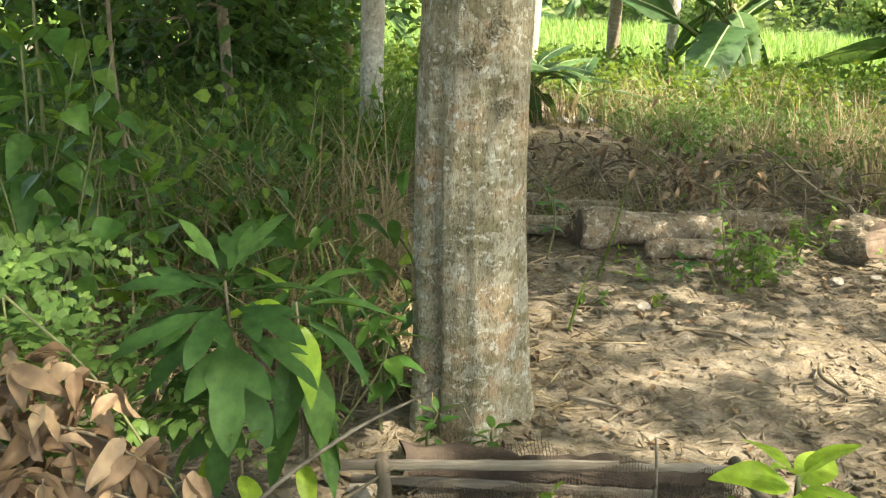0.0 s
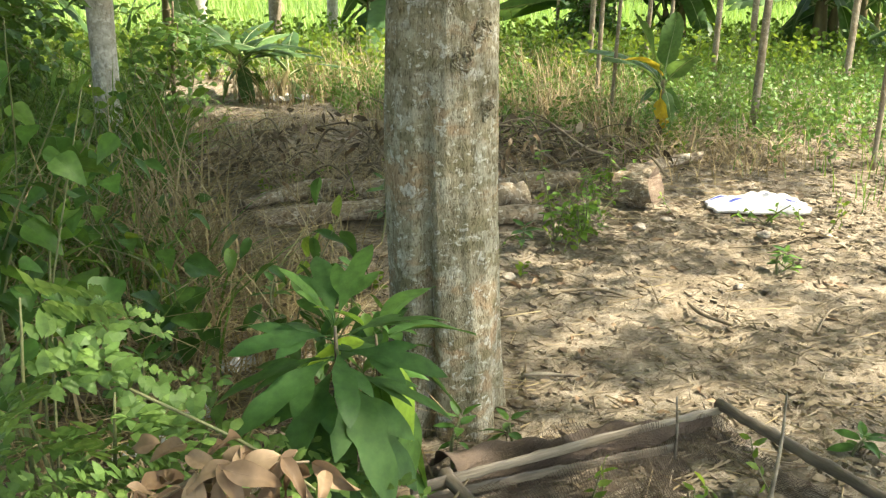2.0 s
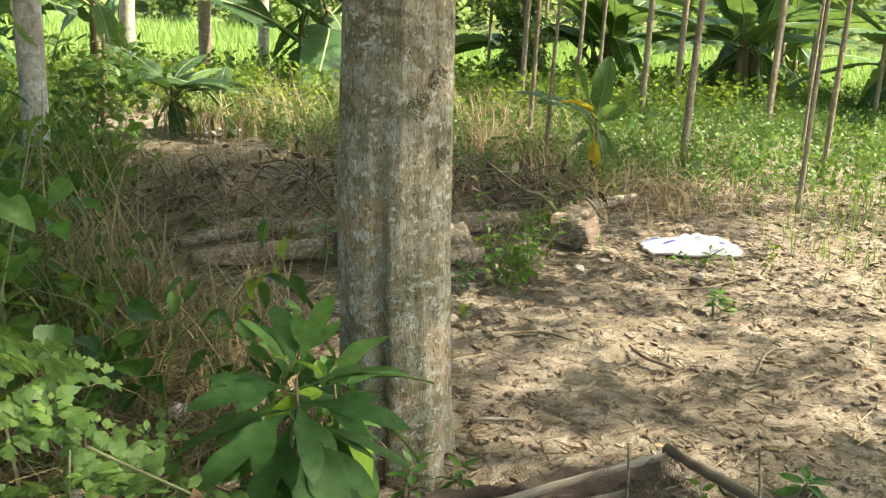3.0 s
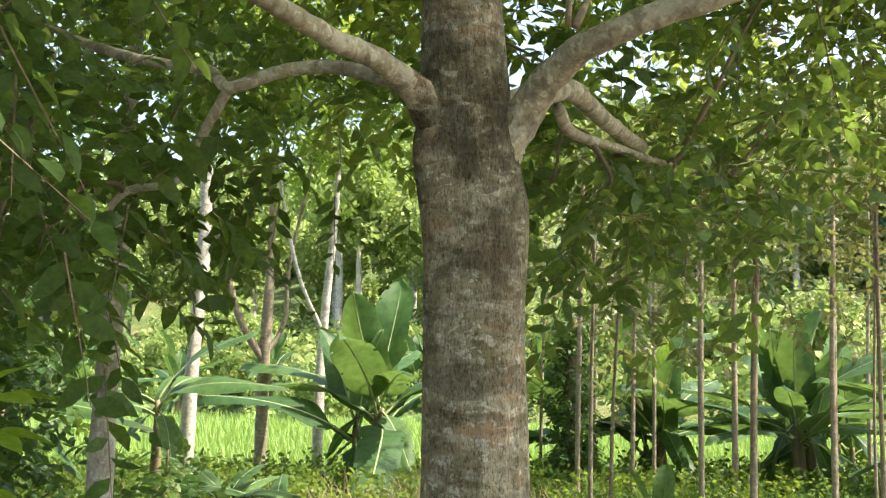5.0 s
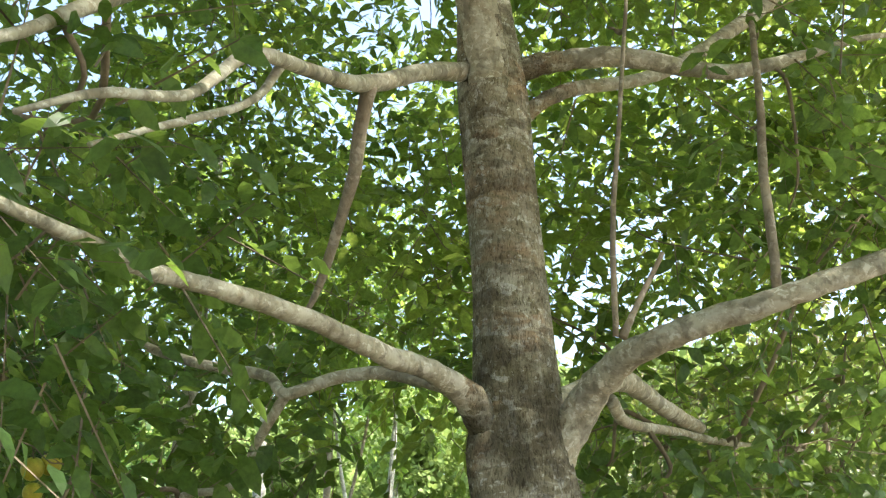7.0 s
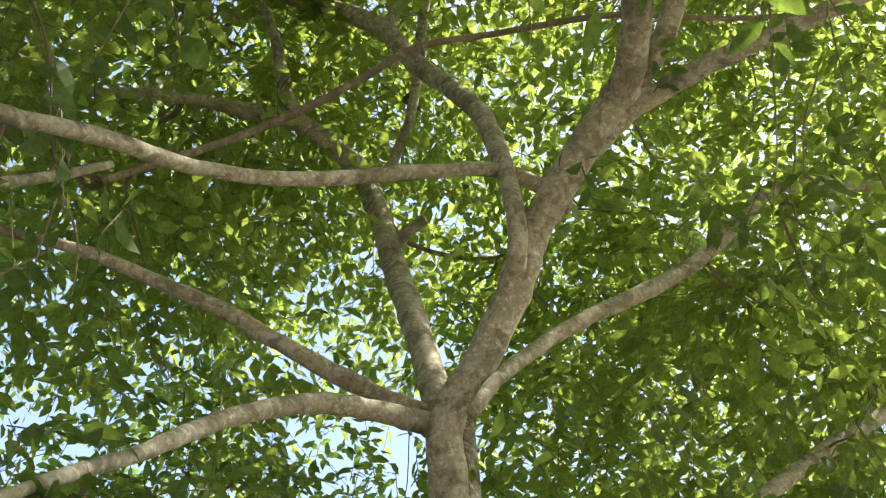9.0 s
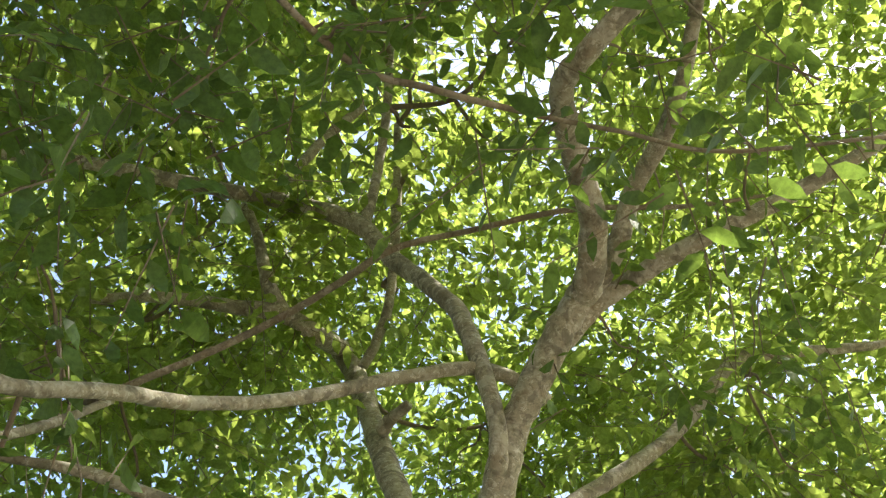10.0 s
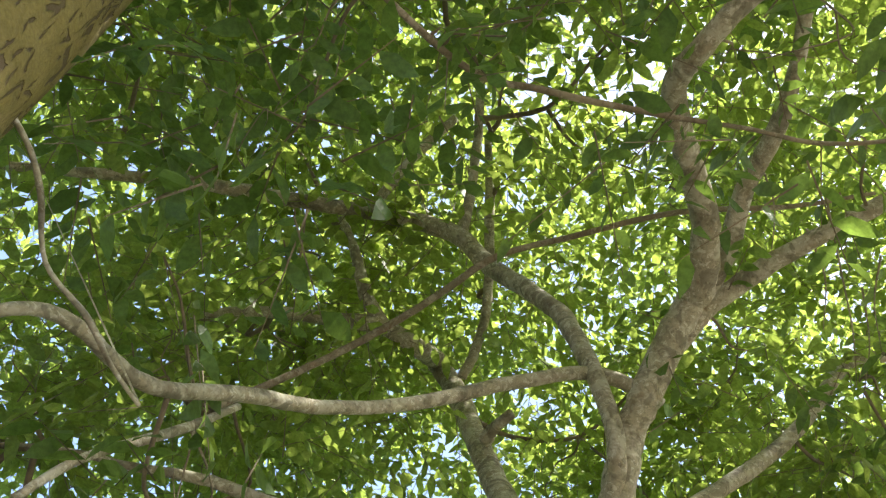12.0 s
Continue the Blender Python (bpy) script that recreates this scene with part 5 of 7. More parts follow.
def bamboo_pole(parent, a, b, rad, seed, flat=0.0, mat=M_BAMBOO):
    a, b = np.array(a, float), np.array(b, float)
    n = 24
    u = np.linspace(0, 1, n)[:, None]
    c = a + (b - a) * u
    w = np.full((n, 1), rad)
    w[::6] *= 1.16
    c[1:-1] += np.random.default_rng(seed).normal(0, 0.0012, (n - 2, 3))
    line = np.concatenate([c, w], 1)
    if not flat:
        own(parent, "pole", line, mat, "pole", "", 10, 0.03, seed)
        return
    v, q = tube(line, 10, 0.045, seed)
    mid = a[1] + (b[1] - a[1]) * np.clip((v[:, 0] - a[0]) / (b[0] - a[0]), 0, 1)
    v[:, 1] = mid + flat * (v[:, 1] - mid)
    part("lath", mesh_np("lath", v - np.array(parent.location), q, M_BAMBOO), parent, "split grey bamboo lath")


def build_frame():
    t = thing("bamboo_frame", "weathered bamboo frame with a torn brown net lying on the ground", "frame", at=(0.2, 2.15, 0))
    bamboo_pole(t, (-0.25, 2.13, 0.12), (0.42, 2.17, 0.1), 0.014, 1, 0.35)
    bamboo_pole(t, (0.2, 2.19, 0.085), (0.73, 2.2, 0.075), 0.012, 2, 0.35)
    bamboo_pole(t, (-0.22, 2.17, 0.065), (0.5, 2.13, 0.045), 0.013, 3, 0.35)
    bamboo_pole(t, (0.72, 2.215, 0.085), (0.78, 1.5, 0.06), 0.015, 4, 0.0, M_OLD)
    bamboo_pole(t, (-0.15, 2.16, 0.12), (-0.1, 1.6, 0.03), 0.017, 5, 0.0, M_OLD)
    # a strip of brown sacking bunched behind the laths
    u, v = np.meshgrid(np.linspace(0, 1, 60), np.linspace(0, 1, 14), indexing="ij")
    x = -0.1 + 0.8 * u + 0.01 * np.sin(9 * v + 4 * u)
    y = 2.185 + 0.2 * v * (1 - 0.75 * u) + 0.012 * np.sin(14 * u)
    z = 0.03 + 0.075 * np.sin(np.pi * np.clip(v + 0.1, 0, 1)) * (1 - 0.5 * u) + 0.009 * np.sin(17 * u + 6 * v) + 0.006 * np.sin(41 * u - 9 * v)
    a = np.stack([x, y, z], -1).reshape(-1, 3) - np.array(t.location)
    i, j = np.meshgrid(np.arange(59), np.arange(13), indexing="ij")
    q = np.stack([i * 14 + j, (i + 1) * 14 + j, (i + 1) * 14 + j + 1, i * 14 + j + 1], -1).reshape(-1, 4)
    part("sacking", mesh_np("sacking", np.concatenate([a, a - [0, 0, 0.004]]), np.concatenate([q, q[:, ::-1] + len(a)]), M_NET, True), t, "dark brown sacking bunched behind the laths")
    # the net: fine threads both ways over a crumpled, torn sheet
    rn = np.random.default_rng(77)

    def sheet(u, v):
        x = -0.08 + 0.82 * u + 0.03 * np.sin(6 * v + 3 * u)
        y = 2.2 - 0.7 * v + 0.03 * np.sin(7 * u + 2 * v)
        z = 0.085 - 0.08 * np.sin(np.pi * np.clip(v, 0, 1)) ** 0.5 + 0.022 * np.sin(9 * u + 5 * v) * np.sin(8 * v - 3 * u) + 0.01 * np.sin(23 * u + 11 * v)
        z = z + 0.06 * np.exp(-(((u - 0.32) / 0.2) ** 2 + ((v - 0.02) / 0.09) ** 2))
        return np.stack([x, y, np.maximum(z, 0.014)], -1)
    pieces = []
    n = 110
    fine = np.linspace(0, 1, n)
    for k in np.linspace(0, 1, 100):
        for u, w in ((fine, np.full(n, k)), (np.full(n, k), fine)):
            line = sheet(u, w) + rn.normal(0, 0.0012, (n, 3))
            side = unit(np.cross(np.gradient(line, axis=0), UP)) * 0.0009
            v = np.concatenate([line - side, line + side])
            whole = soft(4.6 * u + 1.1, 4.2 * w, 2.0, 3.0) + 0.12 * np.sin(31 * u) * np.sin(27 * w) < 0.62
            i = np.arange(n - 1)[whole[:-1]]
            if len(i):
                pieces.append((v, np.stack([i, i + 1, i + n + 1, i + n], -1)))
    v, q = joined(pieces)
    part("net", mesh_np("net", v - np.array(t.location), q, M_NET), t, "torn brown plastic net", "stuff")


build_frame()


def stick(name, label, pts, mat=M_TWIG, sides=7, cat="stick", seed=0, group=""):
    p = np.array(pts, float)
    base = p[np.argmin(p[:, 2]), :3]
    v, q = tube(smooth_line(p, 8), sides, 0.08, seed, base)
    ob = new(name, mesh_np(name, v, q, mat, True))
    ob.location = base
    return tagged(ob, label, cat, group)


stick("stick", "thin pale dry stick leaning out of the weeds", [(-0.66, 0.85, 0.0, 0.004), (-0.5, 0.93, 0.4, 0.0035), (-0.3, 1.05, 0.62, 0.003), (-0.18, 1.14, 0.69, 0.0025), (-0.06, 1.25, 0.708, 0.0015)], M_BAMBOO, 6, seed=1)
stick("stick", "thin upright dry stick by the bamboo frame", [(0.5, 2.12, 0.0, 0.004), (0.5, 2.12, 0.1, 0.004), (0.49, 2.12, 0.2, 0.003)], M_BAMBOO, 6, seed=2)
stick("stick", "bent grey twig on the litter by the frame", [(-0.5, 1.75, 0.02, 0.004), (-0.35, 1.95, 0.05, 0.006), (-0.2, 2.05, 0.1, 0.004), (-0.12, 2.1, 0.13, 0.003)], M_TWIG, 6, seed=3)
stick("stick", "short pale split stick on the soil", [(0.4, 2.75, 0.015, 0.006), (0.47, 2.72, 0.016, 0.007), (0.56, 2.66, 0.015, 0.004)], M_BAMBOO, 6, seed=4)


# ---------------------------------------------------------------- logs, stump, sack, stones
def log(label, pts, mat=M_LOG, cut=True, seed=0, group="felled logs"):
    p = smooth_line(pts, 8)
    base = np.array([p[:, 0].mean(), p[:, 1].mean(), 0])
    t = thing("log", label, "log", group, at=tuple(base))
    r = np.random.default_rng(seed)
    v, q = tube(p, 24, 0.11, seed, base)
    part("bark", mesh_np("bark", v, q, mat, True), t)
    if cut:
        for end, nxt in ((0, 1), (-1, -2)):
            d = unit(p[end, :3] - p[nxt, :3])
            disc = np.array([[*(p[end, :3] - d * 0.004), 0.86 * p[end, 3]], [*(p[end, :3] + d * 0.006), 0.84 * p[end, 3]], [*(p[end, :3] + d * 0.009), 0.3 * p[end, 3]]])
            dv, dq = tube(disc, 18, 0.03, seed + 5, base)
            part("cut_face", mesh_np("cut_face", dv, dq, M_CUT, False), t, "rough sawn brown end grain")
    return t


log("thick weathered log lying on the litter", [(0.74, 4.5, 0.1, 0.095), (0.95, 4.5, 0.09, 0.09), (1.2, 4.47, 0.085, 0.085), (1.4, 4.45, 0.085, 0.083)], seed=1)
log("slender grey log lying on the litter", [(0.1, 4.78, 0.05, 0.04), (0.4, 4.72, 0.055, 0.05), (0.72, 4.66, 0.055, 0.053)], seed=2)
log("long thin peeled log", [(0.12, 5.1, 0.04, 0.03), (0.5, 5.2, 0.06, 0.045), (0.8, 5.08, 0.05, 0.05), (1.1, 5.12, 0.05, 0.04)], seed=3)
log("pale barkless log half hidden in brushwood", [(1.3, 4.85, 0.05, 0.045), (1.55, 4.8, 0.07, 0.05), (1.9, 4.72, 0.07, 0.045)], seed=4)
log("rotten split piece of log lying against the thick one", [(1.02, 4.33, 0.04, 0.04), (1.2, 4.3, 0.05, 0.05), (1.4, 4.28, 0.045, 0.04)], seed=7)
log("grey fallen branch behind the stump", [(2.2, 4.75, 0.04, 0.04), (2.6, 4.9, 0.05, 0.035), (3.0, 5.0, 0.05, 0.025)], seed=5)


def build_stump():
    """A split block of trunk lying with its pale brown cut face up."""
    t = thing("wood_block", "split block of red-brown wood with bark, lying on the soil", "wood block", at=(2.03, 4.32, 0))
    bm = bmesh.new()
    bmesh.ops.create_cone(bm, cap_ends=True, segments=22, radius1=0.17, radius2=0.14, depth=0.26)
    bmesh.ops.subdivide_edges(bm, edges=bm.edges[:], cuts=3, use_grid_fill=True)
    r = np.random.default_rng(9)
    for v in bm.verts:
        n = noise.noise(v.co * 7) * 0.06 + noise.noise(v.co * 28) * 0.012
        v.co += v.co.normalized() * n
    me = bpy.data.meshes.new("block")
    for f in bm.faces:
        f.material_index = 1 if f.normal.z > 0.75 else 0
    bm.to_mesh(me)
    bm.free()
    me.materials.append(M_LOG)
    me.materials.append(M_CUT)
    part("block", me, t, m=pose(0, 0, 0.1, 82, 12, 24) @ Matrix.Scale(0.68, 4))


build_stump()


def build_sack():
    t = thing("sack", "white woven plastic sack with blue stripes, flattened on the ground", "sack", at=(2.53, 4.0, 0.0))
    nx, ny = 46, 26
    u, v = np.meshgrid(np.linspace(-1, 1, nx), np.linspace(-1, 1, ny), indexing="ij")
    env = (1 - np.abs(u) ** 4) * (1 - np.abs(v) ** 3)
    lump = 0.5 + 0.3 * np.sin(3 * u + 1) * np.cos(2.2 * v) + 0.16 * np.sin(11 * u + 5 * v) + 0.1 * np.sin(17 * v - 6 * u)
    top = 0.025 + 0.075 * env * lump
    x = 0.29 * u * (1 - 0.1 * v * v) + 0.01 * np.sin(9 * v)
    y = 0.17 * v * (1 - 0.22 * np.clip(-u, 0, 1)) + 0.012 * np.sin(7 * u)
    a = np.stack([x, y, top], -1).reshape(-1, 3)
    b = np.stack([x, y, 0.01 + 0.01 * env], -1).reshape(-1, 3)
    i, j = np.meshgrid(np.arange(nx - 1), np.arange(ny - 1), indexing="ij")
    q = np.stack([i * ny + j, (i + 1) * ny + j, (i + 1) * ny + j + 1, i * ny + j + 1], -1).reshape(-1, 4)
    edge = [(k * ny, (k + 1) * ny) for k in range(nx - 1)] + [((k + 1) * ny + ny - 1, k * ny + ny - 1) for k in range(nx - 1)] + [(k + 1, k) for k in range(ny - 1)] + [((nx - 1) * ny + k, (nx - 1) * ny + k + 1) for k in range(ny - 1)]
    n = nx * ny
    rim = np.array([[e, s, s + n, e + n] for s, e in edge])
    stripe = (np.abs(v[:-1, :-1] - 0.45) < 0.07) | (np.abs(v[:-1, :-1] + 0.2) < 0.035) | ((np.abs(u[:-1, :-1] - 0.35) < 0.1) & (np.abs(v[:-1, :-1] - 0.1) < 0.12) & (np.sin(30 * u[:-1, :-1]) > 0.2))
    which = np.concatenate([stripe.ravel().astype(int), np.zeros(len(q), int), np.zeros(len(rim), int)])
    me = mesh_np("bag", np.concatenate([a, b]), np.concatenate([q, q[:, ::-1] + n, rim]), [M_SACK, M_BLUE], True, which)
    part("bag", me, t, m=pose(0, 0, 0, 0, 0, -28) @ Matrix.Scale(0.88, 4))


build_sack()


def rock(label, x, y, s, seed, mat=M_STONE):
    bm = bmesh.new()
    bmesh.ops.create_icosphere(bm, subdivisions=3, radius=s)
    off = Vector((seed * 3.1, seed * 1.7, 0))
    for v in bm.verts:
        v.co *= 1 + 0.45 * noise.noise(v.co / s * 0.9 + off) + 0.12 * noise.noise(v.co / s * 3 + off)
        v.co.z *= 0.6
    me = bpy.data.meshes.new("stone")
    bm.to_mesh(me)
    bm.free()
    me.materials.append(mat)
    ob = new("stone", me)
    ob.location = (x, y, 0.35 * s)
    return tagged(ob, label, "stone", "stones on the soil")


for k, (x, y, s) in enumerate([(0.83, 3.6, 0.03), (1.75, 3.95, 0.03), (1.3, 3.95, 0.025), (0.55, 3.45, 0.02), (2.2, 3.6, 0.03), (1.6, 3.1, 0.02), (2.45, 3.45, 0.022), (-0.2, 2.2, 0.03), (-0.28, 2.28, 0.022), (1.1, 3.3, 0.018), (1.95, 4.0, 0.03), (0.95, 4.15, 0.025)]):
    rock("small pale stone lying on the dry soil", x, y, s, k + 1)


def scrap(x, y, s, seed, label="crumpled grey plastic scrap in the litter", mat=M_SCRAP):
    r = np.random.default_rng(seed)
    n = 12
    u, v = np.meshgrid(np.linspace(-1, 1, n), np.linspace(-1, 1, n), indexing="ij")
    z = 0.25 * s * np.abs(np.sin(4 * u + r.uniform(0, 6)) * np.cos(5 * v + r.uniform(0, 6))) + 0.06 * s * r.uniform(0, 1, u.shape) + 0.012
    a = np.stack([s * u * (1 + 0.2 * np.sin(5 * v)), 0.7 * s * v * (1 + 0.2 * np.sin(4 * u + 1)), z], -1).reshape(-1, 3)
    b = a - [0, 0, 0.004]
    i, j = np.meshgrid(np.arange(n - 1), np.arange(n - 1), indexing="ij")
    q = np.stack([i * n + j, (i + 1) * n + j, (i + 1) * n + j + 1, i * n + j + 1], -1).reshape(-1, 4)
    ob = new("plastic_scrap", mesh_np("plastic_scrap", np.concatenate([a, b]), np.concatenate([q, q[:, ::-1] + n * n]), mat, False))
    ob.location = (x, y, 0)
    tagged(ob, label, "litter", "plastic scraps")


scrap(-0.62, 2.95, 0.09, 1)
scrap(-0.38, 3.2, 0.07, 2)
scrap(-0.2, 3.35, 0.05, 3, "crumpled white plastic scrap in the litter", M_SACK)
scrap(-0.75, 2.8, 0.07, 4)
scrap(1.45, 8.6, 0.16, 5)


# ---------------------------------------------------------------- litter, twigs, grass, weeds
def scatter(n, x0, x1, y0, y1, r, keep=None):
    p = np.stack([r.uniform(x0, x1, n), r.uniform(y0, y1, n)], -1)
    if keep is not None:
        p = p[keep(p[:, 0], p[:, 1], r.uniform(0, 1, n))]
    return np.concatenate([p, ground_z(p[:, 0], p[:, 1])[:, None]], 1)


def build_litter():
    r = np.random.default_rng(60)
    p = scatter(52000, -2.2, 5.0, 1.2, 11.5, r, lambda x, y, k: k < (0.34 + 0.75 * soft(x, y, 2.9) ** 2) * np.where((x > 0.3) & (y > 2.3) & (y < 4.1), 0.8, 1.0) + 0.5 * ((x < 0.6) & (y > 2.4)) + 0.4 * (y > 4.2) + 0.6 * ((x < 1.2) & (y < 2.15)))
    n = len(p)
    az = r.uniform(0, 6.28, n)
    d = np.stack([np.cos(az), np.sin(az), r.uniform(-0.08, 0.1, n)], -1)
    lv = leaves_np(p + [0, 0, 0.005], d, UP + r.normal(0, 0.24, (n, 3)), (0.014 + 0.07 * r.uniform(0, 1, n) ** 2) * np.where(p[:, 1] < 3.2, 0.8, 1.0), r.uniform(0.18, 0.6, n))
    ob = new("leaf_litter", mesh_np("leaf_litter", *lv, M_LITTER))
    tagged(ob, "dry brown fallen leaves scattered over the soil", "leaf litter", kind="stuff")
    # larger dried leaves heaped under the cut branch
    p = scatter(1500, -1.6, 0.05, 1.0, 2.0, r, lambda x, y, k: k < 0.95 - 0.5 * np.clip((x + 0.5) / 0.5, 0, 1))
    n = len(p)
    az = r.uniform(0, 6.28, n)
    d = np.stack([np.cos(az), np.sin(az), r.uniform(-0.25, 0.3, n)], -1)
    lv = leaves_np(p + np.stack([0 * az, 0 * az, r.uniform(0.006, 0.07, n)], -1), d, UP + r.normal(0, 0.45, (n, 3)), r.uniform(0.05, 0.1, n), r.uniform(0.38, 0.52, n))
    tagged(new("dry_leaf_heap", mesh_np("dry_leaf_heap", *lv, M_HEAP)), "heap of large dried brown leaves on the ground", "leaf litter", kind="stuff")
    # straw and thin twigs
    p = scatter(7500, -2.4, 5, 1.2, 8.0, r, lambda x, y, k: k < (0.15 + 0.55 * soft(x, y, 1.6, 2) ** 2 + 0.45 * ((x < 0.5) & (y > 2.7)) + 0.3 * (y > 4)) * np.where((x > 0.4) & (y > 2.2) & (y < 4.2), 0.22, 1.0))
    n = len(p)
    az = r.uniform(0, 6.28, n)
    ln = r.uniform(0.05, 0.3, n)[:, None]
    d = np.stack([np.cos(az), np.sin(az), r.uniform(-0.03, 0.09, n)], -1)
    side = np.stack([-np.sin(az), np.cos(az), 0 * az], -1) * r.uniform(0.001, 0.003, n)[:, None]
    a = p + [0, 0, 0.01]
    b = a + ln * d + side * 8
    v = np.stack([a - side, a + side, b, a + UP * 0.004 - side * 0.1], 1).reshape(-1, 3)
    f = np.array([[0, 1, 2], [0, 2, 3], [1, 3, 2]])[None] + 4 * np.arange(n)[:, None, None]
    ob = new("dry_twigs", mesh_np("dry_twigs", v, f.reshape(-1, 3), M_STRAW))
    tagged(ob, "thin dry twigs and straw strewn over the ground", "twigs", kind="stuff")
    # dark bits of stalk and bark
    p = scatter(30000, -1.6, 4.6, 1.2, 6.5, r, lambda x, y, k: k < 0.18 + 0.8 * soft(x, y, 3.3, 4) ** 2)
    n = len(p)
    az = r.uniform(0, 6.28, n)
    d = np.stack([np.cos(az), np.sin(az), r.uniform(-0.02, 0.12, n)], -1) * r.uniform(0.02, 0.11, n)[:, None]
    side = np.stack([-np.sin(az), np.cos(az), 0 * az], -1) * r.uniform(0.0015, 0.006, n)[:, None]
    a = p + [0, 0, 0.005]
    v = np.stack([a - side, a + side, a + d + 3 * side * r.normal(0, 1, (n, 1)), a + UP * 0.006], 1).reshape(-1, 3)
    f = np.array([[0, 1, 2], [0, 2, 3], [1, 3, 2]])[None] + 4 * np.arange(n)[:, None, None]
    tagged(new("ground_debris", mesh_np("ground_debris", v, f.reshape(-1, 3), M_TWIG)), "dark broken stalks and bark bits on the soil", "debris", kind="stuff")
    # crumbs and clods of soil
    p = scatter(16000, -0.4, 4.6, 1.4, 6.5, r, lambda x, y, k: k < 0.25 + 0.7 * soft(x, y, 2.7, 1) ** 1.5)
    n = len(p)
    cube = np.array([[-1, -1, -1], [1, -1, -1], [1, 1, -1], [-1, 1, -1], [-1, -1, 1], [1, -1, 1], [1, 1, 1], [-1, 1, 1]]) * 0.6
    size = 0.004 + 0.02 * r.uniform(0, 1, n) ** 4
    v = p[:, None] + size[:, None, None] * (cube[None] * r.uniform(0.5, 1.3, (n, 8, 1)) + r.normal(0, 0.15, (n, 8, 3))) * [1.2, 1.2, 0.8]
    f = np.array([[0, 3, 2, 1], [4, 5, 6, 7], [0, 1, 5, 4], [1, 2, 6, 5], [2, 3, 7, 6], [3, 0, 4, 7]])[None] + 8 * np.arange(n)[:, None, None]
    ob = new("soil_clods", mesh_np("soil_clods", v.reshape(-1, 3), f.reshape(-1, 4), M_SOIL))
    tagged(ob, "small crumbs and clods of dry soil", "soil", kind="stuff")


build_litter()


def build_brush():
    """Heaps of cut twiggy branches behind the logs."""
    for k, (x, y, s, h) in enumerate([(1.15, 5.6, 0.7, 0.28), (0.5, 6.0, 0.6, 0.2), (1.9, 5.7, 0.6, 0.22), (2.4, 5.2, 0.4, 0.14)]):
        r = np.random.default_rng(70 + k)
        t = thing("brushwood", "heap of cut twiggy branches and dry leaves", "brushwood", "brushwood heaps", at=(x, y, 0))
        for _ in range(26):
            a = np.array([x, y, 0.02]) + np.append(r.normal(0, 0.55, 2) * s, 0)
            az = r.uniform(0, 6.28)
            ln = r.uniform(0.4, 1.0) * s
            b = a + [ln * math.cos(az), ln * math.sin(az), r.uniform(0.0, h)]
            m = (a + b) / 2 + [0, 0, r.uniform(0.02, 0.6 * h)]
            w = r.uniform(0.004, 0.012)
            v, q = tube(smooth_line([(*a, w), (*m, 0.8 * w), (*b, 0.3 * w)], 5), 5, 0.08, int(r.integers(99)), (x, y, 0))
            part("stick", mesh_np("stick", v, q, M_TWIG, True), t)
        n = 80
        base = np.array([x, y, 0.05]) + np.concatenate([r.normal(0, 0.4, (n, 2)) * s, r.uniform(0, h, (n, 1))], 1)
        d = r.normal(0, 1, (n, 3)) - [0, 0, 0.5]
        lv = leaves_np(base, d, r.normal(0, 1, (n, 3)), r.uniform(0.05, 0.11, n), r.uniform(0.3, 0.5, n))
        part("dry_leaves", mesh_np("dry_leaves", lv[0] - [x, y, 0], lv[1], M_LITTER), t, "withered brown leaves", "stuff")


build_brush()


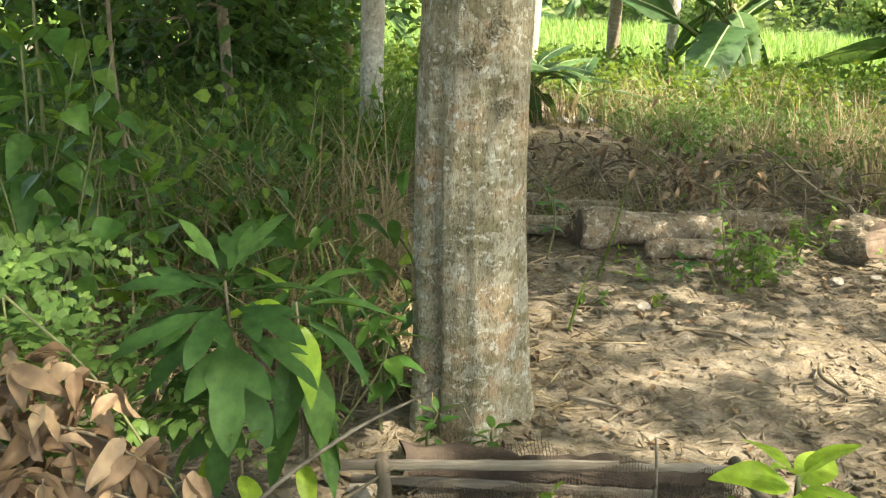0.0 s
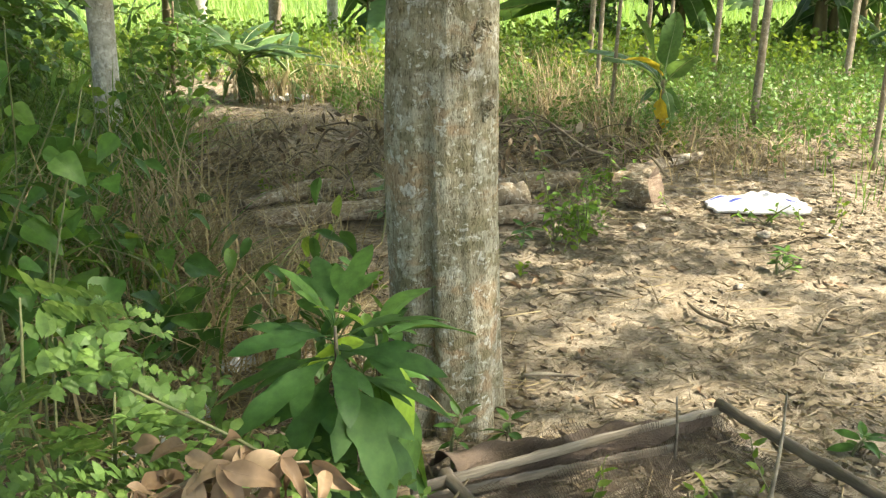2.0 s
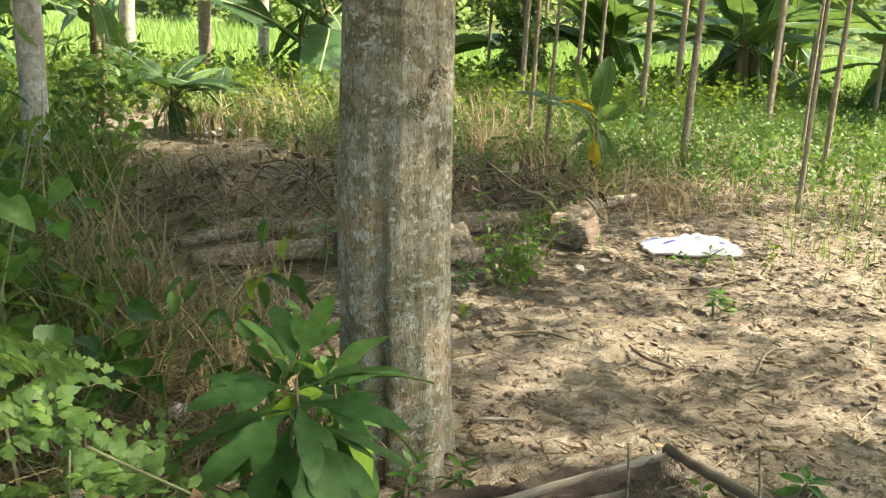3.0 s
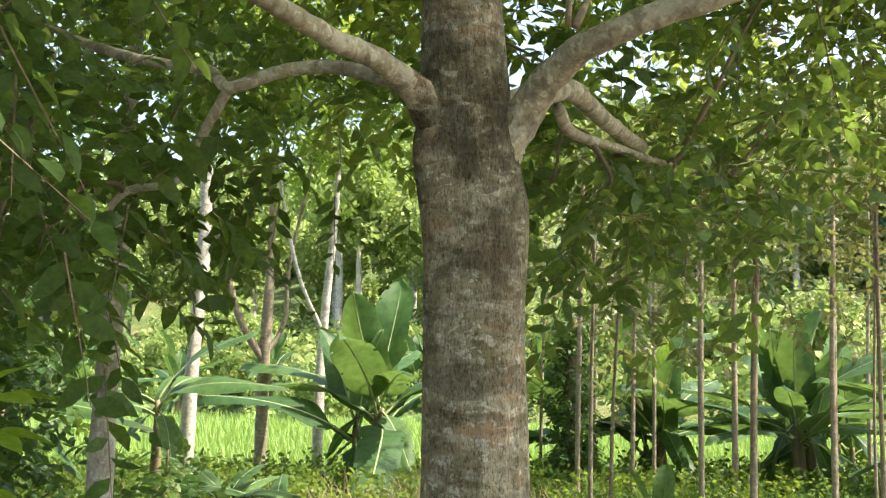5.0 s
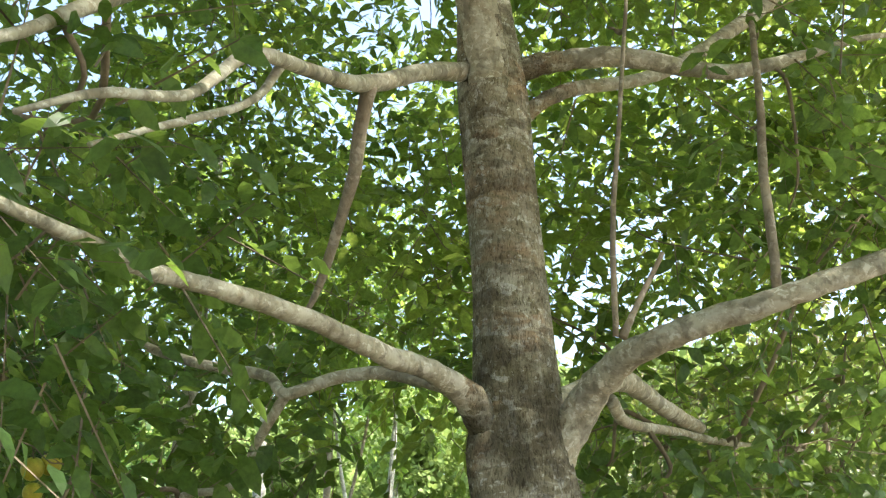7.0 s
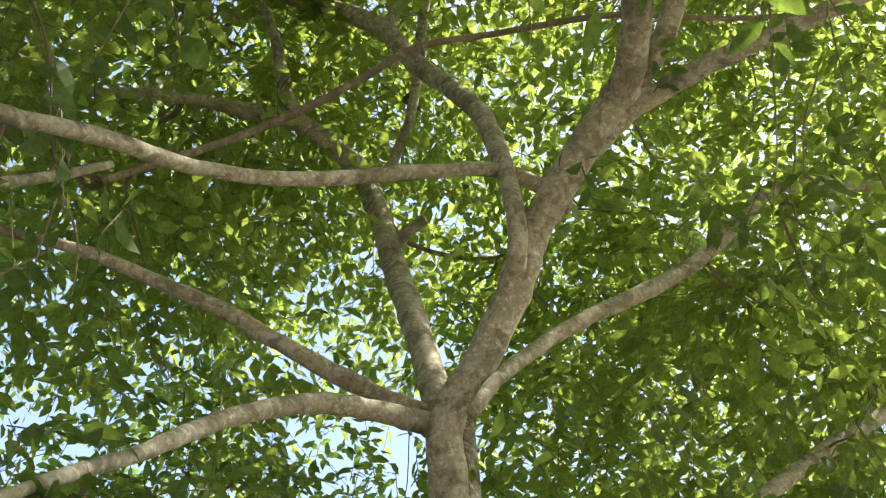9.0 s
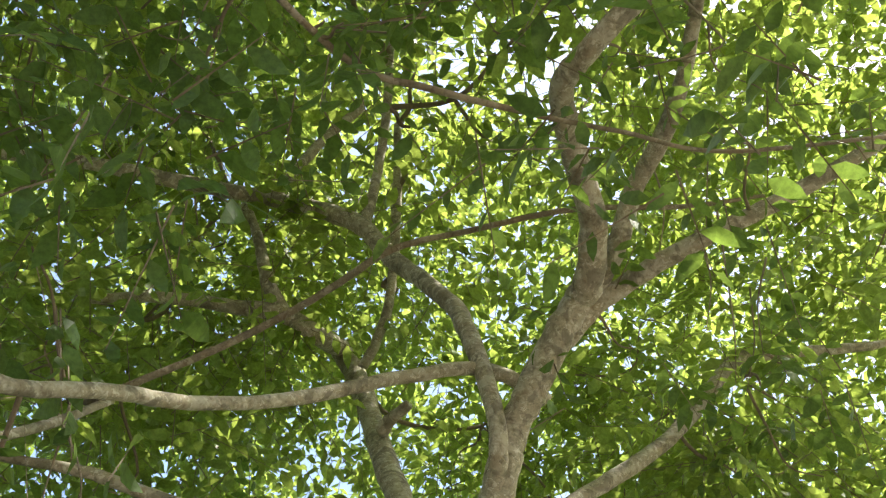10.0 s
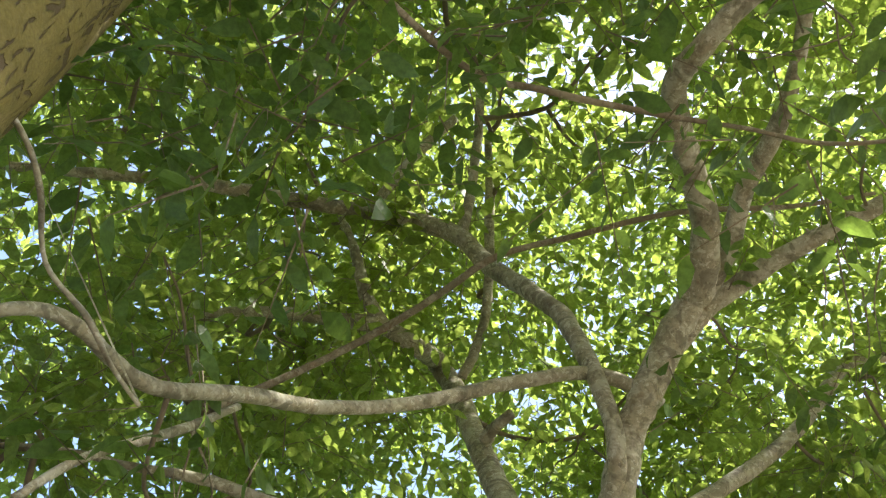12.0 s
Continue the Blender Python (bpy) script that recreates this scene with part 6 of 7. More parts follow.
def build_grass():
    r = np.random.default_rng(80)
    left = lambda x, y, k: k < (x < -0.45 + 0.13 * (y - 4) + 0.25 * np.sin(2.3 * y)) * (0.35 + 0.65 * soft(x, y, 1.5)) * np.clip((y - 2.9) / 1.2, 0.05, 1)
    p = scatter(21000, -3.6, 1.2, 2.6, 9.5, r, left)
    h = r.uniform(0.3, 0.9, len(p)) * (0.6 + 0.6 * soft(p[:, 0], p[:, 1], 0.9, 1))
    tagged(new("tall_grass", mesh_np("tall_grass", *blades(p, h, r, 1.1, 0.0075, 4), M_GRASS)), "tall green grass growing rank beside the clearing", "grass", kind="stuff")
    dry = scatter(5500, -3.4, 1.0, 2.8, 9, r, lambda x, y, k: k < 0.8 * (x < -0.1 + 0.13 * (y - 4)) * soft(x, y, 2.2, 3) ** 1.5)
    clump = scatter(7000, 1.0, 4.2, 6.6, 10.5, r, lambda x, y, k: k < 0.9 * (x > 2.0 - 0.5 * (y - 6.6) * (y > 8.2)) * soft(x, y, 2.0, 4) ** 2.2)
    tuft = np.concatenate([np.array([x, y, 0]) + np.append(r.normal(0, 0.07, (70, 2)), np.zeros((70, 1)), 1) for x, y in ((2.2, 6.4), (2.55, 7.2), (2.9, 6.0), (2.0, 7.4), (2.75, 5.55), (0.1, 3.7), (-0.3, 4.2), (1.6, 6.9))])
    lain = scatter(3800, -1.7, 0.0, 2.7, 4.6, r, lambda x, y, k: k < 0.25 + 0.75 * soft(x, y, 2.4, 2))
    lain = np.concatenate([lain, scatter(5200, 0.3, 3.6, 4.5, 7.4, r, lambda x, y, k: k < 0.15 + 0.8 * soft(x, y, 2.8, 6) ** 1.5)])
    tagged(new("flattened_straw", mesh_np("flattened_straw", *blades(lain, r.uniform(0.14, 0.36, len(lain)), r, 1.9, 0.0035), M_STRAW)), "flattened dry straw beside the path and round the logs", "straw", kind="stuff")
    stems = scatter(300, -1.9, -0.15, 2.75, 5.2, r, lambda x, y, k: k < 0.3 + 0.7 * soft(x, y, 3.0, 5))
    for x, y, n in ((-1.15, 3.9, 12), (-1.2, 4.3, 14), (-0.95, 4.5, 14), (-0.72, 4.45, 30), (-0.5, 4.3, 20), (-0.3, 4.7, 30), (-0.12, 4.9, 20)):
        stems = np.concatenate([stems, np.array([x, y, 0]) + np.append(r.normal(0, 0.09, (n, 2)), np.zeros((n, 1)), 1)])
    tagged(new("dead_stems", mesh_np("dead_stems", *blades(stems, r.uniform(0.4, 0.95, len(stems)), r, 1.3, 0.0055, 5), M_STRAW)), "tall dead stalks leaning in the rank grass", "grass", kind="stuff")
    dry = np.concatenate([dry, clump, tuft])
    tagged(new("dry_grass", mesh_np("dry_grass", *blades(dry, r.uniform(0.15, 0.6, len(dry)), r, 0.75, 0.004), M_STRAW)), "dry straw-coloured grass tufts", "grass", kind="stuff")
    # low grass at the sunny edge of the yard
    edge = scatter(20000, 1.8, 9.5, 1.8, 10, r, lambda x, y, k: k < 0.95 * np.maximum(np.clip((0.55 * x + 0.45 * y - 3.6) / 1.6, 0, 1), (y < 4.4) * np.clip((x - 1.95 - 0.62 * (y - 2.4)) / 0.5, 0, 1)) * (0.3 + 0.7 * soft(x, y, 1.7, 5)))
    tagged(new("short_grass", mesh_np("short_grass", *blades(edge, r.uniform(0.06, 0.24, len(edge)), r, 0.6, 0.004), M_GRASS)), "short green grass at the edge of the bare soil", "grass", kind="stuff")


build_grass()


def ground_plants(name, label, n, area, keep, r, height, count, leaf, mat, width=0.5):
    p = scatter(n, *area, r, keep)
    d = UP * 1.0 + r.normal(0, 0.35, (len(p), 3))
    lv, tw = sprays(p, d, height * r.uniform(0.5, 1.3, len(p)), count, leaf, r, 0.1, width)
    t = thing(name, label, "weeds", kind="stuff")
    part("leaves", mesh_np("leaves", *lv, mat), t, "", "stuff")
    part("stalks", mesh_np("stalks", *tw, M_STEM), t, "", "stuff")


def build_weeds():
    r = np.random.default_rng(90)
    ground_plants("weeds", "low green broadleaf weeds covering the ground under the poles", 13000, (1.6, 10, 3.6, 12.5), lambda x, y, k: k < 0.95 * np.clip((0.5 * x + 0.62 * y - 4.6) / 1.2, 0, 1) * (0.35 + 0.65 * soft(x, y, 1.2, 6)), r, 0.22, 7, 0.05, M_WEED)
    ground_plants("weeds", "leafy green weeds at the foot of the rice field", 3500, (-1, 9, 8, 14.5), lambda x, y, k: k < 0.9 * (0.5 * x + 0.866 * y > 9.3) * (0.5 * x + 0.866 * y < 13.4), r, 0.42, 8, 0.08, M_YLEAF)
    ground_plants("weeds", "dark leafy undergrowth in the rank grass", 1300, (-3.6, 0.5, 2.7, 9), lambda x, y, k: k < 0.8 * (x < -0.4 + 0.13 * (y - 4)) * soft(x, y, 1.5, 7), r, 0.4, 8, 0.075, M_MID)
    ground_plants("weeds", "broad-leaved green weeds tangled in the rank grass", 300, (-3.0, 0.3, 2.6, 6.5), lambda x, y, k: k < 0.75 * (x < -0.45 + 0.13 * (y - 4) + 0.25 * np.sin(2.3 * y)) * (0.3 + 0.7 * soft(x, y, 2.2, 9)), r, 0.6, 9, 0.1, M_YLEAF, 0.55)
    ground_plants("weeds", "small green weeds dotted over the litter", 500, (0.2, 3.2, 3.4, 6.5), lambda x, y, k: k < 0.5 * soft(x, y, 2.6, 8) ** 2, r, 0.12, 6, 0.035, M_YLEAF)
    ground_plants("weeds", "small green weeds growing up through the torn net", 60, (0.05, 1.3, 1.45, 2.1), lambda x, y, k: k < soft(x, y, 6, 2), r, 0.1, 5, 0.04, M_YLEAF, 0.4)


build_weeds()


def upright_weed(x, y, height, stems, seed, label="bushy green weed with pointed leaves growing against the log", size=(0.45, 0.8), mesh=BRIGHT_LEAF, spread=0.1):
    """A weed of several thin stalks with pairs of leaves all the way up."""
    r = np.random.default_rng(seed)
    t = thing("weed", label, "weed", "weeds by the logs", at=(x, y, 0))
    for k in range(stems):
        h = height * (1.0 if k == 0 else r.uniform(0.45, 0.85))
        e = np.append(r.normal(0, spread, 2), h)
        line = smooth_line([(0, 0, 0, 0.0035), (*(0.5 * e[:2] + r.normal(0, 0.02, 2)), 0.5 * h, 0.0028), (*e, 0.0012)], 7)
        v, q = tube(line, 6, 0.04, seed + k)
        part("stalk", mesh_np("stalk", v, q, M_STEM, True), t)
        for j in range(int(4 + 30 * h)):
            u = r.uniform(0.15, 1.0) ** 0.8
            az = r.uniform(0, 2 * np.pi)
            d = Vector((math.cos(az), math.sin(az), r.uniform(-0.7, 0.5)))
            part("leaf", mesh, t, m=aim(Vector(line[int(u * (len(line) - 1)), :3]), d, r.uniform(-0.5, 0.5), r.uniform(*size) * (1.1 - 0.4 * u)))


upright_weed(1.28, 3.96, 0.48, 4, 120)
upright_weed(1.38, 3.9, 0.3, 6, 121)
upright_weed(1.46, 4.0, 0.26, 6, 122)
upright_weed(1.7, 4.25, 0.3, 4, 123, "leafy green weed by the wood block")
upright_weed(2.0, 4.55, 0.34, 5, 124, "leafy green weed behind the wood block")
upright_weed(1.0, 3.98, 0.12, 3, 125, "small green seedling on the litter", (0.35, 0.55))
upright_weed(0.62, 3.62, 0.09, 3, 126, "small green seedling on the litter", (0.35, 0.55))
upright_weed(1.95, 3.2, 0.12, 3, 127, "small green seedling on bare soil", (0.35, 0.6))
upright_weed(2.35, 3.75, 0.15, 4, 128, "small green seedling on bare soil", (0.35, 0.6))


def build_grass_stalks():
    """Single long grass leaves that stand alone round the logs."""
    for k, (a, m, b) in enumerate([((0.73, 3.99, 0), (0.8, 4.04, 0.2), (0.86, 4.1, 0.42)), ((1.14, 4.9, 0), (1.18, 4.95, 0.17), (1.24, 4.97, 0.3)), ((1.1, 4.9, 0), (1.1, 4.93, 0.1), (1.07, 4.95, 0.19)),
                                   ((0.66, 4.9, 0), (0.65, 4.9, 0.12), (0.62, 4.92, 0.24)), ((1.8, 5.6, 0), (1.95, 5.6, 0.3), (2.25, 5.6, 0.5)), ((0.5, 3.35, 0), (0.53, 3.36, 0.12), (0.58, 3.4, 0.24))]):
        line = smooth_line([(*a, 0.006), (*m, 0.005), (*b, 0.0015)], 8)
        p, w = line[:, :3] - a, line[:, 3:]
        side = np.array([1.0, 0.25, 0]) * w
        v = np.concatenate([p - side, p + [0, -0.002, 0.001], p + side, p + [0, 0.0015, -0.001]])
        n = len(p)
        i = np.arange(n - 1)
        q = np.concatenate([np.stack([j * n + i, j * n + i + 1, ((j + 1) % 4) * n + i + 1, ((j + 1) % 4) * n + i], -1) for j in range(4)])
        ob = new("grass_stalk", mesh_np("grass_stalk", v, q, M_YLEAF, True))
        ob.location = a
        tagged(ob, "single long green grass leaf by the logs", "grass", "single grass leaves")


build_grass_stalks()


def fallen_branch(label, rows, twigs, leaves, seed, w=0.007):
    """A dead branch with side twigs, some withered leaves still on it."""
    r = np.random.default_rng(seed)
    base = np.array([rows[0][0], rows[0][1], 0.0])
    t = thing("fallen_branch", label, "branch", "fallen branches", at=tuple(base))
    ws = np.linspace(w, 0.35 * w, len(rows))
    line = smooth_line([(*p, q) for p, q in zip(rows, ws)], 8)
    v, q = tube(line, 7, 0.1, seed, base)
    part("rod", mesh_np("rod", v, q, M_TWIG, True), t)
    ends = [line[-1, :3]]
    for k in range(twigs):
        a = line[int(r.integers(len(line) // 3, len(line))), :3]
        d = np.append(r.normal(0, 0.12, 2), r.uniform(-0.04, 0.12))
        e = a + d
        e[2] = max(e[2], 0.02)
        v, q = tube(smooth_line([(*a, 0.4 * w), (*((a + e) / 2 + r.normal(0, 0.02, 3)), 0.3 * w), (*e, 0.12 * w)], 5), 5, 0.08, seed + k, base)
        part("twig", mesh_np("twig", v, q, M_TWIG, True), t)
        ends.append(e)
    for k in range(leaves):
        a = ends[k % len(ends)] + r.normal(0, 0.03, 3)
        az = r.uniform(0, 2 * np.pi)
        part("leaf", DEAD[int(r.integers(4))], t, m=aim(Vector(a - base), Vector((math.cos(az), math.sin(az), r.uniform(-1.3, 0.0))), r.uniform(-1, 1), r.uniform(0.45, 0.8)))


fallen_branch("bent dead branch rising from behind the logs", [(0.54, 4.83, 0.01), (0.57, 4.86, 0.12), (0.68, 4.89, 0.24), (0.81, 4.91, 0.36), (0.95, 4.95, 0.42)], 4, 2, 130)
fallen_branch("dead branch with withered brown leaves on the brushwood", [(1.42, 5.24, 0.02), (1.4, 5.24, 0.15), (1.29, 5.29, 0.31), (1.12, 5.33, 0.41), (0.89, 5.37, 0.52)], 8, 6, 131)
fallen_branch("dead branch hung with curled brown leaves behind the log", [(1.75, 5.0, 0.01), (1.6, 4.97, 0.12), (1.48, 4.95, 0.2), (1.34, 4.96, 0.25)], 12, 34, 132)
fallen_branch("thin arched dead twig behind the log", [(1.05, 4.94, 0.02), (1.17, 4.94, 0.13), (1.33, 4.92, 0.11), (1.44, 4.9, 0.03)], 3, 0, 133, 0.005)
fallen_branch("forked dark dead branch by the wood block", [(1.91, 5.12, 0.0), (1.9, 5.14, 0.23), (1.82, 5.18, 0.34), (1.53, 5.18, 0.3)], 7, 3, 134, 0.009)
fallen_branch("thick dark dead branch by the wood block", [(2.3, 4.87, 0.03), (2.2, 4.89, 0.14), (2.08, 4.91, 0.19), (1.9, 4.95, 0.32)], 5, 2, 135, 0.016)
fallen_branch("dead twigs lying on the litter", [(0.5, 5.5, 0.02), (0.8, 5.45, 0.12), (1.1, 5.5, 0.2), (1.4, 5.6, 0.22)], 10, 8, 136)
fallen_branch("dead twigs lying on the litter", [(-0.1, 5.3, 0.02), (0.2, 5.4, 0.1), (0.5, 5.45, 0.14)], 8, 5, 137)


def build_fallen_leaves():
    """Large dry leaves that lie singly on the bare soil."""
    r = np.random.default_rng(140)
    spots = [(0.73, 2.97), (0.88, 2.65), (0.54, 3.33), (0.86, 2.45), (1.25, 2.8), (0.66, 2.8), (0.45, 2.6)]
    while len(spots) < 70:
        x, y = r.uniform(0.25, 3.2), r.uniform(2.25, 4.3)
        if soft(x, y, 2.9) > 0.35 * r.uniform():
            spots.append((x, y))
    for x, y in spots:
        ob = new("fallen_leaf", DEAD[int(r.integers(4))])
        az = r.uniform(0, 2 * np.pi)
        ob.matrix_world = aim(Vector((x, y, float(ground_z(x, y)) + 0.012)), Vector((math.cos(az), math.sin(az), r.uniform(-0.02, 0.1))), r.uniform(-0.5, 0.5), r.uniform(0.3, 0.62))
        tagged(ob, "curled dry brown leaf lying on the soil", "leaf", "dry leaves on the soil")


build_fallen_leaves()
stick("stick", "dark crooked twig lying on the soil", [(1.29, 3.03, 0.015, 0.006), (1.24, 2.9, 0.025, 0.008), (1.27, 2.77, 0.02, 0.005)], M_TWIG, 7, seed=6)
stick("stick", "dark crooked twig lying on the soil", [(0.9, 3.35, 0.015, 0.004), (1.05, 3.28, 0.025, 0.006), (1.12, 3.15, 0.02, 0.003)], M_TWIG, 7, seed=7)
stick("stick", "thin dry twig lying on the soil", [(1.5, 2.6, 0.015, 0.004), (1.7, 2.72, 0.025, 0.004), (1.85, 2.7, 0.02, 0.002)], M_TWIG, 7, seed=8)
stick("stick", "thin dry twig lying on the soil", [(1.9, 3.5, 0.015, 0.004), (2.1, 3.42, 0.025, 0.004), (2.3, 3.46, 0.02, 0.002)], M_TWIG, 7, seed=9)


# ---------------------------------------------------------------- banana plants
BANANA = [big_leaf("banana_leaf", 1.7, banana_outline(w), M_BANANA, 60, 12, 0.16, a, 0.035, n, seed=s, curl=c, rib_mat=M_RIB) for s, a, n, w, c in ((100, 0.12, 5, 0.17, 0.03), (101, 0.5, 10, 0.16, -0.05), (102, 0.8, 12, 0.155, -0.08), (103, 1.05, 12, 0.15, -0.1))]
BANANA_Y = big_leaf("banana_leaf", 1.0, banana_outline(0.16), M_YELLOW, 18, 6, 0.3, 0.8, 0.03, 2, seed=104)


def banana(x, y, height, leaves, seed, label, group="banana plants", stems=2, spread=0.5, s=1.0, yellow=0, upright=2):
    r = np.random.default_rng(seed)
    z = float(ground_z(x, y))
    t = thing("banana_plant", label, "banana plant", group, at=(x, y, z))
    for k in range(stems):
        ox, oy = (0, 0) if k == 0 else r.normal(0, 0.22 * spread, 2)
        h = height * (1 if k == 0 else r.uniform(0.55, 0.9))
        top = np.array([x + ox * 1.4, y + oy * 1.4, z + h])
        line = smooth_line([(x + ox, y + oy, z - 0.05, 0.09 * s), (x + ox * 1.2, y + oy * 1.2, z + 0.5 * h, 0.07 * s), (*top, 0.035 * s)], 6)
        own(t, "pseudostem", line, M_BANSTEM, "pseudostem", "fibrous green-brown stem", 12, 0.05, seed + k)
        for j in range(leaves if k == 0 else leaves // 2):
            az = 2.4 * j + r.uniform(0, 0.8) + k
            rise = r.uniform(0.5, 2.0) if j >= upright else r.uniform(2.5, 4.0)
            d = Vector((math.cos(az), math.sin(az), rise))
            me = BANANA_Y if j < yellow else BANANA[0 if rise > 2 else int(r.integers(1, 4))]
            sc = s * r.uniform(0.6, 0.95)
            part("leaf", me, t, m=aim(Vector(top - np.array([x, y, z])) - Vector((0, 0, 0.06 * j * s)), d, r.uniform(-0.6, 0.6), sc))
        for j in range(3):
            az = 2.1 * j + r.uniform(0, 1.0)
            part("leaf", BANANA[1], t, "older leaf hanging down along the stem", m=aim(Vector(top - np.array([x, y, z])) - Vector((0, 0, 0.12 * s)), Vector((math.cos(az), math.sin(az), r.uniform(-0.9, -0.2))), r.uniform(-0.6, 0.6), s * r.uniform(0.4, 0.55)))
    return t


banana(3.85, 12.0, 1.15, 9, 110, "banana plant with broad arching green leaves by the paddy", stems=3, s=1.2)
banana(7.3, 10.6, 0.95, 9, 111, "banana clump with bright upright leaf", stems=3)
banana(8.1, 9.0, 1.0, 9, 112, "banana clump with broad green leaves", stems=4, s=0.98)
banana(9.0, 7.3, 0.9, 8, 113, "banana clump at the field edge", stems=3)
banana(6.4, 11.3, 0.9, 8, 114, "banana clump beside an ivy-covered trunk", stems=2)
banana(10.5, 10.5, 1.1, 9, 115, "banana clump by the paddy", stems=3)
banana(0.9, 11.2, 1.2, 5, 116, "banana plant with drooping green leaves", stems=1, upright=0, s=0.75)
banana(-0.7, 10.2, 1.2, 5, 119, "banana plant with drooping green leaves", stems=1, upright=0)
banana(3.27, 5.76, 0.42, 5, 117, "young banana plant with a yellowed leaf", stems=1, s=0.36, yellow=0)
banana(1.05, 8.75, 0.42, 7, 118, "small dark-leaved banana sapling", stems=3, s=0.42, upright=0)
BANANA_LIME = big_leaf("banana_leaf", 1.5, banana_outline(0.17), M_LIME, 40, 10, 0.16, 0.12, 0.03, 6, seed=105, rib_mat=M_RIB)
part("leaf", BANANA_LIME, bpy.data.objects["banana_plant.001"], "bright yellow-green upright leaf", m=aim(Vector((0.0, -0.1, 0.75)), Vector((0.18, -0.1, 2.0)), 1.3, 0.8))
part("leaf", BANANA_Y, bpy.data.objects["banana_plant.008"], "withered yellow leaf hanging down", m=aim(Vector((-0.05, -0.05, 0.36)), Vector((-0.5, -0.4, -1.3)), 0.4, 0.3))
part("leaf", BANANA_Y, bpy.data.objects["banana_plant.008"], "withered yellow leaf", m=aim(Vector((-0.02, -0.02, 0.45)), Vector((-0.6, 0.1, 0.9)), 0.4, 0.32))


# ---------------------------------------------------------------- background trees and poles
def far_tree(name, label, spine, mat, centers, per, count, leaf, leaf_mat, seed, branches=(), spread=0.35, length=0.4, group="trees by the paddy", thick=0.012):
    r = np.random.default_rng(seed)
    x, y = spine[0][0], spine[0][1]
    t = thing(name, label, "tree", group, at=(x, y, float(ground_z(x, y))))
    line = smooth_line(spine, 8)
    own(t, "trunk", line, mat, "trunk", "", 14, 0.05, seed)
    wood = [line[len(line) // 3:, :3]]
    for k, b in enumerate(branches):
        bl = smooth_line(b, 6)
        own(t, "branch", bl, mat, "branch", "", 10, 0.05, seed + k)
        wood.append(bl[:, :3])
    clumps_on(t, np.asarray(centers), spread, per, count, leaf, length, leaf_mat, "green leaves", r, np.concatenate(wood), thick=thick)
    return t


def cloud(r, c, s, n):
    return np.array(c) + unit(r.normal(0, 1, (n, 3))) * np.array(s) * r.uniform(0.35, 1, (n, 1)) ** 0.5


rt = np.random.default_rng(130)
far_tree("bush", "dark leafy bush growing beside the slim pale trunk", [(0.36, 8.2, -0.05, 0.02), (0.38, 8.2, 0.4, 0.016), (0.42, 8.2, 0.9, 0.008)], M_TWIG,
         cloud(rt, (0.28, 8.15, 0.5), (0.42, 0.4, 0.36), 13), 8, 7, 0.11, M_WEED, 128, spread=0.14, length=0.28, group="", thick=0.005)
far_tree("bush", "dense dark green bush at the edge of the rank grass", [(-1.05, 8.6, -0.05, 0.03), (-1.02, 8.6, 0.7, 0.025), (-1.0, 8.6, 1.6, 0.01)], M_TWIG,
         cloud(rt, (-1.0, 8.6, 1.0), (0.5, 0.6, 0.9), 26), 12, 8, 0.13, M_MID, 129, spread=0.18, length=0.32, group="", thick=0.006)
far_tree("tree", "slim tree with a whitish speckled trunk", [(-0.33, 6.55, -0.1, 0.094), (-0.32, 6.55, 0.6, 0.078), (-0.3, 6.55, 1.4, 0.072), (-0.27, 6.55, 2.2, 0.068), (-0.2, 6.6, 3.6, 0.05), (-0.15, 6.7, 5.0, 0.022)], M_PALE,
         cloud(rt, (-0.2, 6.9, 5.0), (1.7, 1.4, 1.2), 40), 16, 8, 0.12, M_LEAF, 131)
far_tree("tree", "slim tree with a pale grey trunk", [(1.5, 12.5, -0.1, 0.09), (1.55, 12.5, 1.5, 0.085), (1.65, 12.5, 3.0, 0.08), (1.7, 12.6, 5.0, 0.055), (1.7, 12.7, 6.9, 0.02)], M_PALE,
         cloud(rt, (1.6, 12.8, 6.3), (1.9, 1.6, 1.5), 45), 16, 8, 0.14, M_YLEAF, 132)
far_tree("tree", "forked brown tree by the paddy", [(2.81, 13.77, -0.3, 0.095), (2.83, 13.77, 0.8, 0.085), (2.86, 13.78, 1.75, 0.085), (2.92, 13.8, 3.0, 0.06), (2.95, 13.8, 4.8, 0.045), (2.95, 13.9, 6.6, 0.02)], M_POLE,
         cloud(rt, (2.9, 14.0, 6.2), (2.2, 1.6, 1.5), 42), 16, 8, 0.13, M_YLEAF, 133,
         [[(2.85, 13.78, 1.6, 0.06), (2.5, 13.8, 2.2, 0.05), (2.3, 13.85, 2.9, 0.04), (2.0, 13.9, 4.2, 0.032), (1.8, 13.9, 5.8, 0.015)], [(2.87, 13.78, 1.7, 0.04), (3.15, 13.8, 2.2, 0.035), (3.2, 13.8, 3.0, 0.028), (3.5, 13.8, 4.4, 0.022), (3.7, 13.9, 5.8, 0.012)]])
far_tree("tree", "slender grey tree by the paddy", [(3.6, 13.6, -0.3, 0.08), (3.62, 13.6, 1.2, 0.072), (3.7, 13.6, 2.4, 0.06), (3.85, 13.6, 4.0, 0.045), (4.0, 13.8, 6.0, 0.02)], M_PALE,
         cloud(rt, (3.9, 13.9, 5.8), (1.9, 1.5, 1.4), 36), 16, 8, 0.13, M_YLEAF, 134, [[(3.68, 13.6, 2.0, 0.04), (3.3, 13.6, 2.8, 0.03), (3.05, 13.7, 4.0, 0.025), (2.9, 13.8, 5.4, 0.012)]])
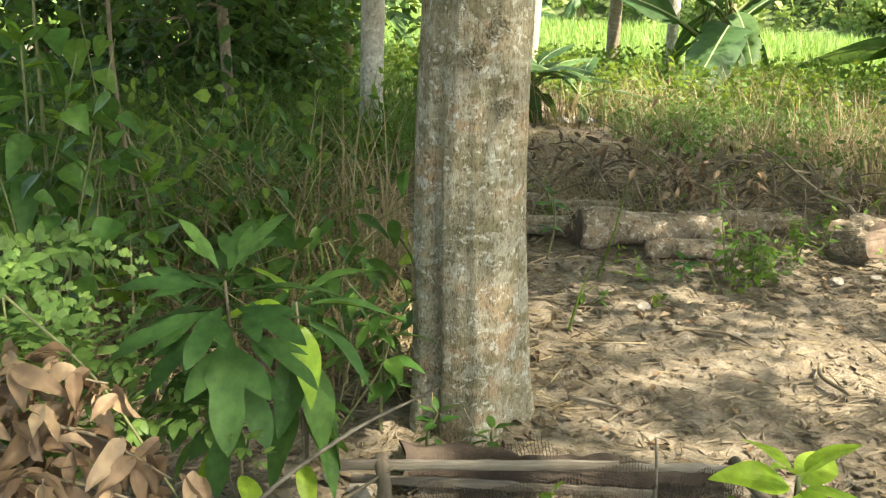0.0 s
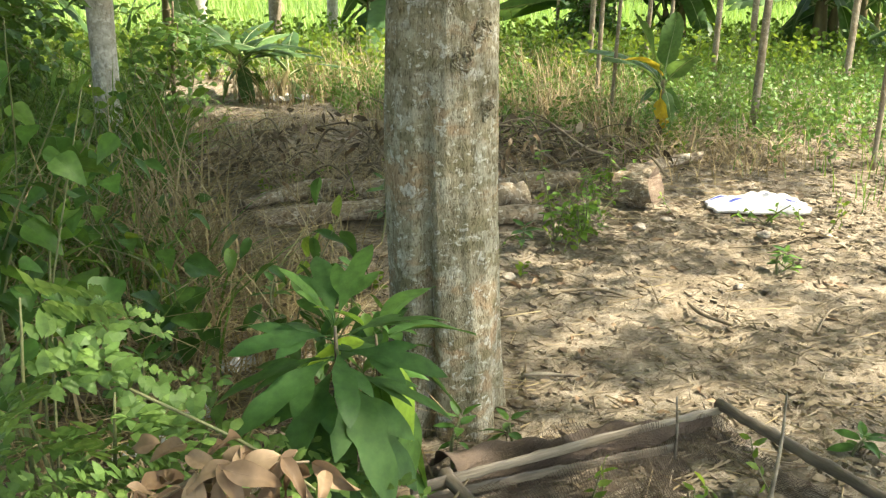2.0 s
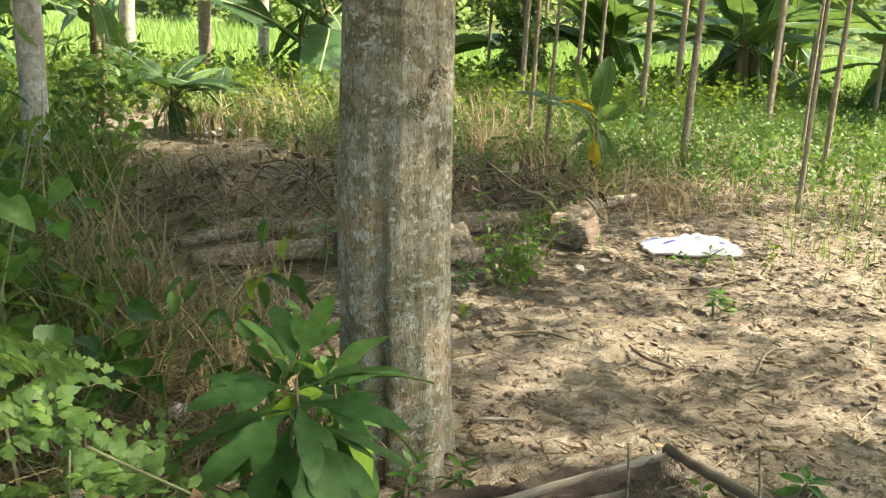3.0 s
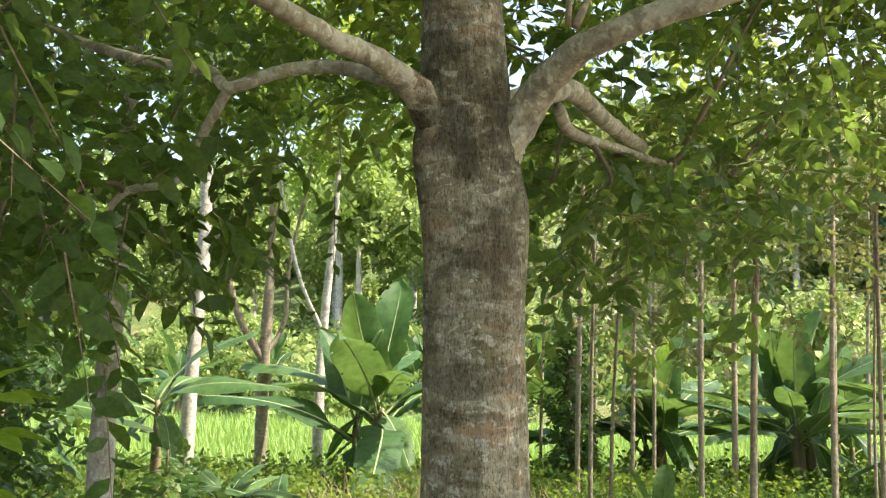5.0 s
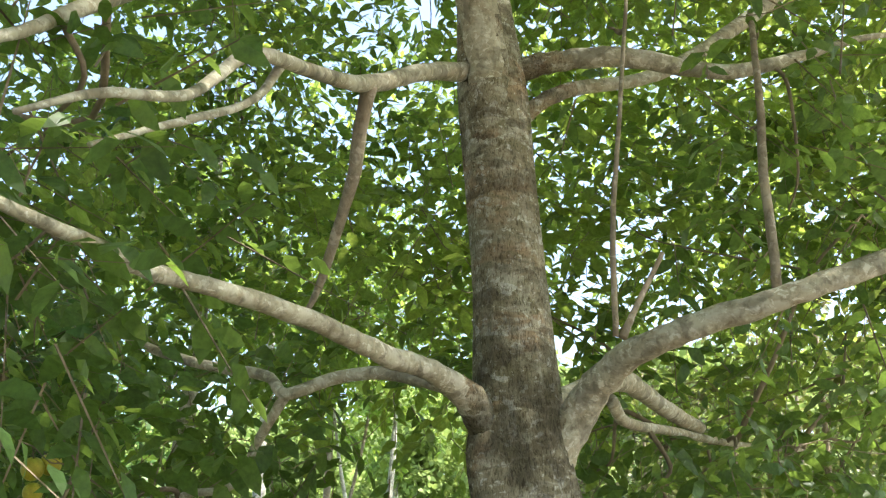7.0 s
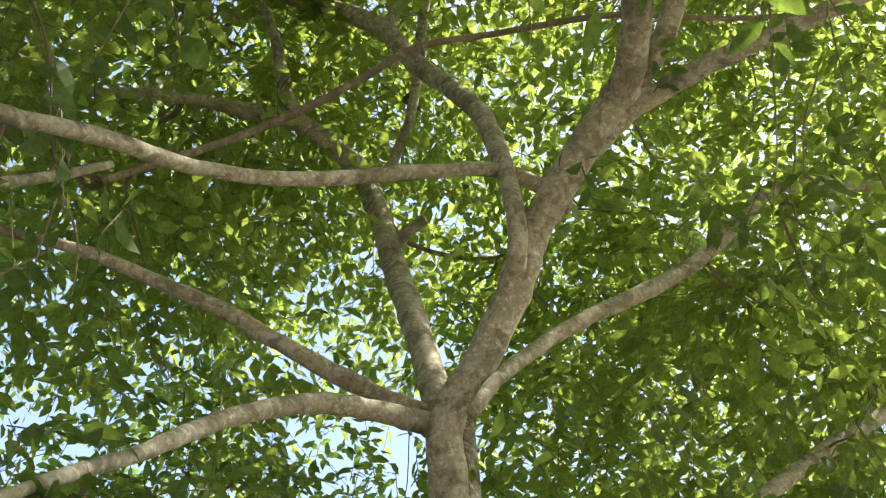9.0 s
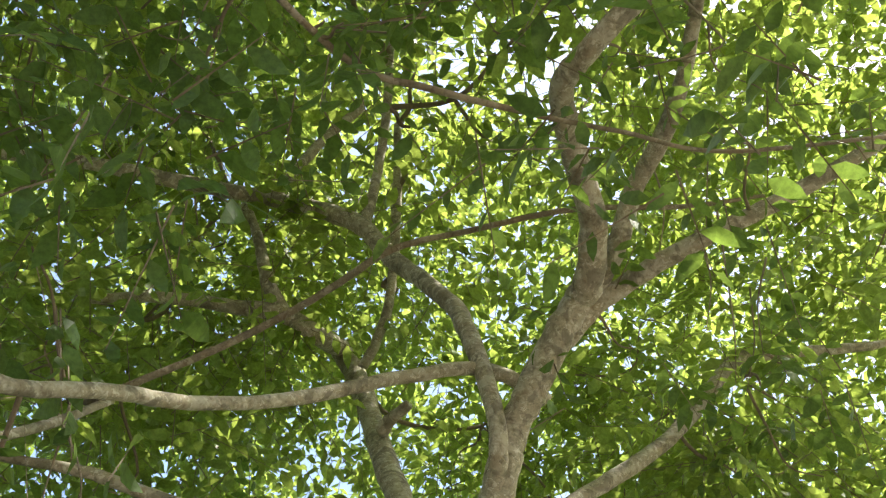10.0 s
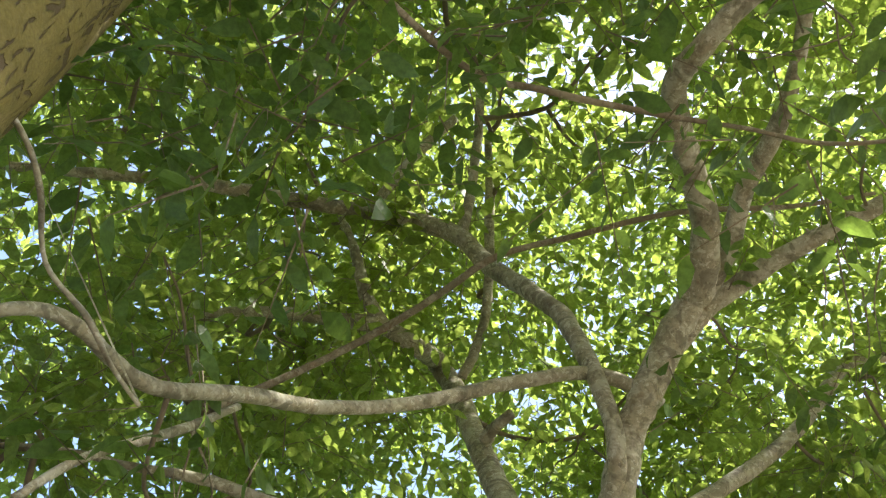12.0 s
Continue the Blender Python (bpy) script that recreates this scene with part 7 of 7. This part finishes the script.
far_tree("tree", "dense dark tree at the edge of the yard", [(-2.4, 11.5, -0.1, 0.2), (-2.3, 11.5, 1.5, 0.18), (-2.2, 11.6, 3.0, 0.14), (-2.1, 11.6, 5.0, 0.06)], M_POLE,
         cloud(rt, (-2.0, 11.2, 2.9), (2.2, 1.6, 2.4), 110), 20, 9, 0.15, M_MID, 135)
far_tree("tree", "leafy tree hung with creepers", [(-1.3, 6.9, -0.1, 0.04), (-1.35, 6.9, 1.0, 0.035), (-1.4, 6.8, 2.2, 0.03), (-1.3, 6.5, 3.4, 0.02)], M_POLE,
         cloud(rt, (-1.7, 6.6, 2.1), (0.95, 1.0, 1.6), 46), 14, 8, 0.13, M_MID, 136)
for k, (x, y, h) in enumerate([(-3.2, 8.6, 1.5), (-2.3, 8.5, 1.4), (-1.6, 8.0, 1.2), (-4.2, 8.8, 1.6)]):
    far_tree("bush", "dense dark green bush behind the rank grass", [(x, y, -0.05, 0.03), (x + 0.05, y, 0.5 * h, 0.025), (x, y, h, 0.01)], M_TWIG,
             cloud(rt, (x, y, 0.55 * h), (0.65, 0.5, 0.55 * h), 26), 11, 8, 0.12, M_MID, 140 + k, spread=0.18, length=0.3, group="bushes behind the grass", thick=0.005)
far_tree("ivy_trunk", "old trunk wrapped thickly in dark ivy", [(5.7, 10.3, -0.1, 0.1), (5.72, 10.3, 1.0, 0.09), (5.75, 10.3, 2.2, 0.07)], M_POLE,
         np.array([(5.7 + 0.1 * math.cos(k), 10.3 + 0.1 * math.sin(k), 0.2 + 0.09 * k) for k in range(22)]), 26, 6, 0.09, M_MID, 137, spread=0.1, length=0.16)


def build_poles():
    """Slim straight saplings under the hill, with sparse olive leaves."""
    spots = [(5.75, 11.1, 0.024, 3.4), (4.98, 9.2, 0.032, 4.4), (3.71, 7.2, 0.02, 3.8), (2.99, 5.98, 0.014, 3.4), (5.73, 9.2, 0.026, 4.2), (6.08, 9.25, 0.026, 4.0), (5.84, 8.2, 0.034, 4.8), (6.75, 8.66, 0.036, 5.2),
             (4.13, 5.77, 0.03, 4.8), (6.51, 7.09, 0.034, 5.0), (6.4, 7.0, 0.028, 4.8), (5.49, 5.8, 0.014, 3.6), (3.76, 4.35, 0.016, 3.8), (4.95, 5.14, 0.021, 4.2), (8.37, 7.25, 0.026, 4.6), (7.6, 6.2, 0.03, 4.6), (9.6, 9.2, 0.03, 5.0), (7.4, 12.2, 0.03, 5.2)]
    for k, (x, y, rad, h) in enumerate(spots):
        r = np.random.default_rng(150 + k)
        lean = 0.03 + 0.03 * r.uniform()
        z = float(ground_z(x, y))
        rad *= 0.88
        spine = [(x, y, z - 0.05, rad * 1.1), (x + 0.3 * lean * h, y, z + 0.33 * h, rad), (x + 0.75 * lean * h + 0.02 * r.normal(), y, z + 0.66 * h, 0.8 * rad), (x + 1.1 * lean * h, y, z + h, 0.3 * rad)]
        c = np.stack([x + lean * h * 0.9 + r.normal(0, 0.4, 11), y + r.normal(0, 0.4, 11), z + r.uniform(0.45, 1.05, 11) * h], -1)
        far_tree("sapling", "slim straight brown sapling with sparse olive leaves", spine, M_POLE, c, 6, 7, 0.1, M_OLIVE, 160 + k, spread=0.2, length=0.3, group="slim saplings", thick=0.004)


build_poles()


def build_fruit():
    r = np.random.default_rng(190)
    t = far_tree("fruit_tree", "spindly tree with hanging leaves and yellow-green fruit", [(-1.12, 3.9, -0.05, 0.009), (-1.2, 3.8, 0.9, 0.008), (-1.12, 3.7, 1.7, 0.008), (-0.95, 3.65, 2.4, 0.006)], M_TWIG,
                 np.array([(-1.3, 3.6, 2.5), (-1.45, 3.7, 2.3), (-1.2, 3.65, 2.65), (-1.5, 3.6, 2.0), (-1.35, 3.7, 1.9), (-1.6, 3.8, 2.6)]), 9, 7, 0.12, M_MID, 191, spread=0.14, length=0.25, group="", thick=0.006)
    for k, (x, y, z, s) in enumerate([(-1.14, 3.55, 2.15, 0.035), (-1.09, 3.57, 2.17, 0.034), (-1.13, 3.56, 2.08, 0.03)]):
        bm = bmesh.new()
        bmesh.ops.create_uvsphere(bm, u_segments=16, v_segments=10, radius=s)
        for v in bm.verts:
            v.co.z *= 1.12 - 0.15 * (v.co.z > 0)
        me = bpy.data.meshes.new("fruit")
        for f in bm.faces:
            f.smooth = True
        bm.to_mesh(me)
        bm.free()
        me.materials.append(M_FRUIT)
        part("fruit", me, t, "ripening yellow-green fruit", m=pose(x - t.location.x, y - t.location.y, z - t.location.z))


build_fruit()


# ---------------------------------------------------------------- rice field and hill
def build_rice():
    r = np.random.default_rng(200)
    def keep(x, y, k):
        u, v = 0.5 * x + 0.866 * y, 0.866 * x - 0.5 * y
        return (u > 13.4) & (u < np.clip(27.3 - 0.5 * v, 21, 38)) & (np.abs(v) < 26) & (k < np.clip(17 / u, 0.3, 1))
    p = scatter(150000, -14, 34, -6, 40, r, keep)
    tagged(new("rice_field", mesh_np("rice_field", *blades(p, r.uniform(0.25, 0.5, len(p)), r, 0.3, 0.022, 2), M_RICE)), "bright green young rice standing in a paddy", "rice field", kind="stuff")


build_rice()


def bush_template(name, label, seed, size, leaf, n, mat, trunk_h, group):
    r = np.random.default_rng(seed)
    t = thing(name, label, "tree" if trunk_h > 1 else "bush", group)
    if trunk_h:
        own(t, "trunk", smooth_line([(0, 0, -0.5, 0.16), (0.1, 0, trunk_h * 0.5, 0.13), (0, 0.1, trunk_h + size * 0.5, 0.05)], 5), M_PALE, "trunk", "", 8, 0.06, seed)
    lobes = cloud(r, (0, 0, trunk_h + size * 0.75), (size, size, size * 0.8), 26)
    k = r.integers(0, len(lobes), n)
    p = lobes[k] + unit(r.normal(0, 1, (n, 3))) * size * 0.34 * r.uniform(0.5, 1, (n, 1))
    d = unit(p - lobes[k]) + r.normal(0, 0.6, (n, 3)) - [0, 0, 0.2]
    lv = leaves_np(p, d, r.normal(0, 1, (n, 3)), leaf * r.uniform(0.6, 1.3, n), r.uniform(0.4, 0.7, n))
    part("crown", mesh_np("crown", *lv, mat), t, "", "stuff")
    return t


def build_hill():
    r = np.random.default_rng(210)
    kinds = [bush_template("tree", "tall light green tree on the hillside", 211, 2.4, 0.34, 2600, M_FAR, 3.0, "hillside trees"),
             bush_template("tree", "slim pale-trunked tree on the hillside", 212, 1.7, 0.3, 1700, M_FAR, 4.2, "hillside trees"),
             bush_template("bush", "rounded green bush on the hillside", 213, 1.3, 0.26, 1500, M_FAR, 0.2, "hillside bushes"),
             bush_template("bush", "dense bright green thicket at the field's edge", 214, 1.0, 0.2, 1500, M_FAR, 0.1, "hillside bushes")]
    first = True
    for k in range(4):
        spots = []
        for row in range(9):
            for col in range(22):
                v = -34 + col * 3.1 + r.uniform(-1.5, 1.5)
                far = float(np.clip(27.3 - 0.5 * v, 21, 38))
                u = far + (1.0 + row * 4.6 + r.uniform(-1.6, 1.6))
                pick = 3 if row == 0 else (2 if row == 1 else int(r.choice([0, 0, 1, 2])))
                if pick != k:
                    continue
                spots.append((0.5 * u + 0.866 * v, 0.866 * u - 0.5 * v, r.uniform(0.75, 1.35), r.uniform(0, 6.28)))
        for n, (x, y, s, a) in enumerate(spots):
            m = Matrix.LocRotScale((x, y, float(ground_z(x, y)) - 0.1), Euler((0, 0, a)), (1, 1, 1))
            ob = kinds[k] if n == 0 else copy_thing(kinds[k], m)
            ob.matrix_basis = m @ Matrix.Scale(s, 4)
    def slope(x, y, k):
        u, v = 0.5 * x + 0.866 * y, 0.866 * x - 0.5 * y
        far = np.clip(27.3 - 0.5 * v, 21, 38)
        return (u > far) & (u < far + 18) & (k < 0.35 + 0.65 * soft(x, y, 0.5, 2))
    ground_plants("scrub", "low light green scrub covering the hillside", 9000, (-10, 36, 8, 46), slope, r, 1.1, 8, 0.3, M_FAR)
    # far bananas on the slope
    for n, (x, y) in enumerate([(6, 34), (9, 33), (13, 29), (19, 22), (23, 16), (17, 26), (3, 36)]):
        banana(x, y, 1.3, 7, 230 + n, "banana plant on the far bank", "far banana plants", 2, 0.6, 1.2)


build_hill()


HOUSE = (34.0, 22.0)


def build_house():
    """A low house with a blue roof, half hidden on the slope."""
    x, y = HOUSE
    z = float(ground_z(x, y))
    t = thing("house", "low house with a blue-green sheet roof and pale walls", "house", at=(x, y, z))
    bm = bmesh.new()
    bmesh.ops.create_cube(bm, size=1)
    bmesh.ops.scale(bm, vec=(9, 5, 3.4), verts=bm.verts)
    me = bpy.data.meshes.new("wall")
    bm.to_mesh(me)
    bm.free()
    me.materials.append(M_WALL)
    turn = pose(0, 0, 0, 0, 0, -40)
    part("wall", me, t, m=turn @ pose(0, 0, 1.2))
    for s in (-1, 1):
        bm = bmesh.new()
        bmesh.ops.create_grid(bm, x_segments=60, y_segments=2, size=1)
        for v in bm.verts:
            v.co = Vector((v.co.x * 5.0, v.co.y * 1.75, 0.04 * math.sin(v.co.x * 120)))
        r = bmesh.ops.extrude_face_region(bm, geom=bm.faces[:])
        bmesh.ops.translate(bm, vec=(0, 0, 0.06), verts=[g for g in r["geom"] if isinstance(g, bmesh.types.BMVert)])
        me = bpy.data.meshes.new("roof")
        bm.to_mesh(me)
        bm.free()
        me.materials.append(M_ROOF)
        part("roof", me, t, "corrugated blue-green sheet", m=turn @ pose(0, s * 1.5, 3.4, s * -22))
    for k in (-2.6, 0.4, 2.8):
        bm = bmesh.new()
        bmesh.ops.create_cube(bm, size=1)
        bmesh.ops.scale(bm, vec=(1.1, 0.16, 1.2), verts=bm.verts)
        me = bpy.data.meshes.new("window")
        bm.to_mesh(me)
        bm.free()
        me.materials.append(M_DARK)
        part("window", me, t, "dark opening", m=turn @ pose(k, -2.5, 1.5))


build_house()
